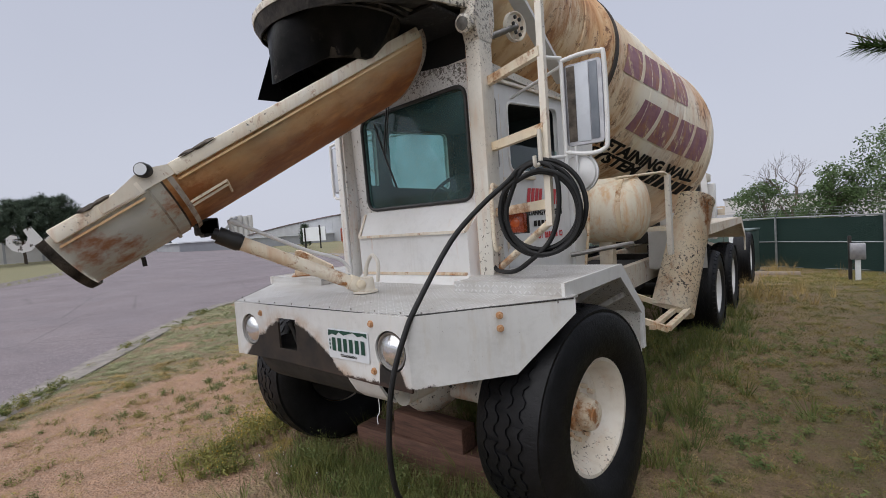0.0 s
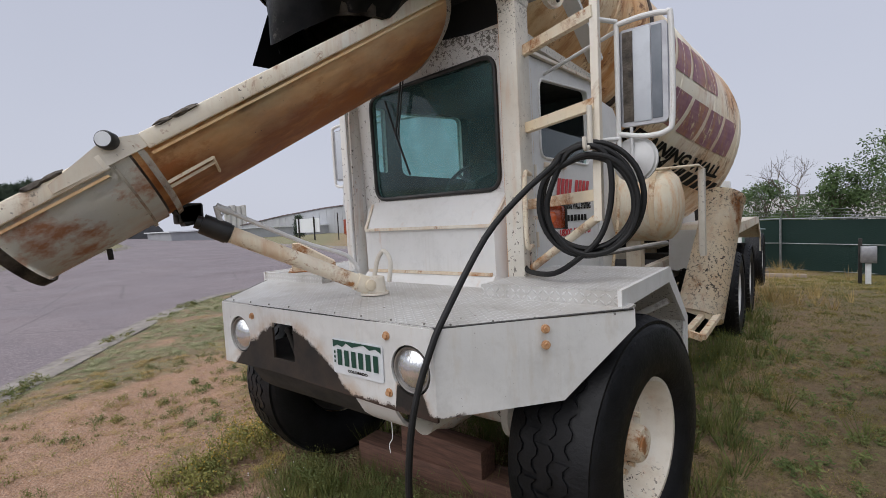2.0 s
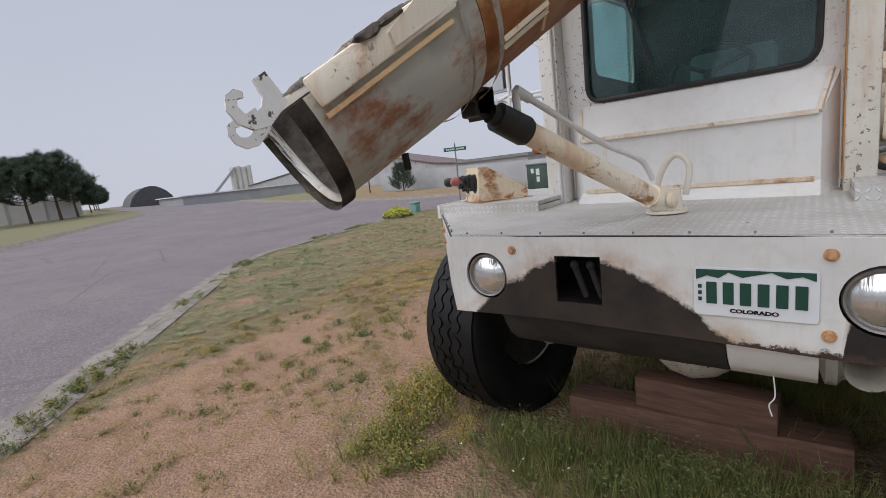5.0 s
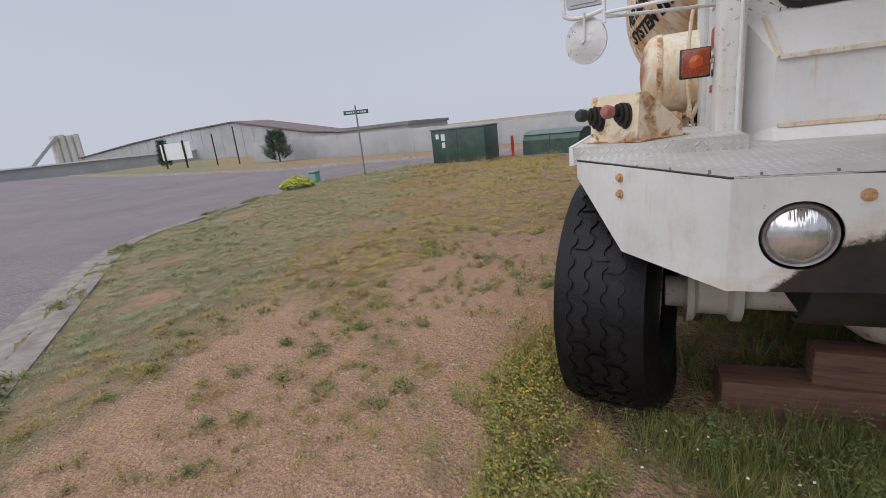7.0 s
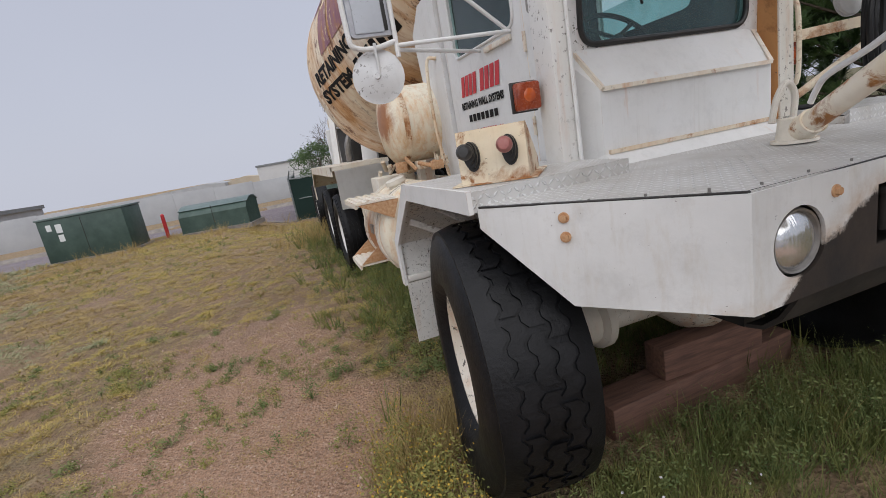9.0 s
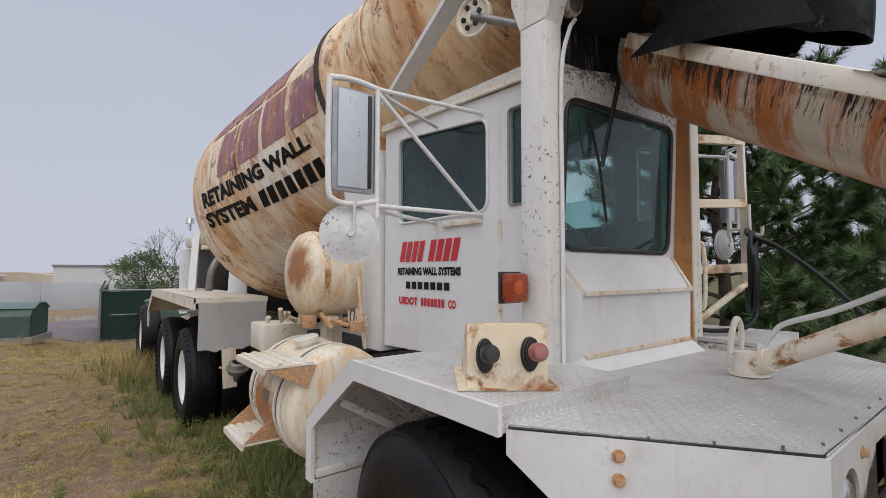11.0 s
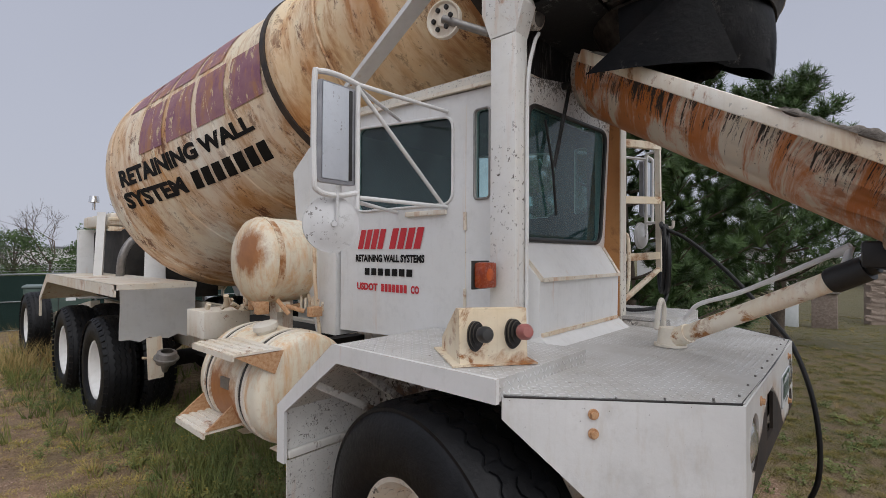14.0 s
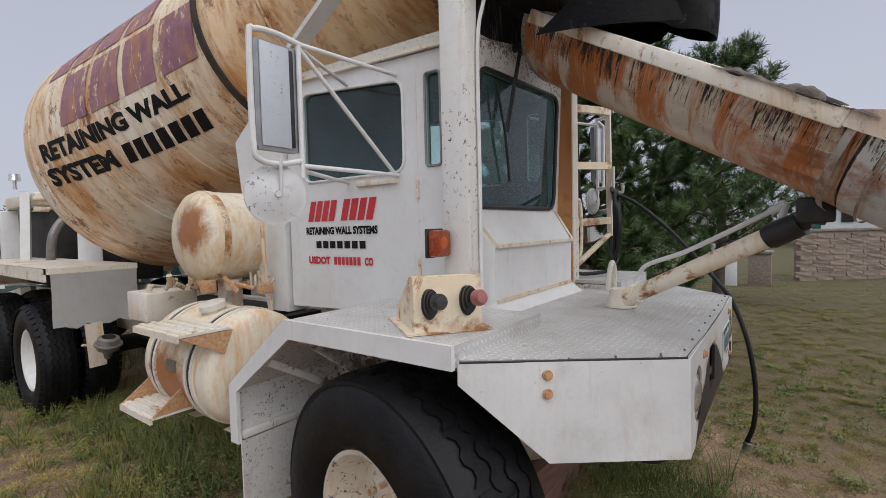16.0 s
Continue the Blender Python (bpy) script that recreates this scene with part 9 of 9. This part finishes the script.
for k in range(16):
    x0 = -43 + 3.0 * k
    top = float(np.interp(x0, [-43, -20, -8, 4], [1.75, 1.35, 1.05, 0.6]))
    bm = bmesh.new()
    box(bm, (x0, 41, -1.6), (x0 + 2.99, 41.2, top), 0.004)
    part("wall_panel", bm, m_metal, w2)
w3 = thing("warehouse", "low building with a dark flat roof", "warehouse", "warehouses")
bm = bmesh.new()
box(bm, (-44.0, 60, -1.5), (-32.0, 75, 2.0))
part("wall", bm, m_metal, w3)
bm = bmesh.new()
box(bm, (-44.3, 59.6, 2.0), (-31.7, 75, 2.45))
part("roof", bm, m_roofgrey, w3)
w4 = thing("warehouse", "pale grey block-like building behind the fence", "warehouse", "warehouses")
bm = bmesh.new()
box(bm, (-3.5, 44, -2), (13, 60, 2.05))
part("wall", bm, m_pale, w4)
bm = bmesh.new()
box(bm, (-3.6, 43.9, 2.05), (13.1, 60, 2.2))
part("roof_edge", bm, m_roofgrey, w4)
w5 = thing("warehouse", "distant sheds with tan and grey roofs", "warehouse", "warehouses")
bm = bmesh.new()
prism(bm, [(x, 90, z) for x, z in ((-26, -4), (-26, 0.9), (-14, 1.35), (-11, 1.0), (-11, -4))], (0, 20, 0))
part("wall", bm, m_metal, w5)
bm = bmesh.new()
prism(bm, [(x, 95, z) for x, z in ((-12, -4), (-12, 0.8), (-8, 1.5), (-4, 0.9), (-4, -4))], (0, 20, 0))
part("annex", bm, flat("tan_roof", (0.42, 0.36, 0.28), (0.48, 0.42, 0.34), 0.5, 0.8), w5)
w6 = thing("warehouse", "long grey warehouse with a bright white roof", "warehouse", "warehouses")
bm = bmesh.new()
prism(bm, [(-75, y, z) for y, z in ((30, -0.5), (30, 1.75), (44, 1.75), (62, 1.65), (62, -0.5))], (-9, 0, 0))
part("wall", bm, m_metal, w6)
bm = bmesh.new()
prism(bm, [(-74.7, y, z) for y, z in ((29.6, 1.75), (44, 1.75), (63, 1.65), (63, 1.83), (44, 1.95), (29.6, 1.92))], (-9.6, 0, 0))
part("roof", bm, m_whiteroof, w6)
silo = thing("batch_plant", "distant concrete silos with a slanting conveyor", "silo")
for k in range(4):
    bm = bmesh.new()
    rod(bm, (-150, 78.5 + 1.9 * k, 0), (-150, 78.5 + 1.9 * k, 9.6 + 0.3 * (k % 2)), 0.95, seg=14)
    part("silo", bm, m_pale, silo)
bm = bmesh.new()
beam(bm, (-149, 71, 2), (-149, 79, 9.5), 0.8, 0.8)
part("conveyor", bm, m_metal, silo)
shed = thing("arched_shed", "dark arched storage shed far down the road", "shed", at=(-104, 36.5, 0.5))
bm = prism(bmesh.new(), [(0, -4.6 + 9.2 * k / 10, 4.2 * math.sin(math.pi * k / 10) ** 0.6) for k in range(11)], (-14, 3, 0))
part("roof", bm, flat("dark_sheeting", (0.06, 0.062, 0.066), (0.09, 0.092, 0.097), 2, 0.7), shed)
bw = thing("boundary_wall", "grey concrete wall behind the roadside pines", "wall")
for k in range(6):
    bm = bmesh.new()
    zz = float(height(-65, 0))
    box(bm, (-65.2, -4.4 + 3.2 * k, zz - 0.6), (-65, -1.2 + 3.2 * k, zz + 2.75 - 0.08 * k))
    part("wall_panel", bm, m_pale, bw)
    bm = bmesh.new()
    box(bm, (-65.3, -4.5 + 3.2 * k, zz - 0.6), (-64.93, -4.28 + 3.2 * k, zz + 2.8 - 0.08 * k))
    part("wall_post", bm, m_metal, bw)
# sign board and poles across the street
sb = thing("sign_board", "white sign board on two dark posts", "sign", at=(0, 0, 0))
zz = float(height(-52, 38))
bm = bmesh.new()
box(bm, (-54.2, 38, zz + 1.0), (-49.2, 38.1, zz + 2.9))
part("board", bm, m_whiteroof, sb)
for x in (-53.6, -50.2):
    bm = bmesh.new()
    rod(bm, (x, 37.9, zz - 0.1), (x, 37.9, zz + 3.1), 0.10, seg=8)
    part("post", bm, m_dark, sb)
for x, hh in ((-46.6, 3.6), (-43.2, 4.2)):
    zz = float(height(x, 39))
    bm = bmesh.new()
    rod(bm, (x, 39, zz - 0.1), (x, 39, zz + hh), 0.07, seg=8)
    solo("lamp_pole", bm, m_dark, "thin dark pole across the street", "pole", "poles across the street")
hs = thing("house", "white building with a green corner beyond the wall", "house", at=(0, 0, 0))
bm = bmesh.new()
box(bm, (42, -14, -1), (52, -2.0, 3.2))
part("wall", bm, m_whiteroof, hs)
bm = bmesh.new()
prism(bm, [(x, -15, z) for x, z in ((41, 3.2), (53, 3.2), (47, 5.2))], (0, 14, 0))
part("roof", bm, m_roofgrey, hs)
for y in (-4.0, -6.2, -8.4):
    bm = bmesh.new()
    box(bm, (41.9, y - 0.35, 1.4), (42.0, y + 0.35, 2.2))
    part("window", bm, m_dark, hs)
bm = bmesh.new()
box(bm, (41.85, -2.5, -1), (42, -2.0, 3.0))
part("corner_trim", bm, m_sign, hs)
hs = thing("house", "low white house seen through the pine", "house", at=(0, 0, 0))
bm = bmesh.new()
box(bm, (34, 3, -1), (44, 12, 2.2))
part("wall", bm, m_pale, hs)
bm = bmesh.new()
prism(bm, [(33.5, y, z) for y, z in ((2, 2.2), (13, 2.2), (7.5, 3.6))], (11, 0, 0))
part("roof", bm, m_roofgrey, hs)
